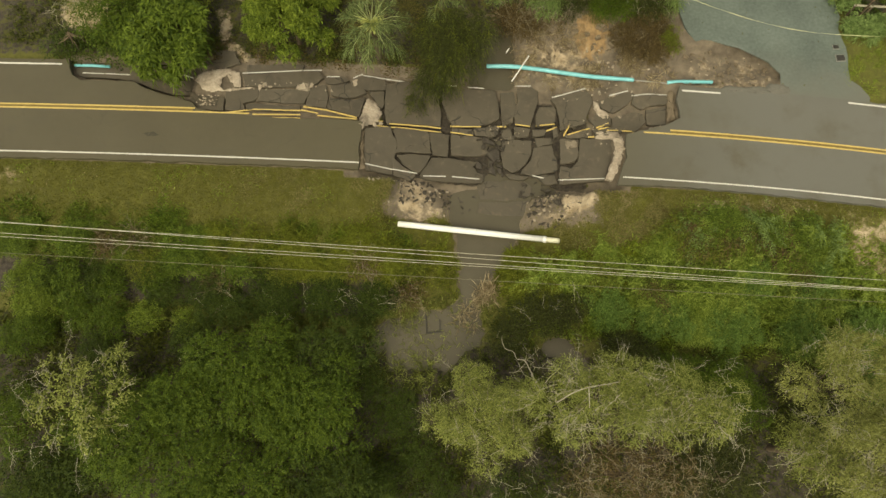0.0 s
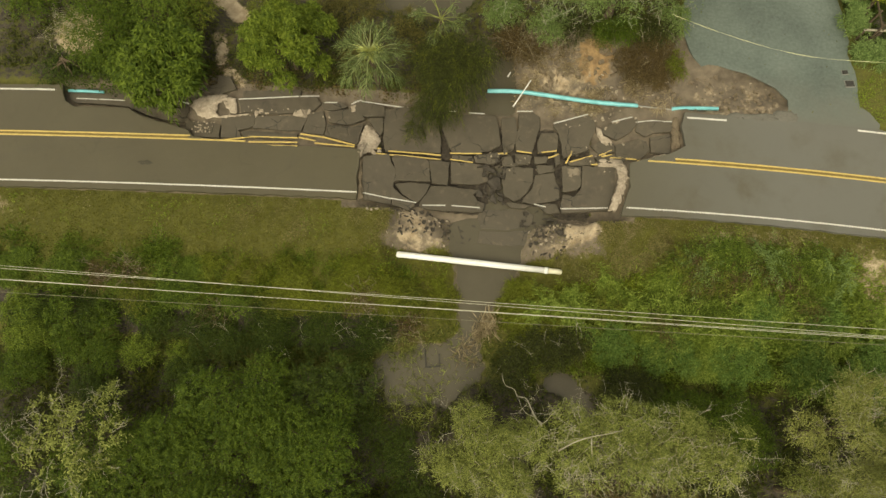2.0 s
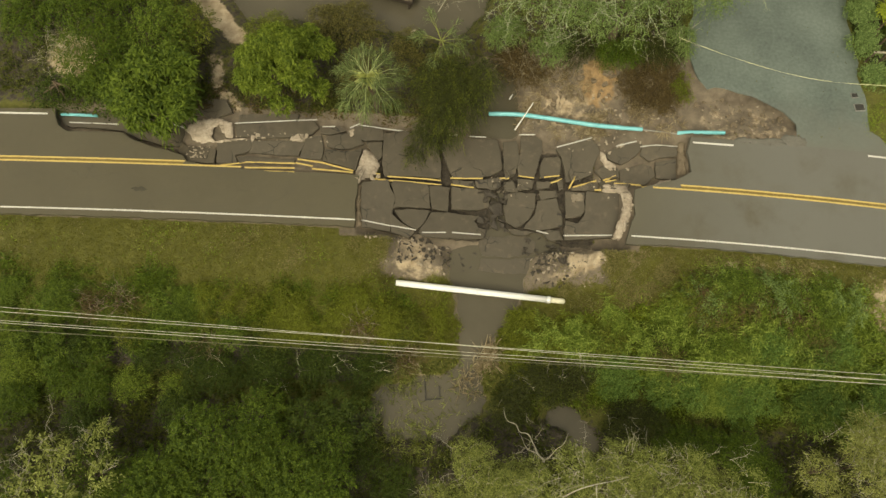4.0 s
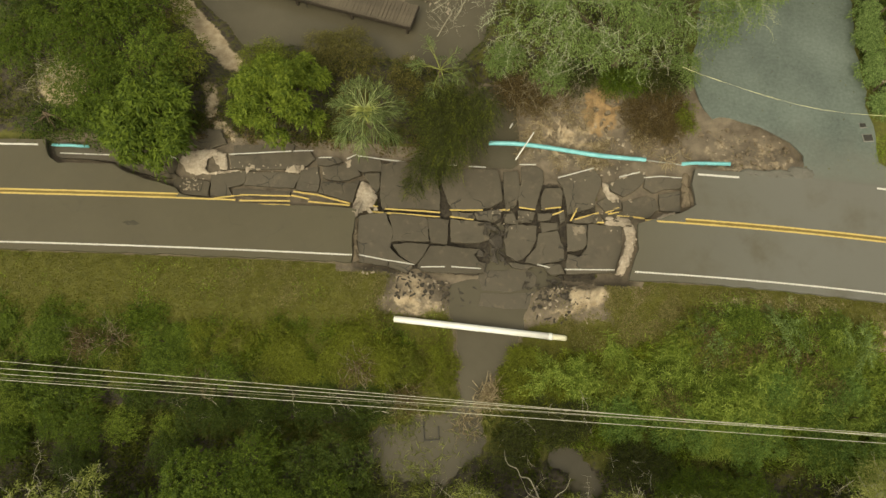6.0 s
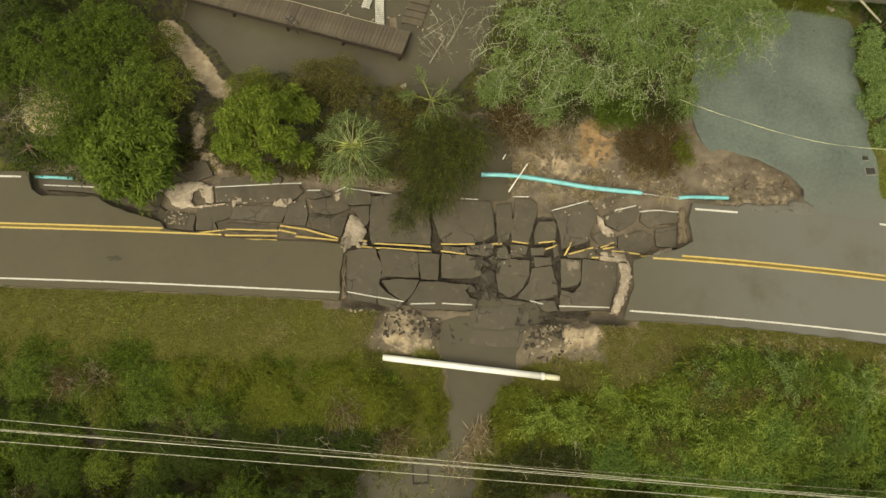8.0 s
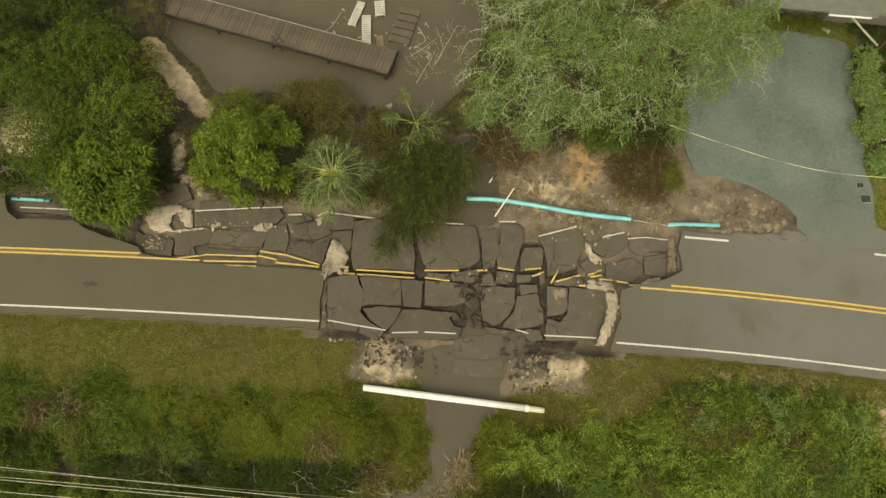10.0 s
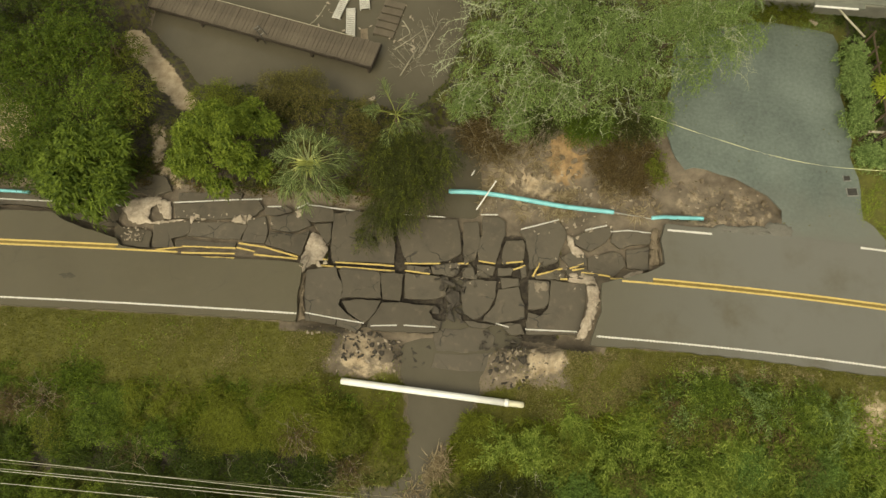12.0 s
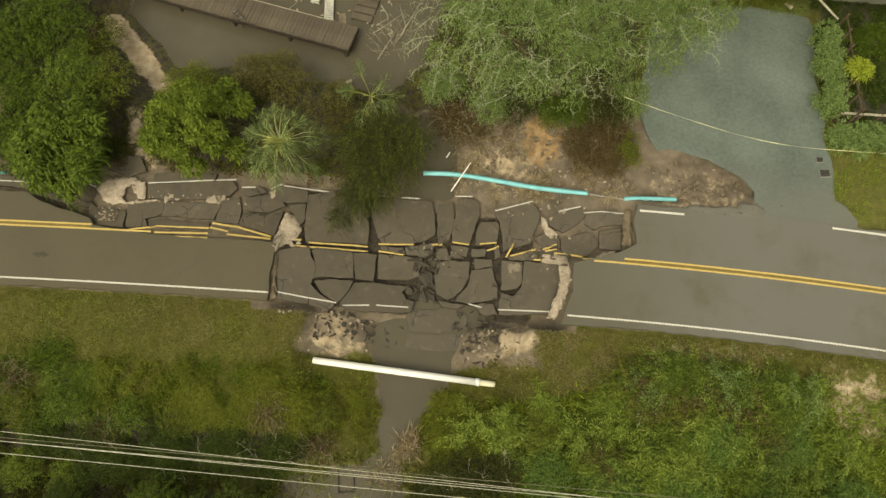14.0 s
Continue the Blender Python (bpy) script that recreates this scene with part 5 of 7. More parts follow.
part("pane", Shape().box(pose(-2.5, -1.16, 1.5), 1.14, 0.03, 0.94).mesh("pane", glass_dark), win)
lean = thing("drainpipe", (21.9, 16.95, 2.7), 0, "pale drainpipe slanting down from a roof to a fence", "pipe")
part("barrel", Shape().tube([(0, 0, 0), (1.0, -0.7, -0.45), (2.05, -1.4, -0.9)], [0.06] * 3, 10).mesh("barrel", bark_pale, True), lean)
rock = tagged(new("boulder", chunk_mesh("boulder", rubble_mat, 91, 0.6)), "pale boulder at the end of the drive", "rock")
rock.matrix_basis = pose(22.1, 17.9, 0.0, 0, 0, 20) @ Matrix.Diagonal((0.38, 0.32, 0.3, 1))

fence = thing("fence", (24.75, 12.8, -0.1), 90, "grey timber fence overgrown with vines beside the drive", "fence")
for k in range(7):
    part("post", Shape().box(pose(-3.3 + 1.1 * k, 0, 0.85), 0.1, 0.1, 1.9, 0.01).mesh("post", bark_brown), fence)
for z in (0.5, 1.55):
    part("rail", Shape().box(pose(0, 0, z), 6.7, 0.05, 0.1).mesh("rail", bark_brown), fence)
fence2 = thing("fence", (26.2, 9.6, -0.1), 0, "grey timber garden fence", "fence")
for k in range(5):
    part("post", Shape().box(pose(-2.2 + 1.1 * k, 0, 0.55), 0.1, 0.1, 1.2, 0.01).mesh("post", bark_brown), fence2)
part("rail", Shape().box(pose(0, 0, 1.1), 4.6, 0.12, 0.06).mesh("rail", bark_pale), fence2)


# ---------- plants ----------
def unit(v):
    return v / np.maximum(np.linalg.norm(v, axis=-1, keepdims=True), 1e-6)


def leaves(g, pos, way, length, width, curl=0.25):
    """Leaf blades at pos that point along way: a rhombus with a drooping tip."""
    n = len(pos)
    way = unit(way)
    side = unit(np.cross(way, unit(g.normal(0, 0.35, (n, 3)) + np.array([0, 0, 1.0]))))
    ln, wd = length * g.uniform(0.65, 1.25, (n, 1)), width * g.uniform(0.7, 1.2, (n, 1))
    mid, tip = pos + way * ln * 0.45, pos + way * ln
    tip[:, 2] -= (curl * ln)[:, 0]
    return np.stack([pos, mid + side * wd / 2, tip, mid - side * wd / 2], 1)


def sprays(g, pos, way, reach, k, leaf, width, droop=0.5, spread=0.9):
    """Twigs at pos along way, each with k leaves on alternate sides."""
    way = unit(way)
    side = unit(np.cross(way, np.array([0, 0, 1.0]) + g.normal(0, 0.2, way.shape)))
    out = []
    ln = reach * g.uniform(0.6, 1.3, (len(pos), 1))
    for j in range(k):
        t = (j + 0.6) / k
        p = pos + way * ln * t
        p[:, 2] -= (droop * ln * t * t)[:, 0]
        w = way * (0.55 + 0.3 * t) + side * (spread if j % 2 else -spread) * (1 - 0.5 * t) + g.normal(0, 0.25, way.shape)
        w[:, 2] -= droop * t
        out.append(leaves(g, p, w, leaf, width))
    return np.concatenate(out)


def rosettes(g, pos, way, k, leaf, width, droop=0.7):
    """Whorls of k long leaves that hang round a twig's tip."""
    way = unit(way)
    u = unit(np.cross(way, np.array([0.3, 0.1, 1.0]) + g.normal(0, 0.2, way.shape)))
    v = np.cross(way, u)
    out = []
    for j in range(k):
        a = 2 * math.pi * j / k + g.uniform(-0.4, 0.4, (len(pos), 1))
        w = way * g.uniform(0.2, 0.7, (len(pos), 1)) + u * np.cos(a) + v * np.sin(a)
        w[:, 2] -= droop * g.uniform(0.5, 1.2, len(pos))
        out.append(leaves(g, pos + g.normal(0, 0.03, pos.shape), w, leaf, width, 0.3))
    return np.concatenate(out)


def shell(g, clumps, n, low=-0.25):
    """Points on the outside of clumps (x, y, z, rx, ry, rz), and the ways outward."""
    cl = np.array(clumps, float)
    area = cl[:, 3] * cl[:, 4]
    pick = g.choice(len(cl), n, p=area / area.sum())
    d = unit(g.normal(0, 1, (4 * n, 3)))
    d = d[d[:, 2] > low][:n]
    r = g.uniform(0.72, 1.04, (n, 1))
    return cl[pick, :3] + d * r * cl[pick, 3:], d / np.maximum(cl[pick, 3:], 0.1)


def clumps_of(g, x, y, z, rx, ry, rz, n, size):
    """n clumps that fill an uneven crown."""
    out = []
    for k in range(n):
        a = 2.399963 * k + g.uniform(-0.5, 0.5)
        q = math.sqrt((k + 0.5) / n) * 0.8 * g.uniform(0.88, 1.1)
        h = math.sqrt(max(0, 1 - q * q)) * g.uniform(0.3, 0.85)
        s = size * g.uniform(0.7, 1.25)
        out.append((x + rx * q * math.cos(a), y + ry * q * math.sin(a), z + rz * h, s, s * g.uniform(0.8, 1.2), s * g.uniform(0.6, 0.85)))
    return out


def limbs(g, base, clumps, r0, height, thin=1.0):
    """A tapered trunk with a limb to each clump."""
    sh = Shape()
    bx, by, bz = base
    top = Vector((bx + g.uniform(-0.2, 0.2), by + g.uniform(-0.2, 0.2), bz + height))
    b = Vector(base)
    m = b.lerp(top, 0.5) + Vector((g.uniform(-0.12, 0.12), g.uniform(-0.12, 0.12), 0))
    sh.tube([b - Vector((0, 0, 0.25)), b + Vector((0, 0, 0.15)), m, top], [r0 * 1.35, r0 * 1.1, r0 * 0.85, r0 * 0.6], 9)
    for q in clumps:
        end = Vector(q[:3])
        start = m.lerp(top, g.uniform(0.2, 1.0))
        k = start.lerp(end, 0.5) + Vector((g.uniform(-0.2, 0.2), g.uniform(-0.2, 0.2), 0.15))
        sh.tube([start, k, end], [r0 * 0.42 * thin, r0 * 0.28 * thin, r0 * 0.12 * thin], 6)
    return sh


def local(q, base):
    return np.asarray(q, float) - np.array(base, float)


def leafy(name, base, crown, n_clumps, size, n_sprays, leaf, width, k, mat, label, category, group="", seed=1, reach=0.5, droop=0.6, bark=None,
          trunk=0.12, height=1.5, low=-0.25, extra=None, twigs=0, whorl=False):
    """A tree or shrub: trunk with limbs, and a crown of leafy sprays on clumps. crown: x, y, z, rx, ry, rz."""
    g = np.random.default_rng(seed)
    ob = thing(name, base, 0, label, category, group)
    cl = clumps_of(g, *crown, n_clumps, size) + (extra or [])
    part("trunk", limbs(g, (0, 0, 0), [tuple(local(q[:3], base)) for q in cl], trunk, height).mesh("trunk", bark or bark_brown, True), ob)
    p, d = shell(g, cl, n_sprays, low)
    d = unit(d) + g.normal(0, 0.35, d.shape)
    d[:, 2] = d[:, 2] * 0.55
    q = rosettes(g, p, d, k, leaf, width, droop) if whorl else sprays(g, p, d, reach, k, leaf, width, droop)
    inner, di = shell(g, [(a, b, z, u * 0.7, v * 0.7, w * 0.7) for a, b, z, u, v, w in cl], n_sprays // 3, -0.6)
    q = np.concatenate([q, sprays(g, inner, unit(di), reach * 0.8, max(2, k - 2), leaf, width, droop)])
    part("crown", quads_of("crown", q - np.array(base), mat), ob)
    if twigs:
        part("twig_tangle", bare_twigs(g, [tuple(local(c_[:3], base)) + c_[3:] for c_ in cl], twigs).mesh("twig_tangle", twig_brown if mat is leaf_brown else bark_pale), ob, "bare tangled twigs")["kind"] = "stuff"
    return ob


def bare_twigs(g, cl, n, thick=0.014, reach=1.0):
    """Forking bare twigs that reach out over the clumps."""
    sh = Shape()
    p, d = shell(g, [(a, b, z, u * 0.75, v * 0.75, w * 0.8) for a, b, z, u, v, w in cl], n, 0.05)
    d = unit(d)
    for a, w in zip(p, d):
        w = w * np.array([1, 1, 0.55]) + g.normal(0, 0.35, 3)
        pt, pts = a.copy(), [a.copy()]
        for s in range(4):
            w = w + g.normal(0, 0.35, 3)
            pt = pt + w / np.linalg.norm(w) * reach * g.uniform(0.18, 0.36)
            pts.append(pt.copy())
            if s in (1, 2):
                e = w + g.normal(0, 0.7, 3)
                e = e / np.linalg.norm(e)
                sh.tube([pt, pt + e * reach * 0.22, pt + (e + g.normal(0, 0.3, 3)) * reach * 0.4], [thick * 0.7, thick * 0.55, thick * 0.3], 3, False)
        sh.tube(pts, list(np.linspace(thick, thick * 0.35, len(pts))), 3, False)
    return sh


# north side, west of the washout
leafy("broadleaf_tree", (-20.9, 4.2, -0.5), (-20.8, 3.5, 1.3, 3.1, 2.9, 2.4), 34, 0.6, 1700, 0.40, 0.115, 8, leaf_mid,
      "broad-leaved tree with drooping sprays that overhangs the broken road", "tree", "roadside trees", 11, 0.6, 0.9, trunk=0.16, whorl=True,
      extra=[(-24.1, 3.9, 1.3, 0.7, 0.7, 0.5), (-23.3, 2.7, 1.2, 0.7, 0.6, 0.45), (-22.1, 1.7, 1.1, 0.65, 0.55, 0.4), (-20.6, 1.4, 1.0, 0.6, 0.5, 0.4), (-24.3, 5.0, 1.4, 0.7, 0.7, 0.5)])
leafy("broadleaf_tree", (-13.2, 5.4, -0.5), (-13.4, 5.2, 2.1, 2.75, 2.85, 2.7), 30, 0.56, 2100, 0.28, 0.085, 8, leaf_fresh,
      "rounded bright green tree beside the broken road", "tree", "roadside trees", 12, 0.5, 0.9, trunk=0.15, height=2.2, whorl=True,
      extra=[(-15.9, 6.3, 2.0, 0.6, 0.55, 0.4), (-11.0, 7.0, 2.2, 0.65, 0.7, 0.5), (-10.9, 4.4, 1.8, 0.55, 0.6, 0.4), (-13.1, 3.0, 1.9, 0.7, 0.5, 0.5), (-12.0, 8.1, 2.0, 0.6, 0.6, 0.5)])
for k, (x, y, z, rx, ry, rz, m, s) in enumerate((
        (-25.6, 6.3, 0.6, 2.6, 2.4, 1.9, leaf_deep, 1.0), (-22.0, 8.2, 0.4, 2.6, 2.2, 1.9, leaf_mid, 1.0), (-27.6, 10.6, 0.8, 3.2, 2.8, 2.2, leaf_deep, 1.2),
        (-24.4, 12.4, 0.6, 2.6, 2.4, 2.2, leaf_deep, 1.1), (-31.5, 13.5, 0.6, 3.4, 3.0, 2.6, leaf_dark, 1.2), (-26.6, 16.4, 0.5, 2.8, 2.6, 2.4, leaf_dark, 1.1),
        (-20.4, 8.9, 0.2, 1.6, 1.7, 1.6, leaf_dull, 0.8), (-31.5, 9.6, 0.4, 2.4, 2.4, 1.8, leaf_deep, 1.0), (-24.6, 4.3, -0.2, 2.1, 1.5, 1.4, leaf_deep, 0.8),
        (-28.2, 4.2, -0.4, 2.4, 1.1, 0.8, leaf_dark, 0.7), (-24.2, 4.0, 0.0, 2.2, 1.0, 1.0, leaf_dark, 0.7), (-30.6, 18.5, 0.8, 3.2, 3.0, 2.4, leaf_dark, 1.2), (-22.5, 12.7, -0.7, 1.6, 1.4, 1.4, leaf_dull, 0.7))):
    leafy("woodland_tree", (x, y, -0.4), (x, y, z, rx, ry, rz), 13, s, int(900 * rx * ry / 6), 0.17, 0.075, 5, m,
          "dense dark green tree in a roadside thicket" if m is leaf_dark else "dense green tree in a roadside thicket", "tree", "roadside thicket", 30 + k, 0.5, 0.5)
leafy("dead_shrub", (-28.8, 7.4, -0.4), (-28.8, 7.4, -0.2, 1.6, 1.8, 0.9), 9, 0.6, 300, 0.10, 0.05, 4, leaf_dull,
      "thin grey-leaved shrub over bare sand", "shrub", "", 61, 0.4, 0.3, bark_pale, 0.05, 0.4, twigs=60)
leafy("pond_shrub", (-10.6, 10.4, -0.8), (-10.6, 10.4, -0.7, 2.9, 1.7, 1.5), 14, 0.75, 1500, 0.14, 0.055, 5, leaf_umber,
      "loose brown-olive shrub at the pond's edge", "shrub", "pond shrubs", 62, 0.5, 0.4, trunk=0.05, height=0.6)
leafy("pond_shrub", (-15.2, 9.2, -0.6), (-15.2, 9.2, -0.5, 1.9, 1.4, 1.3), 10, 0.7, 800, 0.14, 0.055, 5, leaf_dull,
      "loose brown-olive shrub at the pond's edge", "shrub", "pond shrubs", 63, 0.5, 0.4, trunk=0.05, height=0.5)
leafy("pond_shrub", (-9.6, 6.4, -0.7), (-9.6, 6.3, -0.6, 1.7, 1.6, 1.0), 8, 0.7, 620, 0.13, 0.05, 5, leaf_umber,
      "low brown-olive shrub between roadside trees", "shrub", "pond shrubs", 64, 0.45, 0.4, trunk=0.05, height=0.4)
leafy("pond_shrub", (-6.2, 8.6, -0.9), (-6.2, 8.6, -0.8, 2.0, 1.7, 1.2), 9, 0.7, 760, 0.13, 0.05, 5, leaf_umber,
      "low brown-olive shrub between roadside trees", "shrub", "pond shrubs", 65, 0.45, 0.4, trunk=0.05, height=0.4)


# feathery leaning tree over the washout
def feather_tree():
    g = np.random.default_rng(90)
    base = (-2.4, 6.6, -1.6)
    ob = thing("feathery_tree", base, 0, "dark feathery tree leaning over the sunken pavement", "tree")
    cl = clumps_of(g, -2.6, 5.9, -0.4, 2.6, 2.6, 2.0, 24, 0.62)
    cl += [(-3.9, 3.6, -0.2, 0.7, 0.8, 0.4), (-4.4, 2.6, -0.55, 0.5, 0.65, 0.3), (-4.9, 1.7, -0.9, 0.32, 0.5, 0.2), (-2.8, 3.4, -0.4, 0.6, 0.6, 0.35), (-3.4, 2.7, -0.7, 0.42, 0.5, 0.25)]
    part("trunk", limbs(g, (0, 0, 0), [tuple(local(q[:3], base)) for q in cl], 0.13, 1.2).mesh("trunk", bark_brown, True), ob)
    p, d = shell(g, cl, 3000, -0.3)
    d = unit(d) + np.array([-0.25, -0.7, 0.1]) + g.normal(0, 0.3, d.shape)
    m = 2600
    q = sprays(g, p[:m], d[:m], 0.95, 11, 0.2, 0.03, 0.8, 0.45)
    part("crown", quads_of("crown", q - np.array(base), leaf_feather), ob)
    q = sprays(g, p[m:], d[m:], 1.1, 11, 0.22, 0.032, 0.8, 0.4)
    part("crown", quads_of("crown", q - np.array(base), leaf_dull), ob, "lighter olive sprays")


feather_tree()


def fan_palm(base, top, n, size, seed, label, mat, ragged=0.0, young=150, stalk=None):
    """A cabbage palm: ringed trunk, and folded fan leaves on long stalks, their tips hanging; the crown is thin on its north side."""
    g = np.random.default_rng(seed)
    ob = thing("fan_palm", base, 0, label, "palm", "palms")
    b, t = Vector(base), Vector(top)
    pts = [b.lerp(t, k / 14) - b for k in range(15)]
    part("trunk", Shape().tube([Vector((0, 0, -0.3))] + pts, [0.2] + [0.17 + 0.02 * (k % 2) for k in range(15)], 10).mesh("trunk", bark_brown, True), ob)
    hub = np.array(t - b)
    for k in range(n):
        a = k * 2.399963 + g.uniform(-0.35, 0.35)
        rank = k / n
        rise = 1.05 - 1.45 * rank + g.uniform(-0.18, 0.18)
        way = np.array([math.cos(a) * math.cos(rise), math.sin(a) * math.cos(rise), math.sin(rise)])
        thin = 0.3 if way[1] > 0.3 else 0.0
        flat = unit(np.cross(way, np.array([0, 0, 1.0])))
        ln = size * (0.27 + 0.16 * rank + 0.35 * thin) * g.uniform(0.8, 1.2)
        bend = flat * g.uniform(-0.15, 0.15) * ln
        tip = hub + way * ln + np.array([0, 0, -0.10 * ln])
        rib = way * size * 0.34 + bend
        end = tip + rib + np.array([0, 0, -0.2 * size])
        half = tip + rib * 0.5 + np.array([0, 0, -0.06 * size])
        frond = part("frond", Shape().tube([hub, hub + way * ln * 0.5 + bend * 0.3, tip, half, end], [0.030, 0.026, 0.022, 0.015, 0.005], 5, False).mesh("frond", stalk or palm_stalk), ob)
        quads = []
        for j in range(44):
            if g.uniform() < ragged + thin:
                continue
            s = (j // 2 + 0.5) / 22
            u = (1 if j % 2 else -1) * (0.95 - 0.75 * s) + g.normal(0, 0.13)
            p0 = tip + (half - tip) * min(1, 2 * s) + (end - half) * max(0, 2 * s - 1)
            dj = unit(way * math.cos(u) + flat * math.sin(u) + g.normal(0, 0.09, 3))
            fl = size * (0.40 - 0.12 * s) * g.uniform(0.7, 1.2)
            sd = unit(np.cross(dj, np.array([0.1, 0.2, 1.0]))) * 0.0145 * size / 2.6
            hang = g.uniform(0.35, 0.8)
            e1 = p0 + dj * fl * 0.5 + np.array([0, 0, -0.08 * fl])
            e2 = p0 + dj * fl * (0.95 - 0.25 * hang) + np.array([0, 0, -hang * fl])
            quads += [np.stack([p0 - sd * 0.5, p0 + sd * 0.5, e1 + sd, e1 - sd]), np.stack([e1 - sd, e1 + sd, e2 + sd * 0.15, e2 - sd * 0.15])]
        part("fan", quads_of("fan", np.array(quads), mat), frond)
    heart = []
    for k in range(young):
        a, rise = g.normal(-1.4, 0.9), g.uniform(-0.1, 1.0)
        way = np.array([math.cos(a) * math.cos(rise), math.sin(a) * math.cos(rise), math.sin(rise)])
        sd = unit(np.cross(way, np.array([0, 0, 1.0]) + g.normal(0, 0.3, 3))) * 0.04
        ln = size * g.uniform(0.15, 0.42)
        h = hub + g.normal(0, 0.05, 3) + np.array([0, -0.05, 0.2])
        heart.append(np.stack([h, h + way * ln * 0.5 + sd, h + way * ln, h + way * ln * 0.5 - sd]))
    part("heart", quads_of("heart", np.array(heart), palm_heart), ob, "pale yellow-green young leaves")


fan_palm((-7.6, 4.6, -0.9), (-7.55, 3.85, 4.0), 27, 2.75, 5, "cabbage palm with a full crown of grey-green fans", palm_leaf, 0.05)
fan_palm((-3.5, 8.3, -1.4), (-3.7, 8.8, 1.0), 12, 2.7, 6, "storm-torn cabbage palm with few ragged fans", palm_leaf, 0.3, 3, leaf_thin)
scrap = tagged(new("litter_scrap", PALE[2]), "white scrap caught at the pond's edge", "debris", "flood debris")
scrap.matrix_basis = pose(-5.9, 11.5, -1.75, 0, 0, 30) @ Matrix.Diagonal((0.3, 0.25, 0.2, 1))


def mossy_limbs(g, crown, n, west=0.0, reach=2.2, thick=0.017):
    """Long sinuous bare limbs over a crown, hung with short moss-grown twigs."""
    x, y, z, rx, ry, rz = crown
    sh = Shape()
    for _ in range(n):
        a = g.uniform(0, 6.283)
        q = math.sqrt(g.uniform(0.02, 0.9))
        px, py = x + rx * (q * math.cos(a) - west * (1 - q)), y + ry * q * math.sin(a)
        pt = np.array([px, py, z + rz * (0.2 + 0.66 * math.sqrt(max(0.0, 1 - q * q)))])
        w = np.array([px - x + g.normal(0, rx * 0.35), py - y - ry * 0.45 + g.normal(0, ry * 0.3), 0.0])
        w = w / np.linalg.norm(w) * 0.8
        w[2] = g.uniform(-0.1, 0.3)
        steps = int(g.integers(5, 11))
        pts = [pt.copy()]
        for k in range(steps):
            w = w + g.normal(0, 0.3, 3) * np.array([1, 1, 0.5])
            w[2] -= 0.07
            w = w / np.linalg.norm(w)
            pt = pt + w * reach / 9 * g.uniform(0.7, 1.2)
            pts.append(pt.copy())
            for _k in range(2):
                e = np.cross(w, np.array([0, 0, 1.0])) * (1 if (k + _k) % 2 else -1) + w * g.uniform(-0.2, 0.8) + g.normal(0, 0.3, 3)
                e = e / np.linalg.norm(e) * g.uniform(0.15, 0.5)
                m = pt + e * 0.5 + np.array([0, 0, 0.03])
                sh.tube([pt, m, pt + e + np.array([0, 0, -0.12])], [thick * 0.55, thick * 0.42, thick * 0.2], 3, False)
        sh.tube(pts, list(np.linspace(thick, thick * 0.4, len(pts))), 4, False)
    return sh


# fallen branches at the pond's edge
g = np.random.default_rng(97)
for x, y, rx, ry, n in ((-3.7, 15.0, 1.0, 1.6, 34), (-2.4, 17.0, 0.9, 1.5, 24)):
    fallen = thing("fallen_branch", (x, y, WATER), 0, "tangle of bleached fallen branches in shallow flood water", "branch", "stranded branches")
    part("twig_tangle", bare_twigs(g, [(0, 0, -0.1, rx, ry, 0.45)], n, 0.013, 1.0).mesh("twig_tangle", bark_pale), fallen)["kind"] = "stuff"
    part("stem", Shape().tube([(-rx * 0.6, -ry * 0.8, 0.02), (0, 0, 0.16), (rx * 0.5, ry * 0.8, 0.05)], [0.05, 0.04, 0.02], 7).mesh("stem", bark_pale, True), fallen)


# oak with moss and bare twigs
def oak(base, crown, n_clumps, size, n_sprays, mat, seed, twigs, label, trunk=0.3, leaf=0.12, width=0.045, name="oak_tree", group="", height=2.4, thick=0.016, reach=1.1, fill_in=3, mossy=0, west=0.0):
    g = np.random.default_rng(seed)
    ob = thing(name, base, 0, label, "tree", group)
    cl = clumps_of(g, *crown, n_clumps, size)
    lc = [tuple(local(q[:3], base)) + q[3:] for q in cl]
    part("trunk", limbs(g, (0, 0, 0), [q[:3] for q in lc[::2]], trunk, height, 0.6).mesh("trunk", bark_brown, True), ob)
    p, d = shell(g, cl, n_sprays, -0.3)
    d = unit(d) + g.normal(0, 0.6, d.shape)
    q = sprays(g, p, d, 0.42, 5, leaf, width, 0.9)
    x, y, z, rx, ry, rz = crown
    m = n_sprays // fill_in
    fill = np.array([x, y, z + rz * 0.25]) + unit(g.normal(0, 1, (m, 3))) * np.cbrt(g.uniform(0, 1, (m, 1))) * np.array([rx, ry, rz * 0.45])
    q = np.concatenate([q, sprays(g, fill, g.normal(0, 1, (m, 3)), 0.42, 5, leaf, width, 0.9)])
    part("crown", quads_of("crown", q - np.array(base), mat), ob)
    part("twig_tangle", bare_twigs(g, lc, twigs, thick, reach).mesh("twig_tangle", moss_bark if name == "oak_tree" else twig_brown if mat is leaf_brown else bark_pale), ob, "pale bare twigs hung with moss")["kind"] = "stuff"
    if mossy:
        lx, ly, lz = local(crown[:3], base)
        part("mossy_tangle", mossy_limbs(g, (lx, ly, lz) + tuple(crown[3:]), mossy, west, 2.2, 0.017 if name == "oak_tree" else 0.011).mesh("mossy_tangle", moss_bark if name == "oak_tree" else twig_brown if mat is leaf_brown else bark_pale), ob, "bleached limbs hung with grey moss")["kind"] = "stuff"
    return ob


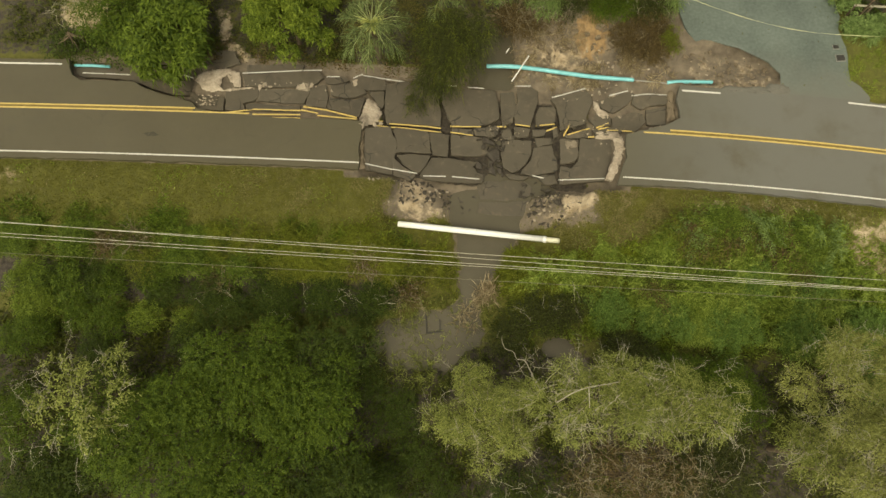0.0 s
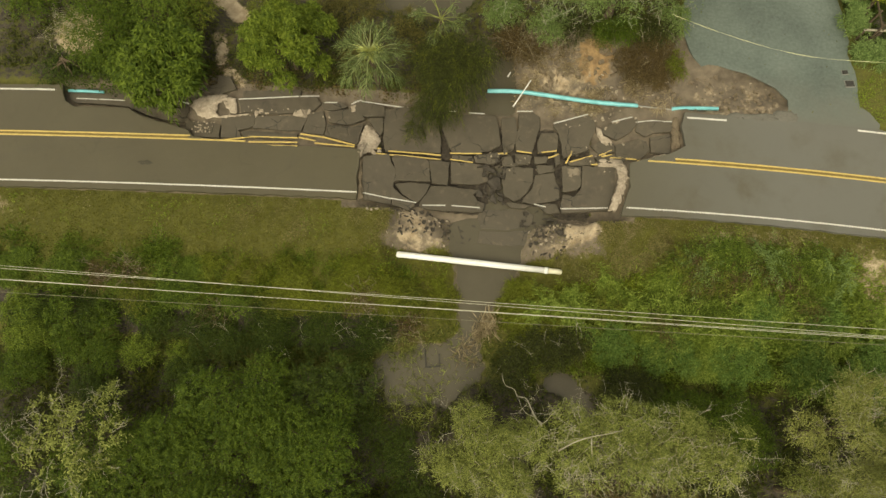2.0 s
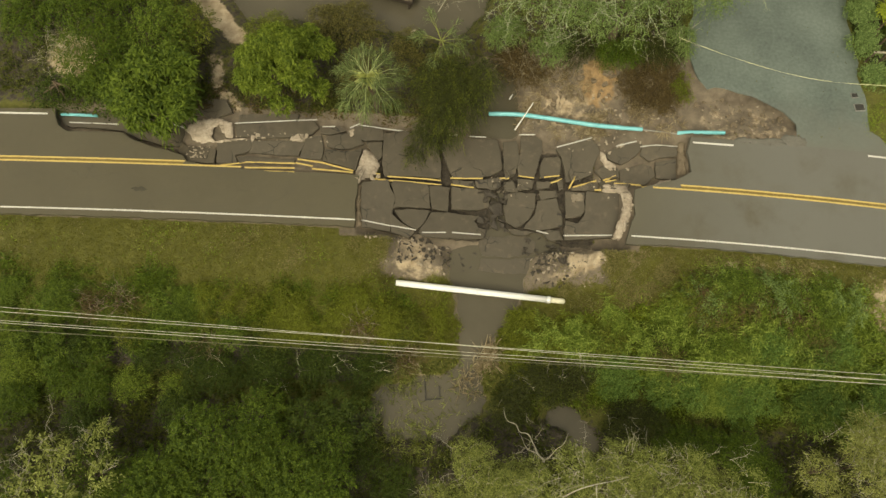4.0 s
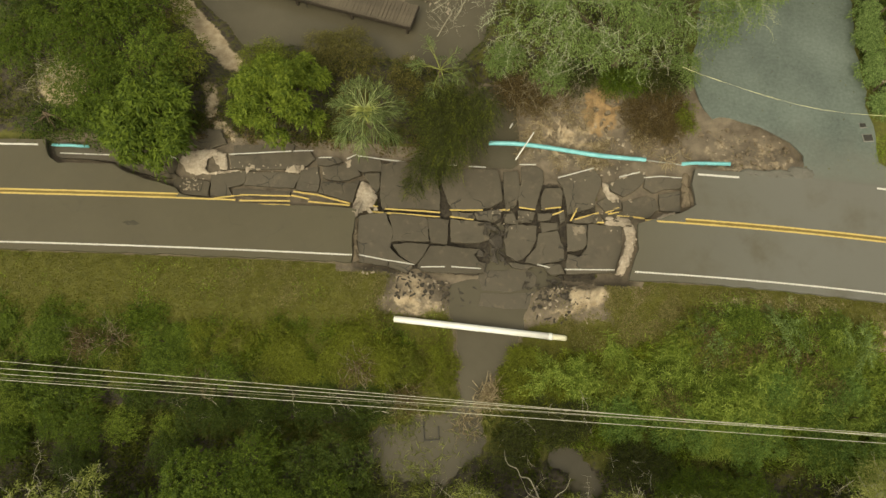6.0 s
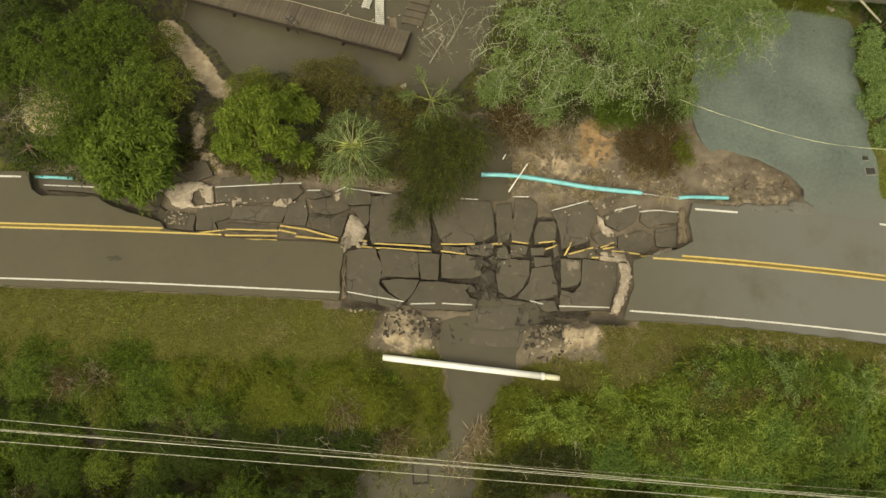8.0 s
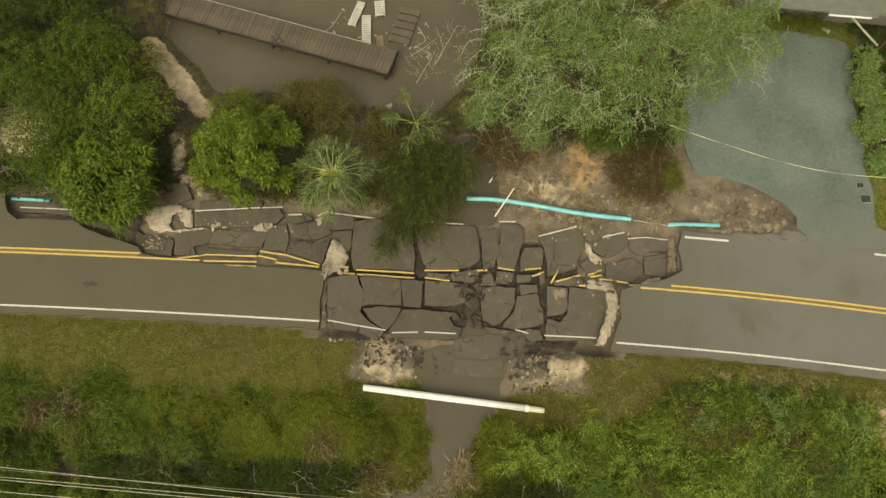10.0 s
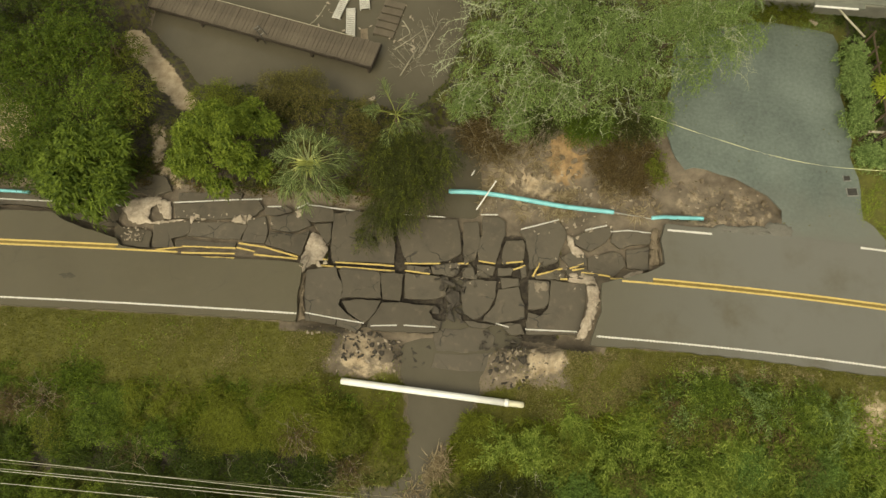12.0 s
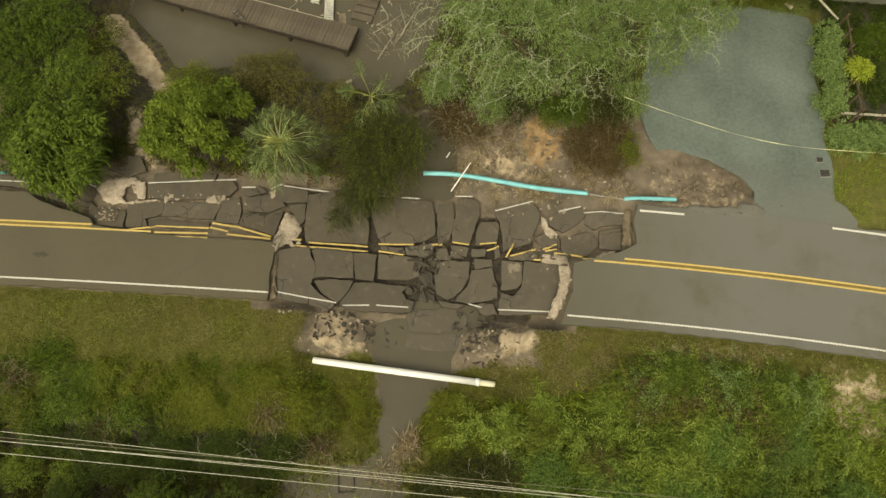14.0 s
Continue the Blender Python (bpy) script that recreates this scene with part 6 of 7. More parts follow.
oak((7.4, 10.2, -0.4), (5.2, 11.0, 3.0, 6.0, 4.3, 4.2), 40, 0.7, 5000, leaf_olive, 101, 70, "spreading oak with thin olive leaves and bare mossy limbs", leaf=0.13, fill_in=6, mossy=60, west=0.45)
oak((11.4, 13.4, -0.2), (11.4, 12.9, 2.4, 4.4, 3.8, 3.0), 30, 0.75, 3000, leaf_olive, 102, 50, "spreading oak with thin olive leaves", trunk=0.24, leaf=0.13, fill_in=5, mossy=16)
oak((4.5, 17.2, -0.4), (4.5, 17.0, 2.8, 5.5, 3.2, 3.5), 22, 1.1, 3600, leaf_olive, 103, 40, "spreading oak with thin olive leaves", leaf=0.13, mossy=30, west=0.3)
leafy("brown_shrub", (10.5, 7.1, -0.6), (10.3, 7.1, -0.6, 2.5, 2.2, 1.0), 22, 0.5, 2600, 0.11, 0.04, 5, leaf_brown,
      "brown dying shrub on the washed-out bank", "shrub", "", 104, 0.35, 0.4, trunk=0.06, height=0.5, twigs=14)
leafy("yellow_shrub", (11.9, 6.8, -0.4), (11.9, 6.7, 0.0, 0.5, 1.2, 0.7), 6, 0.3, 240, 0.10, 0.045, 5, leaf_dull,
      "small olive shrub on the washed-out bank", "shrub", "", 105, 0.3, 0.4, trunk=0.04, height=0.4)
leafy("bank_shrub", (3.0, 8.6, -0.9), (2.8, 8.4, -0.9, 2.6, 1.3, 0.9), 10, 0.6, 700, 0.11, 0.045, 5, leaf_brown,
      "brown half-dead scrub under an oak", "shrub", "", 106, 0.4, 0.4, trunk=0.05, height=0.3, twigs=60)
for k, (x, y, rx, ry, rz, m) in enumerate(((1.2, 9.4, 1.4, 1.2, 1.2, leaf_brown), (3.6, 9.6, 1.6, 1.1, 1.2, leaf_olive), (5.4, 9.4, 1.2, 0.9, 1.0, leaf_feather), (0.4, 11.2, 1.3, 1.5, 1.4, leaf_olive),
                                                (10.6, 9.2, 1.5, 1.0, 1.2, leaf_feather), (11.9, 10.4, 1.0, 1.4, 1.4, leaf_olive), (2.2, 7.8, 1.2, 0.8, 0.6, leaf_brown))):
    z = float(ground_height(x, y))
    leafy("bank_shrub", (x, y, z), (x, y, z + 0.1, rx, ry, rz), 9, 0.5, int(480 * rx * ry), 0.11, 0.045, 5, m, "tangled scrub below an oak on the washed-out bank", "shrub", "bank scrub", 440 + k, 0.42, 0.5,
          trunk=0.04, height=0.4, twigs=16)
leafy("bank_shrub", (8.0, 9.2, -0.4), (8.0, 9.1, -0.2, 1.8, 1.0, 1.2), 9, 0.6, 900, 0.12, 0.05, 5, leaf_deep,
      "dense green scrub under an oak", "shrub", "", 107, 0.4, 0.4, trunk=0.05, height=0.5)

oak((14.2, 15.9, -0.2), (14.3, 14.4, 3.2, 3.2, 2.6, 2.2), 18, 0.6, 2500, leaf_olive, 108, 46, "young oak with sparse olive leaves over a drive", trunk=0.14, leaf=0.13, fill_in=9)
for k, (x, y, rx, ry, rz) in enumerate(((18.0, 18.1, 1.0, 0.5, 0.8), (19.6, 18.2, 1.2, 0.5, 0.9), (21.2, 18.1, 1.0, 0.45, 0.7))):
    leafy("house_shrub", (x, y, -0.1), (x, y, 0.0, rx, ry, rz), 8, 0.4, int(620 * rx * ry), 0.11, 0.045, 5, leaf_dull, "low olive shrub under the eaves of a house", "shrub", "house shrubs", 480 + k, 0.3, 0.4, trunk=0.04, height=0.4)

# vine-covered fence and garden beyond the drive
for k, (x, y, z, rx, ry, rz, m, nm, lb) in enumerate((
        (23.95, 14.6, 0.0, 0.75, 1.5, 1.5, leaf_vine, "vine_hedge", "light green vine grown over a fence"),
        (23.85, 12.4, 0.0, 0.85, 1.6, 1.4, leaf_vine, "vine_hedge", "light green vine grown over a fence"),
        (23.85, 10.6, 0.0, 0.8, 1.2, 1.0, leaf_vine, "vine_hedge", "light green vine grown over a fence"),
        (24.7, 8.3, -0.1, 1.4, 0.9, 0.9, leaf_vine, "garden_hedge", "low bright green hedge at a garden's edge"),
        (26.6, 8.4, -0.1, 1.6, 1.0, 0.9, leaf_vine, "garden_hedge", "low bright green hedge at a garden's edge"),
        (26.8, 15.2, -0.1, 1.4, 1.2, 0.9, leaf_deep, "garden_shrub", "green garden shrub behind a fence"),
        (26.6, 12.6, -0.1, 1.0, 1.2, 0.7, leaf_dark, "garden_shrub", "dark green garden shrub behind a fence"))):
    leafy(nm, (x, y, -0.15), (x, y, z, rx, ry, rz), 12, 0.42, int(560 * rx * ry), 0.12, 0.06, 5, m, lb, "hedge" if "hedge" in nm else "shrub", "", 120 + k, 0.3, 0.4,
          trunk=0.05, height=0.6)
leafy("yellow_bush", (25.2, 12.4, -0.15), (24.95, 12.3, 1.2, 0.48, 0.55, 0.9), 8, 0.28, 240, 0.2, 0.07, 5, leaf_yellow,
      "small bright yellow-green bush behind a fence", "shrub", "", 130, 0.35, 0.5, trunk=0.04, height=0.8)

# south side: wood on the low ground
# the last tree is added: its dark leaves stand in for a shadowed gap
for k, (x, y, z, rx, ry, rz, m, s, nn) in enumerate((
        (-13.2, -17.6, -0.4, 4.2, 3.3, 2.2, leaf_deep, 1.15, 20), (-17.8, -20.6, 0.0, 4.0, 3.2, 2.6, leaf_deep, 1.15, 18), (-9.0, -18.8, -0.2, 2.8, 3.2, 2.2, leaf_deep, 1.05, 14),
        (-12.5, -23.4, 0.0, 4.2, 3.0, 2.6, leaf_deep, 1.15, 16), (-8.2, -15.4, -0.7, 2.2, 2.0, 1.7, leaf_dark, 0.9, 10), (-7.0, -23.0, -0.2, 2.6, 2.8, 2.2, leaf_dark, 1.0, 10), (-22.6, -23.6, -0.9, 3.0, 2.2, 1.6, leaf_dark, 1.0, 10))):
    leafy("wetland_tree", (x, y, -1.9), (x, y, z, rx, ry, rz), nn, s, int(1150 * rx * ry / 6), 0.15, 0.065, 6, m,
          "dense dark green tree on wet ground below the road", "tree", "wetland wood", 140 + k, 0.42, 0.4, height=1.4)
oak((-20.3, -19.0, -1.9), (-20.5, -19.1, 1.0, 3.2, 3.2, 3.0), 13, 0.5, 520, leaf_thin, 150, 60, "grey-leaved tree with thin bleached twigs", 0.14, 0.2, 0.085, "silvery_tree", "", 2.5, 0.014, 0.9, 40, 8)
oak((-25.5, -20.5, -1.9), (-25.5, -20.0, 0.6, 2.8, 2.6, 2.2), 11, 0.8, 1100, leaf_deep, 151, 30, "olive-leaved tree with thin bleached twigs", 0.14, 0.12, 0.06, "silvery_tree", "", 2.0, 0.014, 0.9)
for k, (x, y, z, rx, ry, rz, n, tw, m, moss) in enumerate((
        (0.6, -18.4, 0.6, 3.0, 2.8, 2.6, 3600, 60, leaf_thin, 6), (6.0, -17.5, 3.6, 3.5, 2.0, 3.2, 3000, 120, leaf_thin, 16), (10.2, -17.2, 2.8, 2.5, 1.8, 2.8, 2000, 90, leaf_thin, 10),
        (18.6, -19.8, 5.0, 3.2, 3.2, 4.6, 4800, 150, leaf_grey, 14), (18.4, -16.0, 3.6, 3.2, 2.6, 3.4, 4200, 120, leaf_grey, 10), (7.6, -20.9, 1.8, 3.6, 2.2, 3.0, 1300, 200, leaf_brown, 16),
        (21.5, -20.5, 3.5, 3.4, 3.2, 4.0, 3600, 120, leaf_thin, 8), (2.6, -23.2, 0.2, 3.2, 2.4, 2.2, 1500, 60, leaf_dark, 4), (12.7, -20.6, 0.0, 2.4, 2.2, 2.0, 2400, 40, leaf_feather, 0), (16.9, -19.0, 2.0, 1.6, 1.5, 2.2, 1500, 60, leaf_thin, 6))):
    tree = oak((x, y, -1.9), (x, y, z, rx * 1.1, ry * 1.1, rz), 18, 0.66, n, m, 160 + k, tw, "storm-thinned tree with olive leaves and a mesh of pale twigs" if m is not leaf_brown else "nearly bare brown tree with a mesh of pale twigs",
               0.18, 0.17, 0.03, "thinned_tree", "wetland wood", 3.2, 0.012, 0.9, 24, moss)
    if k == 1:
        for pts, r0 in (((3.5, -17.75, 5.6), (4.1, -17.32, 6.3), (4.7, -17.07, 6.6), (5.46, -16.89, 6.5), (6.24, -16.68, 6.2)), 0.03), (((4.75, -17.1, 6.6), (4.81, -17.44, 6.4), (4.94, -17.9, 5.9)), 0.025):
            loc = [Vector(q) - Vector((x, y, -1.9)) for q in bent(pts, 4)]
            part("bare_limb", Shape().tube(loc, list(np.linspace(r0, r0 * 0.5, len(loc))), 6).mesh("bare_limb", bark_pale, True), tree, "bleached bare limb")


# dead tree between the pools
snag = thing("dead_tree", (3.75, -16.6, -1.95), 0, "bare dead tree with forked bleached branches", "tree")
o = Vector((3.75, -16.6, -1.95))
for nm, pts, r0 in (("trunk", ((3.75, -16.6, -2.1), (3.7, -16.5, -1.4), (3.55, -16.3, -0.9), (3.1, -15.9, -0.7)), 0.10), ("branch", ((3.55, -16.3, -0.9), (3.1, -15.85, -0.45), (2.7, -15.2, -0.35), (2.25, -15.1, -0.4), (2.0, -14.7, -0.3), (1.6, -14.55, -0.45), (1.4, -14.15, -0.35), (1.33, -13.85, -0.5)), 0.04),
                    ("branch", ((3.3, -16.1, -0.8), (2.7, -15.95, -0.5), (2.45, -15.4, -0.5), (2.15, -15.1, -0.6)), 0.024), ("branch", ((3.7, -16.5, -1.4), (4.3, -15.9, -0.7), (4.7, -15.35, -0.4), (4.83, -14.92, -0.3)), 0.03)):
    part(nm, Shape().tube([Vector(q) - o + Vector((0.04 * math.sin(7 * q[0]), 0.04 * math.sin(9 * q[1]), 0)) for q in bent(pts, 5)], list(np.linspace(r0, r0 * 0.35, 5 * (len(pts) - 1) + 1)), 7).mesh(nm, bark_pale, True), snag)


# shrubs on the south bank
def shrub_row(rows, name, label, mat, group, seed, n=420, leaf=0.11, width=0.045, tw=0, h=0.9, whorl=False):
    for k, (x, y, rx, ry, rz) in enumerate(rows):
        z = float(ground_height(x, y))
        leafy(name, (x, y, z), (x, y, z + 0.1, rx, ry, rz), 8, 0.36 + 0.14 * min(rx, ry), int(n * rx * ry), leaf, width, 5, mat, label, "shrub", group, seed + k, 0.36, 0.35,
              trunk=0.04, height=0.5, twigs=tw, whorl=whorl)


shrub_row(((12.6, -7.0, 1.6, 1.2, 1.3), (14.6, -6.4, 1.5, 1.2, 1.4), (17.2, -6.6, 1.5, 1.2, 1.3), (19.6, -6.6, 1.3, 1.1, 1.2), (10.6, -9.4, 1.4, 1.0, 0.9), (13.4, -9.0, 1.6, 1.2, 1.0)),
          "bank_shrub", "feathery green shrub on the road bank", leaf_mid, "bank shrubs", 200, 420, 0.16, 0.035)
shrub_row(((16.4, -9.2, 1.6, 1.3, 1.0), (19.6, -9.4, 1.7, 1.3, 1.0), (7.6, -11.4, 1.5, 1.2, 1.0), (11.4, -11.8, 1.7, 1.3, 1.0), (15.2, -12.2, 1.8, 1.4, 1.0), (19.2, -12.4, 1.8, 1.4, 1.0),
           (22.8, -11.6, 1.7, 1.4, 1.0), (23.6, -14.6, 1.8, 1.5, 1.1)), "bank_shrub", "lush green weed shrub on the road bank", leaf_cool, "bank shrubs", 220, 340, 0.13, 0.05)
shrub_row(((3.4, -12.4, 1.7, 1.3, 1.3), (1.9, -13.6, 1.2, 1.2, 1.2), (5.2, -12.0, 1.3, 1.0, 1.2), (8.8, -14.0, 1.6, 1.2, 1.3)), "wet_shrub", "dark brown-green shrub at the edge of flood water", leaf_feather,
          "wet shrubs", 240, 420, 0.11, 0.045, 5)
shrub_row(((-17.9, -10.2, 1.7, 1.0, 0.9), (-14.9, -10.6, 1.1, 0.8, 0.6), (-25.4, -9.4, 1.6, 0.9, 0.7)), "bank_shrub", "mounded green weed shrub on the road bank", leaf_mid, "bank shrubs", 260, 520, 0.12, 0.05)
shrub_row(((-4.6, -9.6, 1.3, 0.8, 0.6), (-12.4, -10.6, 1.0, 0.7, 0.6), (-20.8, -10.8, 1.4, 0.9, 0.6)), "bank_shrub", "dull green weed shrub on the road bank", leaf_dull, "bank shrubs", 280, 420, 0.12, 0.045)
# dark-leaved shrubs added along the ditch to stand in for its shade
shrub_row(((-27.0, -11.9, 1.7, 1.0, 0.5), (-23.4, -11.7, 1.8, 1.2, 0.5), (-19.6, -11.8, 1.8, 1.2, 0.4), (-16.2, -11.9, 1.7, 1.1, 0.4), (-12.6, -11.7, 1.8, 1.1, 0.4), (-9.2, -11.5, 1.7, 1.0, 0.4), (-6.2, -11.5, 1.3, 0.7, 0.4)), "ditch_shrub", "low shrub added to darken the shaded ditch below the road bank", leaf_dark, "wet shrubs", 270, 520, 0.11, 0.045)
shrub_row(((-23.2, -9.5, 1.3, 0.8, 0.5), (-7.2, -10.0, 1.3, 0.9, 0.5), (-21.6, -9.2, 0.8, 0.5, 0.4), (-4.2, -11.4, 1.2, 0.7, 0.5), (-16.0, -11.4, 1.2, 0.6, 0.5)), "dead_shrub", "brown dead brush with tangled twigs on the road bank", leaf_brown, "dead brush", 285, 260, 0.12, 0.03, 26)


def fern(x, y, r, n, mat, seed, label):
    """A clump of long arching feathery fronds."""
    g = np.random.default_rng(seed)
    z = float(ground_height(x, y))
    ob = thing("fern_clump", (x, y, z), 0, label, "fern", "ferns on the bank")
    p = np.stack([g.normal(0, r * 0.35, n), g.normal(0, r * 0.3, n), g.uniform(0.5, 1.3, n)], 1)
    d = p * np.array([1, 1, 0]) + g.normal(0, 0.35, (n, 3))
    d[:, 2] = g.uniform(0.1, 0.6, n)
    part("fronds", quads_of("fronds", sprays(g, p[::2], d[::2], 1.05, 13, 0.26, 0.055, 0.7, 1.1), mat), ob)["kind"] = "stuff"
    part("stem", Shape().tube([(0, 0, -0.05), (0.02, 0.03, 0.4), (0.0, 0.0, 0.9)], [0.05, 0.04, 0.02], 7).mesh("stem", bark_brown), ob)


for k, (x, y, r, n, m) in enumerate(((11.8, -7.0, 1.3, 130, leaf_dull), (12.8, -6.9, 1.5, 170, leaf_olive), (14.4, -6.2, 1.4, 150, leaf_fern), (13.6, -7.6, 1.3, 130, leaf_dull), (16.6, -6.3, 1.2, 120, leaf_olive),
                                     (18.6, -6.6, 1.2, 110, leaf_fern), (20.4, -6.8, 1.2, 100, leaf_olive), (10.8, -8.7, 1.2, 110, leaf_fern), (15.6, -8.6, 1.3, 120, leaf_fern), (7.2, -9.6, 1.2, 110, leaf_dull),
                                     (5.2, -9.7, 1.1, 100, leaf_fern), (9.0, -9.6, 1.2, 110, leaf_fern), (18.0, -9.6, 1.3, 120, leaf_fern), (12.6, -6.8, 1.2, 90, leaf_brown), (14.0, -7.0, 1.3, 110, leaf_brown), (17.4, -7.4, 1.0, 60, leaf_brown), (13.2, -7.6, 1.5, 130, leaf_umber), (15.4, -7.0, 1.3, 100, leaf_umber), (10.4, -10.4, 1.1, 80, leaf_umber), (18.8, -8.8, 1.1, 70, leaf_umber), (13.2, -9.8, 1.3, 110, leaf_fern), (15.8, -11.0, 1.3, 110, leaf_fern), (20.6, -10.8, 1.3, 110, leaf_fern), (10.8, -11.2, 1.2, 100, leaf_fern), (22.6, -9.4, 1.2, 100, leaf_fern), (18.6, -13.0, 1.3, 110, leaf_fern), (3.6, -9.9, 1.0, 90, leaf_fern), (6.6, -10.2, 1.1, 100, leaf_fern), (-24.6, -12.6, 1.2, 70, leaf_mid), (-27.4, -12.0, 1.2, 70, leaf_mid), (-18.6, -9.2, 1.1, 40, leaf_mid))):
    fern(x, y, r, n, m, 500 + k, "clump of arching feathery green fronds on the road bank")
shrub_row(((8.2, -9.2, 1.1, 0.9, 0.8), (11.6, -7.4, 1.2, 1.0, 1.3), (15.6, -7.8, 1.3, 1.0, 1.1), (18.4, -8.0, 1.2, 1.0, 1.1), (21.4, -8.6, 1.2, 1.0, 1.0), (12.8, -10.6, 1.3, 1.0, 0.9),
           (17.6, -10.8, 1.3, 1.0, 0.9), (5.6, -9.6, 1.1, 0.9, 0.7), (9.8, -10.6, 1.1, 0.9, 0.8), (21.0, -13.4, 1.3, 1.1, 1.0)), "fern_shrub", "fern-like light green shrub on the road bank", leaf_bright,
          "bank shrubs", 400, 170, 0.34, 0.055, whorl=True)
shrub_row(((-25.4, -11.6, 1.2, 1.0, 1.0), (-22.6, -12.0, 1.1, 0.9, 0.9), (-20.0, -11.4, 1.0, 0.9, 0.7)),
          "fern_shrub", "fern-like dull green shrub on the road bank", leaf_deep, "bank shrubs", 420, 150, 0.32, 0.055, whorl=True)
shrub_row(((-26.9, -13.4, 1.3, 1.1, 1.2), (-20.2, -13.9, 0.9, 0.8, 1.0), (-17.6, -14.1, 0.7, 0.6, 0.9), (-27.8, -11.8, 1.1, 0.8, 0.9)), "fern_shrub", "soft bright green shrub on wet ground", leaf_fresh, "wet shrubs", 430, 620, 0.12, 0.05)
shrub_row(((14.8, -15.4, 1.7, 1.3, 1.6), (12.6, -15.0, 1.4, 1.0, 1.3), (15.4, -16.9, 1.3, 1.2, 1.3), (10.6, -14.7, 1.3, 0.8, 1.0)), "wet_shrub", "green shrub on wet ground", leaf_deep,
          "wet shrubs", 560, 420, 0.13, 0.05)
shrub_row(((-22.2, -14.2, 1.3, 1.2, 1.0), (-24.4, -13.6, 1.3, 1.3, 1.0), (-27.0, -15.2, 1.7, 1.6, 1.4)), "wet_shrub", "green shrub on wet ground", leaf_deep,
          "wet shrubs", 290, 420, 0.12, 0.05)
shrub_row(((-15.4, -13.2, 1.7, 1.2, 1.1), (-12.2, -12.8, 1.6, 1.1, 1.1), (-16.8, -15.4, 1.6, 1.3, 1.2), (-22.0, -16.4, 1.7, 1.3, 1.2), (-6.6, -12.4, 1.4, 1.0, 1.0), (-9.2, -12.4, 1.4, 1.0, 1.0)),
          "wet_shrub", "dark shrub on wet ground", leaf_dark, "wet shrubs", 300, 420, 0.11, 0.045, 5)
shrub_row(((-4.4, -18.4, 1.3, 1.5, 1.2), (-3.2, -20.6, 1.4, 1.4, 1.2), (-4.8, -22.6, 1.5, 1.4, 1.3), (-1.6, -22.6, 1.3, 1.3, 1.2), (-6.0, -17.2, 0.9, 1.2, 1.0)),
          "wet_shrub", "dark shrub on wet ground", leaf_dark, "wet shrubs", 310, 380, 0.11, 0.04)


# ---------- ground cover ----------
def cover(name, n, x0, x1, y0, y1, mat, label, height, width, lean, seed, weight, k=1, wet=False, even=False):
    """Grass or weeds: blades that stand where weight(x, y) lets them."""
    g = np.random.default_rng(seed)
    x, y = g.uniform(x0, x1, n * 3), g.uniform(y0, y1, n * 3)
    keep = g.uniform(0, 1, n * 3) < weight(x, y)
    x, y = x[keep][:n], y[keep][:n]
    z = ground_height(x, y)
    dry = (z > WATER + 0.03) | wet
    z = np.maximum(z, WATER - 0.15) if wet else z
    x, y, z = x[dry], y[dry], z[dry]
    p = np.stack([x, y, z - 0.02], 1)
    tuft = 0.9 + 0.12 * wobble(x, y, 2.3, 3.0) if even else 0.5 + 0.5 * (wobble(x, y, 1.3, 1.0) > -0.1) + 0.35 * wobble(x, y, 0.5, 3.0)
    out = []
    for _ in range(k):
        w = g.normal(0, lean, p.shape)
        w[:, 2] = 1.0
        q = p + np.concatenate([g.normal(0, 0.05, (len(p), 2)), np.zeros((len(p), 1))], 1)
        out.append(leaves(g, q, w, 1.0, width, 0.3))
        out[-1] = q[:, None, :] + (out[-1] - q[:, None, :]) * np.stack([np.maximum(0.35, tuft) * height] * 2 + [np.maximum(0.35, tuft) * height], 1)[:, None, :]
    ob = new(name, quads_of(name, np.concatenate(out), mat))
    tagged(ob, label, "plants", kind="stuff")


def tall_grass(name, n, x0, x1, y0, y1, mat, label, height, width, seed, weight):
    """Long blades in tufts that rise and arch over, mostly down the bank."""
    g = np.random.default_rng(seed)
    x, y = g.uniform(x0, x1, n * 4), g.uniform(y0, y1, n * 4)
    keep = g.uniform(0, 1, n * 4) < weight(x, y)
    x, y = x[keep][:n // 7], y[keep][:n // 7]
    x, y = (np.repeat(x, 7) + g.normal(0, 0.09, len(x) * 7)), (np.repeat(y, 7) + g.normal(0, 0.09, len(y) * 7))
    z = ground_height(x, y)
    x, y, z = x[z > WATER], y[z > WATER], z[z > WATER]
    m = len(x)
    p = np.stack([x, y, z - 0.03], 1)
    ln = height * g.uniform(0.6, 1.25, (m, 1))
    a = g.normal(-1.57, 1.2, m)
    out = np.stack([np.cos(a), np.sin(a), 0 * a], 1)
    side = np.stack([-np.sin(a), np.cos(a), 0 * a], 1) * width * g.uniform(0.6, 1.2, (m, 1))
    up = np.array([0, 0, 1.0])
    p1 = p + up * ln * 0.5 + out * ln * 0.16
    p2 = p1 + up * ln * 0.16 + out * ln * 0.34
    p3 = p2 - up * ln * 0.16 + out * ln * 0.3
    q = np.concatenate([np.stack([p - side * 0.7, p + side * 0.7, p1 + side, p1 - side], 1), np.stack([p1 - side, p1 + side, p2 + side * 0.8, p2 - side * 0.8], 1),
                        np.stack([p2 - side * 0.8, p2 + side * 0.8, p3 + side * 0.1, p3 - side * 0.1], 1)])
    tagged(new(name, quads_of(name, q, mat)), label, "plants", kind="stuff")


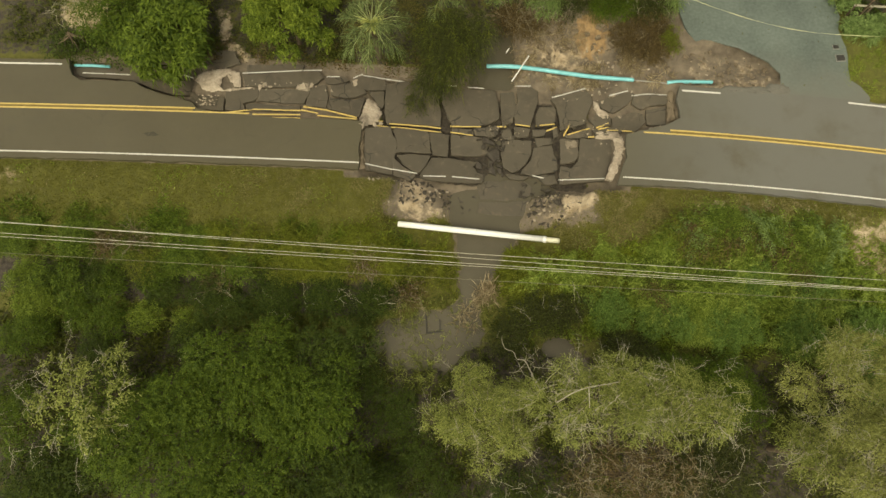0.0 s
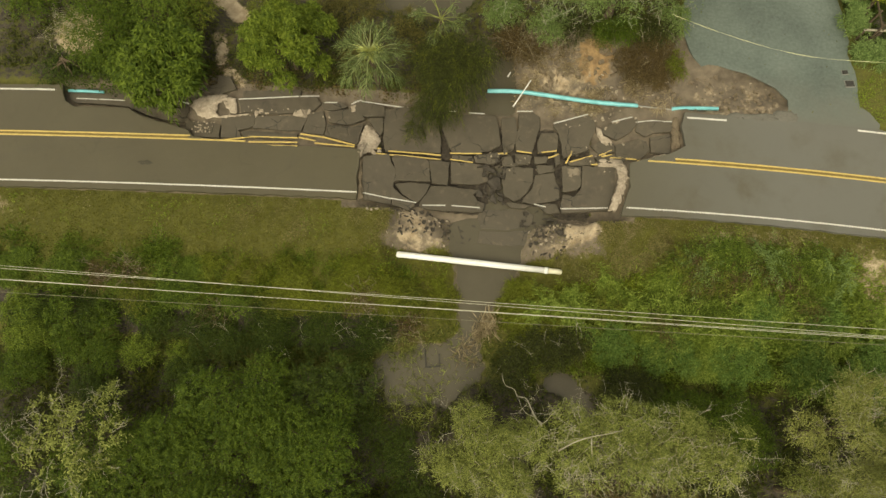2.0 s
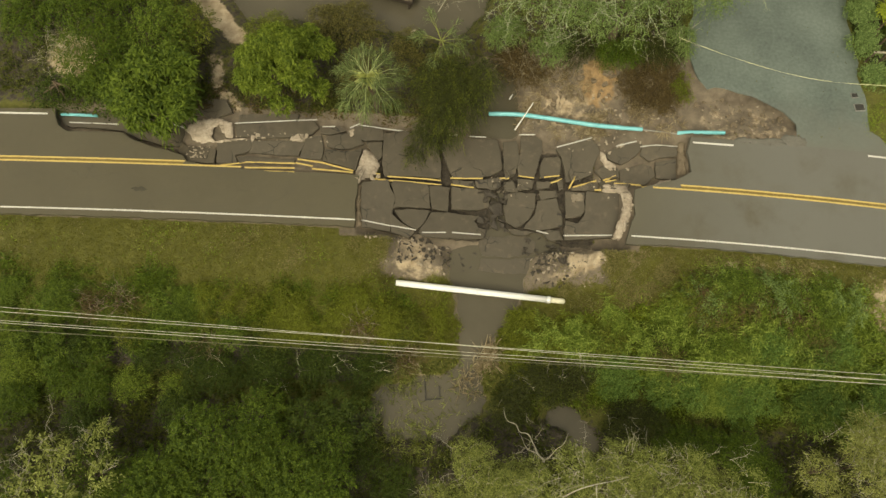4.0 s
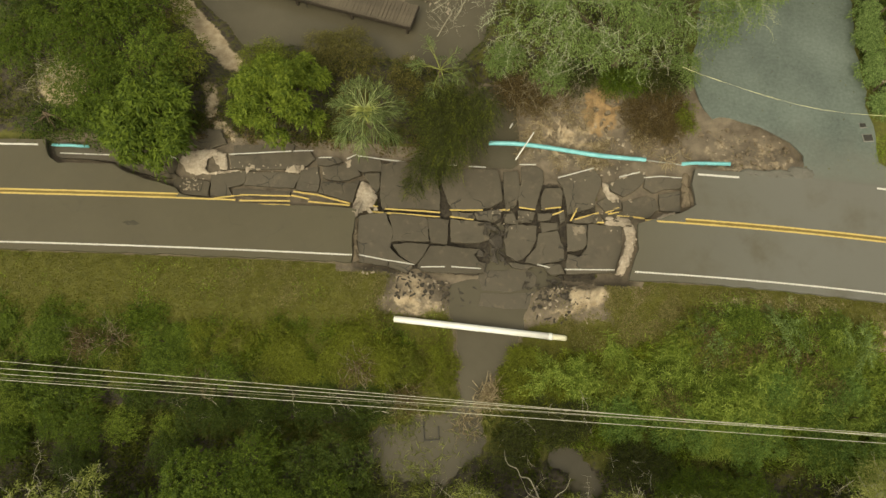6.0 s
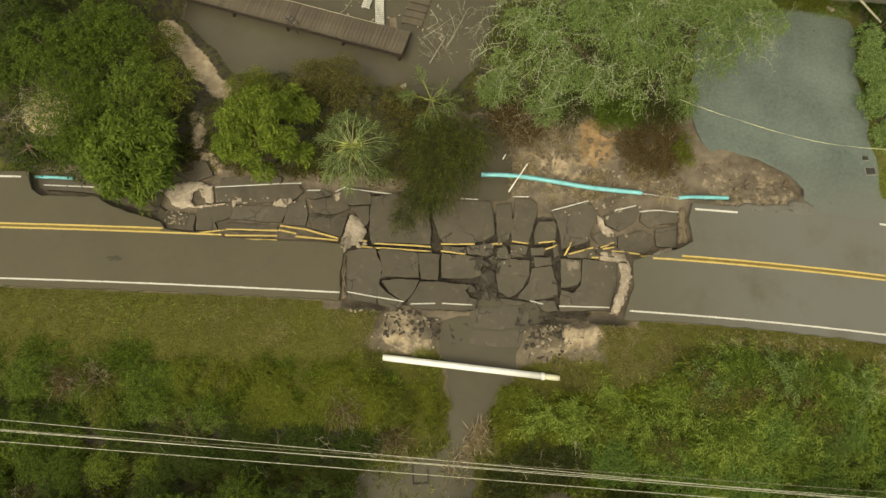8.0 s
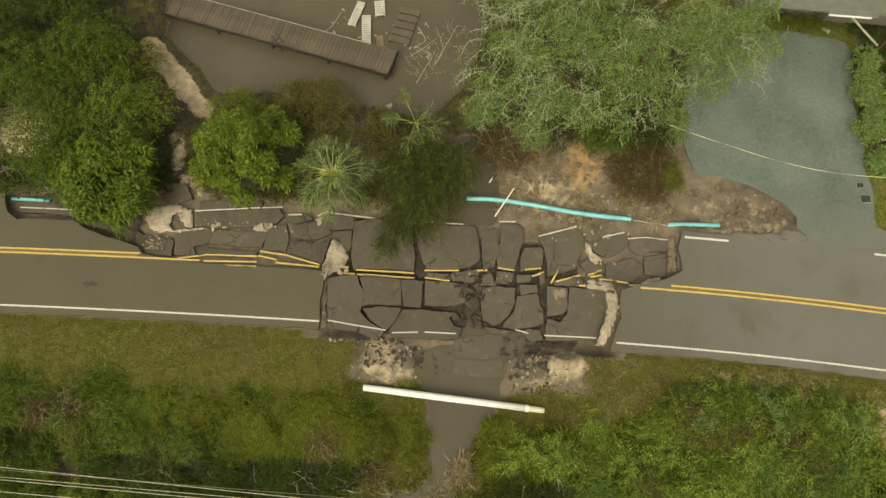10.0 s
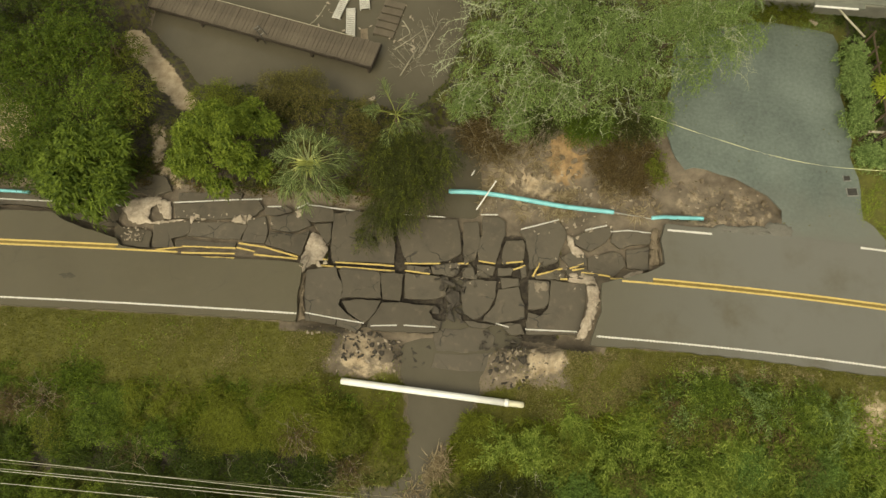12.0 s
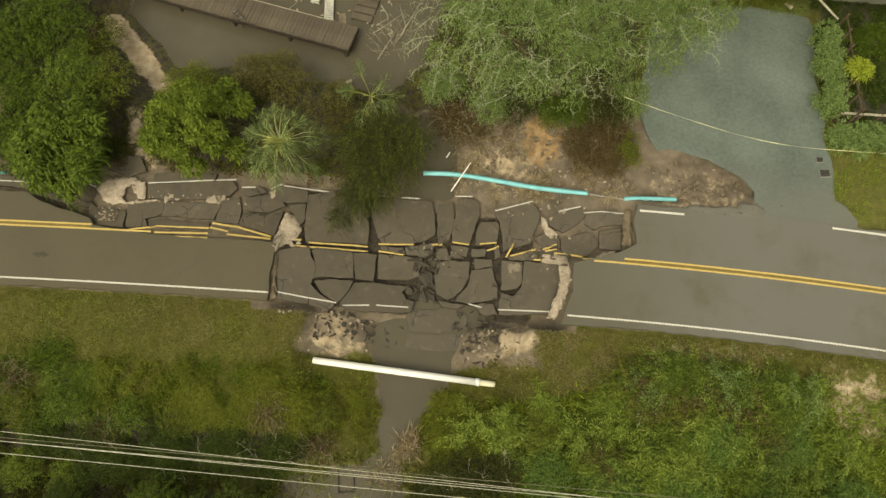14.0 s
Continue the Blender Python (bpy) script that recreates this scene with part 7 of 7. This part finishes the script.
def free(x, y):
    """Where the ground is neither road, drive, bare sand nor mud."""
    v = y - centre(x)
    w = np.where((v < -3.95) | (v > 3.7), 1.0, 0.0)
    w = w * (1 - smooth(0.25, 0.6, sand_amount(x, y))) * (1 - smooth(0.5, 0.95, mud_amount(x, y)) * (y > -7.5))
    return w * smooth(0.9, 1.3, spit_off(x, y))


def weed_line(x):
    """Where the mown verge ends and the rank growth of the bank begins."""
    return np.interp(x, [-33, -20, -8, 1, 2, 5, 8, 9.5, 11, 13, 24], [-7.4, -7.8, -7.8, -8.2, -8.8, -8.5, -8.3, -7.5, -6.6, -5.8, -6.0])


verge = lambda x, y: free(x, y) * smooth(-9.8, -7.5, y)
cover("verge_grass", 110000, -33, 29, -9.5, -3.9, grass_olive, "short olive-brown grass on the road verge", 0.16, 0.22, 0.9, 1, verge, even=True)
cover("dead_grass", 9000, -19, -6, -7.4, -4.1, grass_tan, "brown flattened grass on the road verge", 0.18, 0.18, 1.2, 29, lambda x, y: verge(x, y) * smooth(-19, -9, x) * smooth(-7.4, -5.5, y) * smooth(-0.9, 0.3, wobble(x, y, 0.5, 2.0)))
cover("dead_grass", 44000, 4.5, 25, -9.0, -4.2, grass_tan, "brown flattened grass on the road verge", 0.2, 0.18, 1.2, 25, lambda x, y: verge(x, y) * smooth(27, 11, x) * smooth(-0.9, 0.2, wobble(x, y, 0.5, 1.0)))
cover("verge_weeds", 9000, -33, 29, -9.5, -4.3, grass_green, "green weeds scattered through the verge grass", 0.24, 0.16, 0.8, 24, lambda x, y: verge(x, y) * smooth(-0.2, 0.6, wobble(x, y, 0.45, 5.0)))
cover("verge_grass", 24000, 22.5, 40, 3.2, 8.0, grass_green, "short green lawn beside the drive", 0.14, 0.2, 0.8, 2, lambda x, y: free(x, y) * smooth(23.0, 23.6, x))
cover("weeds", 32000, -33, -1, -12.5, -5.8, grass_yellow, "rank yellow-green weeds on the bank below the verge", 0.42, 0.09, 0.7, 3,
      lambda x, y: free(x, y) * (1 - ditch(x, y)) * smooth(-11.6, -10.6, y) * smooth(0.6, -0.8, y - weed_line(x) + 0.8 * wobble(x, y, 0.5)) * smooth(-19, -11, x + 2.5 * wobble(x, y, 0.35)))
cover("weeds", 44000, -33, -4, -12.5, -6.0, leaf_mid, "small green weeds on the bank below the verge", 0.36, 0.13, 0.8, 4,
      lambda x, y: free(x, y) * (1 - ditch(x, y)) * smooth(-11.6, -10.4, y) * smooth(0.8, -0.6, y - weed_line(x) + 0.9 * wobble(x, y, 0.45, 3.0)) * smooth(-0.9, 0.9, wobble(x, y, 0.55, 2.0) + 0.25 * smooth(-10, -24, x)))
tall_grass("tall_grass", 15000, -17, -2.4, -11.0, -7.4, grass_yellow, "long yellow-green grass arching down the bank", 0.6, 0.015, 31,
           lambda x, y: free(x, y) * smooth(-0.1, 0.5, wobble(x, y, 0.7, 1.0) + 0.35 * smooth(3.5, 1.5, np.abs(x + 10))) * smooth(-11.2, -10.2, y + 0.4 * wobble(x, y, 1.1)) * smooth(-7.6, -9.4, y + 0.8 * wobble(x, y, 0.9, 2.0)))
tall_grass("tall_grass", 9000, -32, -16, -10.4, -8.2, leaf_mid, "long green grass arching down the bank", 0.55, 0.015, 32,
           lambda x, y: free(x, y) * smooth(0.0, 0.5, wobble(x, y, 0.6, 4.0)))
tall_grass("tall_grass", 10000, 1.6, 7.0, -12.2, -8.0, grass_yellow, "long yellow-green grass hanging over the washed-out channel", 0.65, 0.015, 33,
           lambda x, y: free(x, y) * smooth(6.5, 3.5, x) * smooth(-0.4, 0.3, wobble(x, y, 0.7, 2.0)))
tall_grass("tall_grass", 14000, 7.0, 27.0, -13.2, -6.6, leaf_fern, "long green grass among bank weeds", 0.6, 0.018, 34,
           lambda x, y: free(x, y) * smooth(0.1, 0.6, wobble(x, y, 0.5, 6.0)))
cover("weeds", 80000, 1, 29, -14, -5.0, grass_green, "lush green weeds on the bank below the verge", 0.5, 0.11, 0.6, 5,
      lambda x, y: free(x, y) * smooth(-14.2, -12.5, y) * smooth(0.5, -0.9, y - weed_line(x) + 0.5 * wobble(x, y, 0.9)) * smooth(1.5, 3.0, x))
cover("weeds", 26000, 1, 12, -11.5, -6.0, grass_yellow, "pale green weeds beside the washed-out channel", 0.5, 0.10, 0.6, 6,
      lambda x, y: free(x, y) * smooth(-11.5, -10, y) * smooth(0.4, -0.9, y - weed_line(x) + 0.5 * wobble(x, y, 0.9)) * smooth(11, 7, x))
cover("undergrowth", 100000, -33, 29, -26, -10.5, weed_dark, "dark tangled undergrowth on wet ground", 0.5, 0.14, 0.9, 7,
      lambda x, y: smooth(-10.2, -12.5, y) * (0.5 + 0.5 * (wobble(x, y, 0.6, 2.0) > -0.2)) * (1 - 0.9 * ditch(x, y)))
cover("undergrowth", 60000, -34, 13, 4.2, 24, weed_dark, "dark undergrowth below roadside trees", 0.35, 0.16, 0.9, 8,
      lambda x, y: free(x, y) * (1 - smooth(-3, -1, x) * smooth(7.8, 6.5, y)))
cover("moss", 9000, 13.5, 24, 16.0, 19.0, leaf_olive, "thin mossy grass between a drive and a house", 0.14, 0.2, 0.9, 26, lambda x, y: smooth(17.0, 17.8, y + 0.4 * wobble(x, y, 1.0)))
cover("undergrowth", 42000, 23.6, 32, 8.0, 20, leaf_dark, "dark garden ground cover behind a fence", 0.3, 0.2, 0.9, 9, lambda x, y: free(x, y) * smooth(23, 24, x))
cover("pond_grass", 2600, -7.0, 1.0, -17, -11.5, leaf_thin, "thin green grass standing in flood water", 0.7, 0.05, 0.6, 13,
      lambda x, y: 0.15 + 0.85 * smooth(-0.1, 0.5, wobble(x, y, 0.8, 1.5)) * smooth(-1.0, -4.5, x), wet=True)
cover("reeds", 1500, -1.6, 1.9, -13.2, -10.0, reed_dry, "dry bleached reeds flattened in the channel", 0.9, 0.06, 1.1, 10, lambda x, y: smooth(0.9, 0.3, np.abs(x + 0.1 - 0.55 * (y + 11.6)) / (0.7 + 0.3 * wobble(x, y, 2.0))) * smooth(1.7, 1.0, np.abs(y + 11.6)), wet=True)
cover("flood_wrack", 5200, 1.6, 12.2, 3.9, 8.4, reed_dry, "flattened straw and roots left by the flood in the scour hole", 0.6, 0.07, 2.6, 21,
      lambda x, y: smooth(-0.15, 0.5, wobble(x, y, 0.9, 2.0)) * smooth(3.7, 4.2, y) * smooth(8.4, 7.2, y))
cover("dry_grass", 9000, 6.0, 29, -7.6, -4.2, reed_dry, "bleached dry grass on the road verge", 0.26, 0.12, 1.6, 22,
      lambda x, y: free(x, y) * smooth(0.15, 0.7, wobble(x, y, 0.8, 4.0)) * smooth(-7.6, -6.0, y))
cover("dry_grass", 2200, -33, -7.5, -7.6, -4.2, reed_dry, "bleached dry grass on the road verge", 0.22, 0.11, 1.6, 23,
      lambda x, y: free(x, y) * smooth(0.3, 0.8, wobble(x, y, 0.8, 1.0)) * smooth(-7.6, -6.0, y))
cover("leaf_litter", 9000, -24, -3.2, 3.5, 5.6, leaf_brown, "brown leaf litter and roots along the road's edge", 0.2, 0.35, 1.6, 27,
      lambda x, y: smooth(3.55, 3.9, y - centre(x)) * (1 - smooth(0.3, 0.6, sand_amount(x, y))))
cover("roadside_weeds", 5000, -24, -3.2, 3.6, 5.6, weed_dark, "dark weeds along the road's broken edge", 0.3, 0.16, 1.2, 28,
      lambda x, y: smooth(3.7, 4.1, y - centre(x)) * smooth(-0.3, 0.4, wobble(x, y, 0.8, 2.0)) * (1 - smooth(0.3, 0.6, sand_amount(x, y))))
cover("drive_litter", 520, 13.4, 23.2, 3.6, 16.6, leaf_umber, "dark leaves and twigs scattered over a wet drive", 0.2, 0.3, 2.2, 35, lambda x, y: 0.5 + 0 * x)
cover("far_scrub", 40000, -90, 90, -80, -26, weed_dark, "dark wetland scrub away from the road", 1.3, 0.5, 0.8, 11, lambda x, y: 1.0 + 0 * x)
cover("far_scrub", 50000, -90, 90, 24, 90, weed_dark, "dark woodland scrub away from the road", 1.3, 0.5, 0.8, 12, lambda x, y: 1.0 + 0 * x)
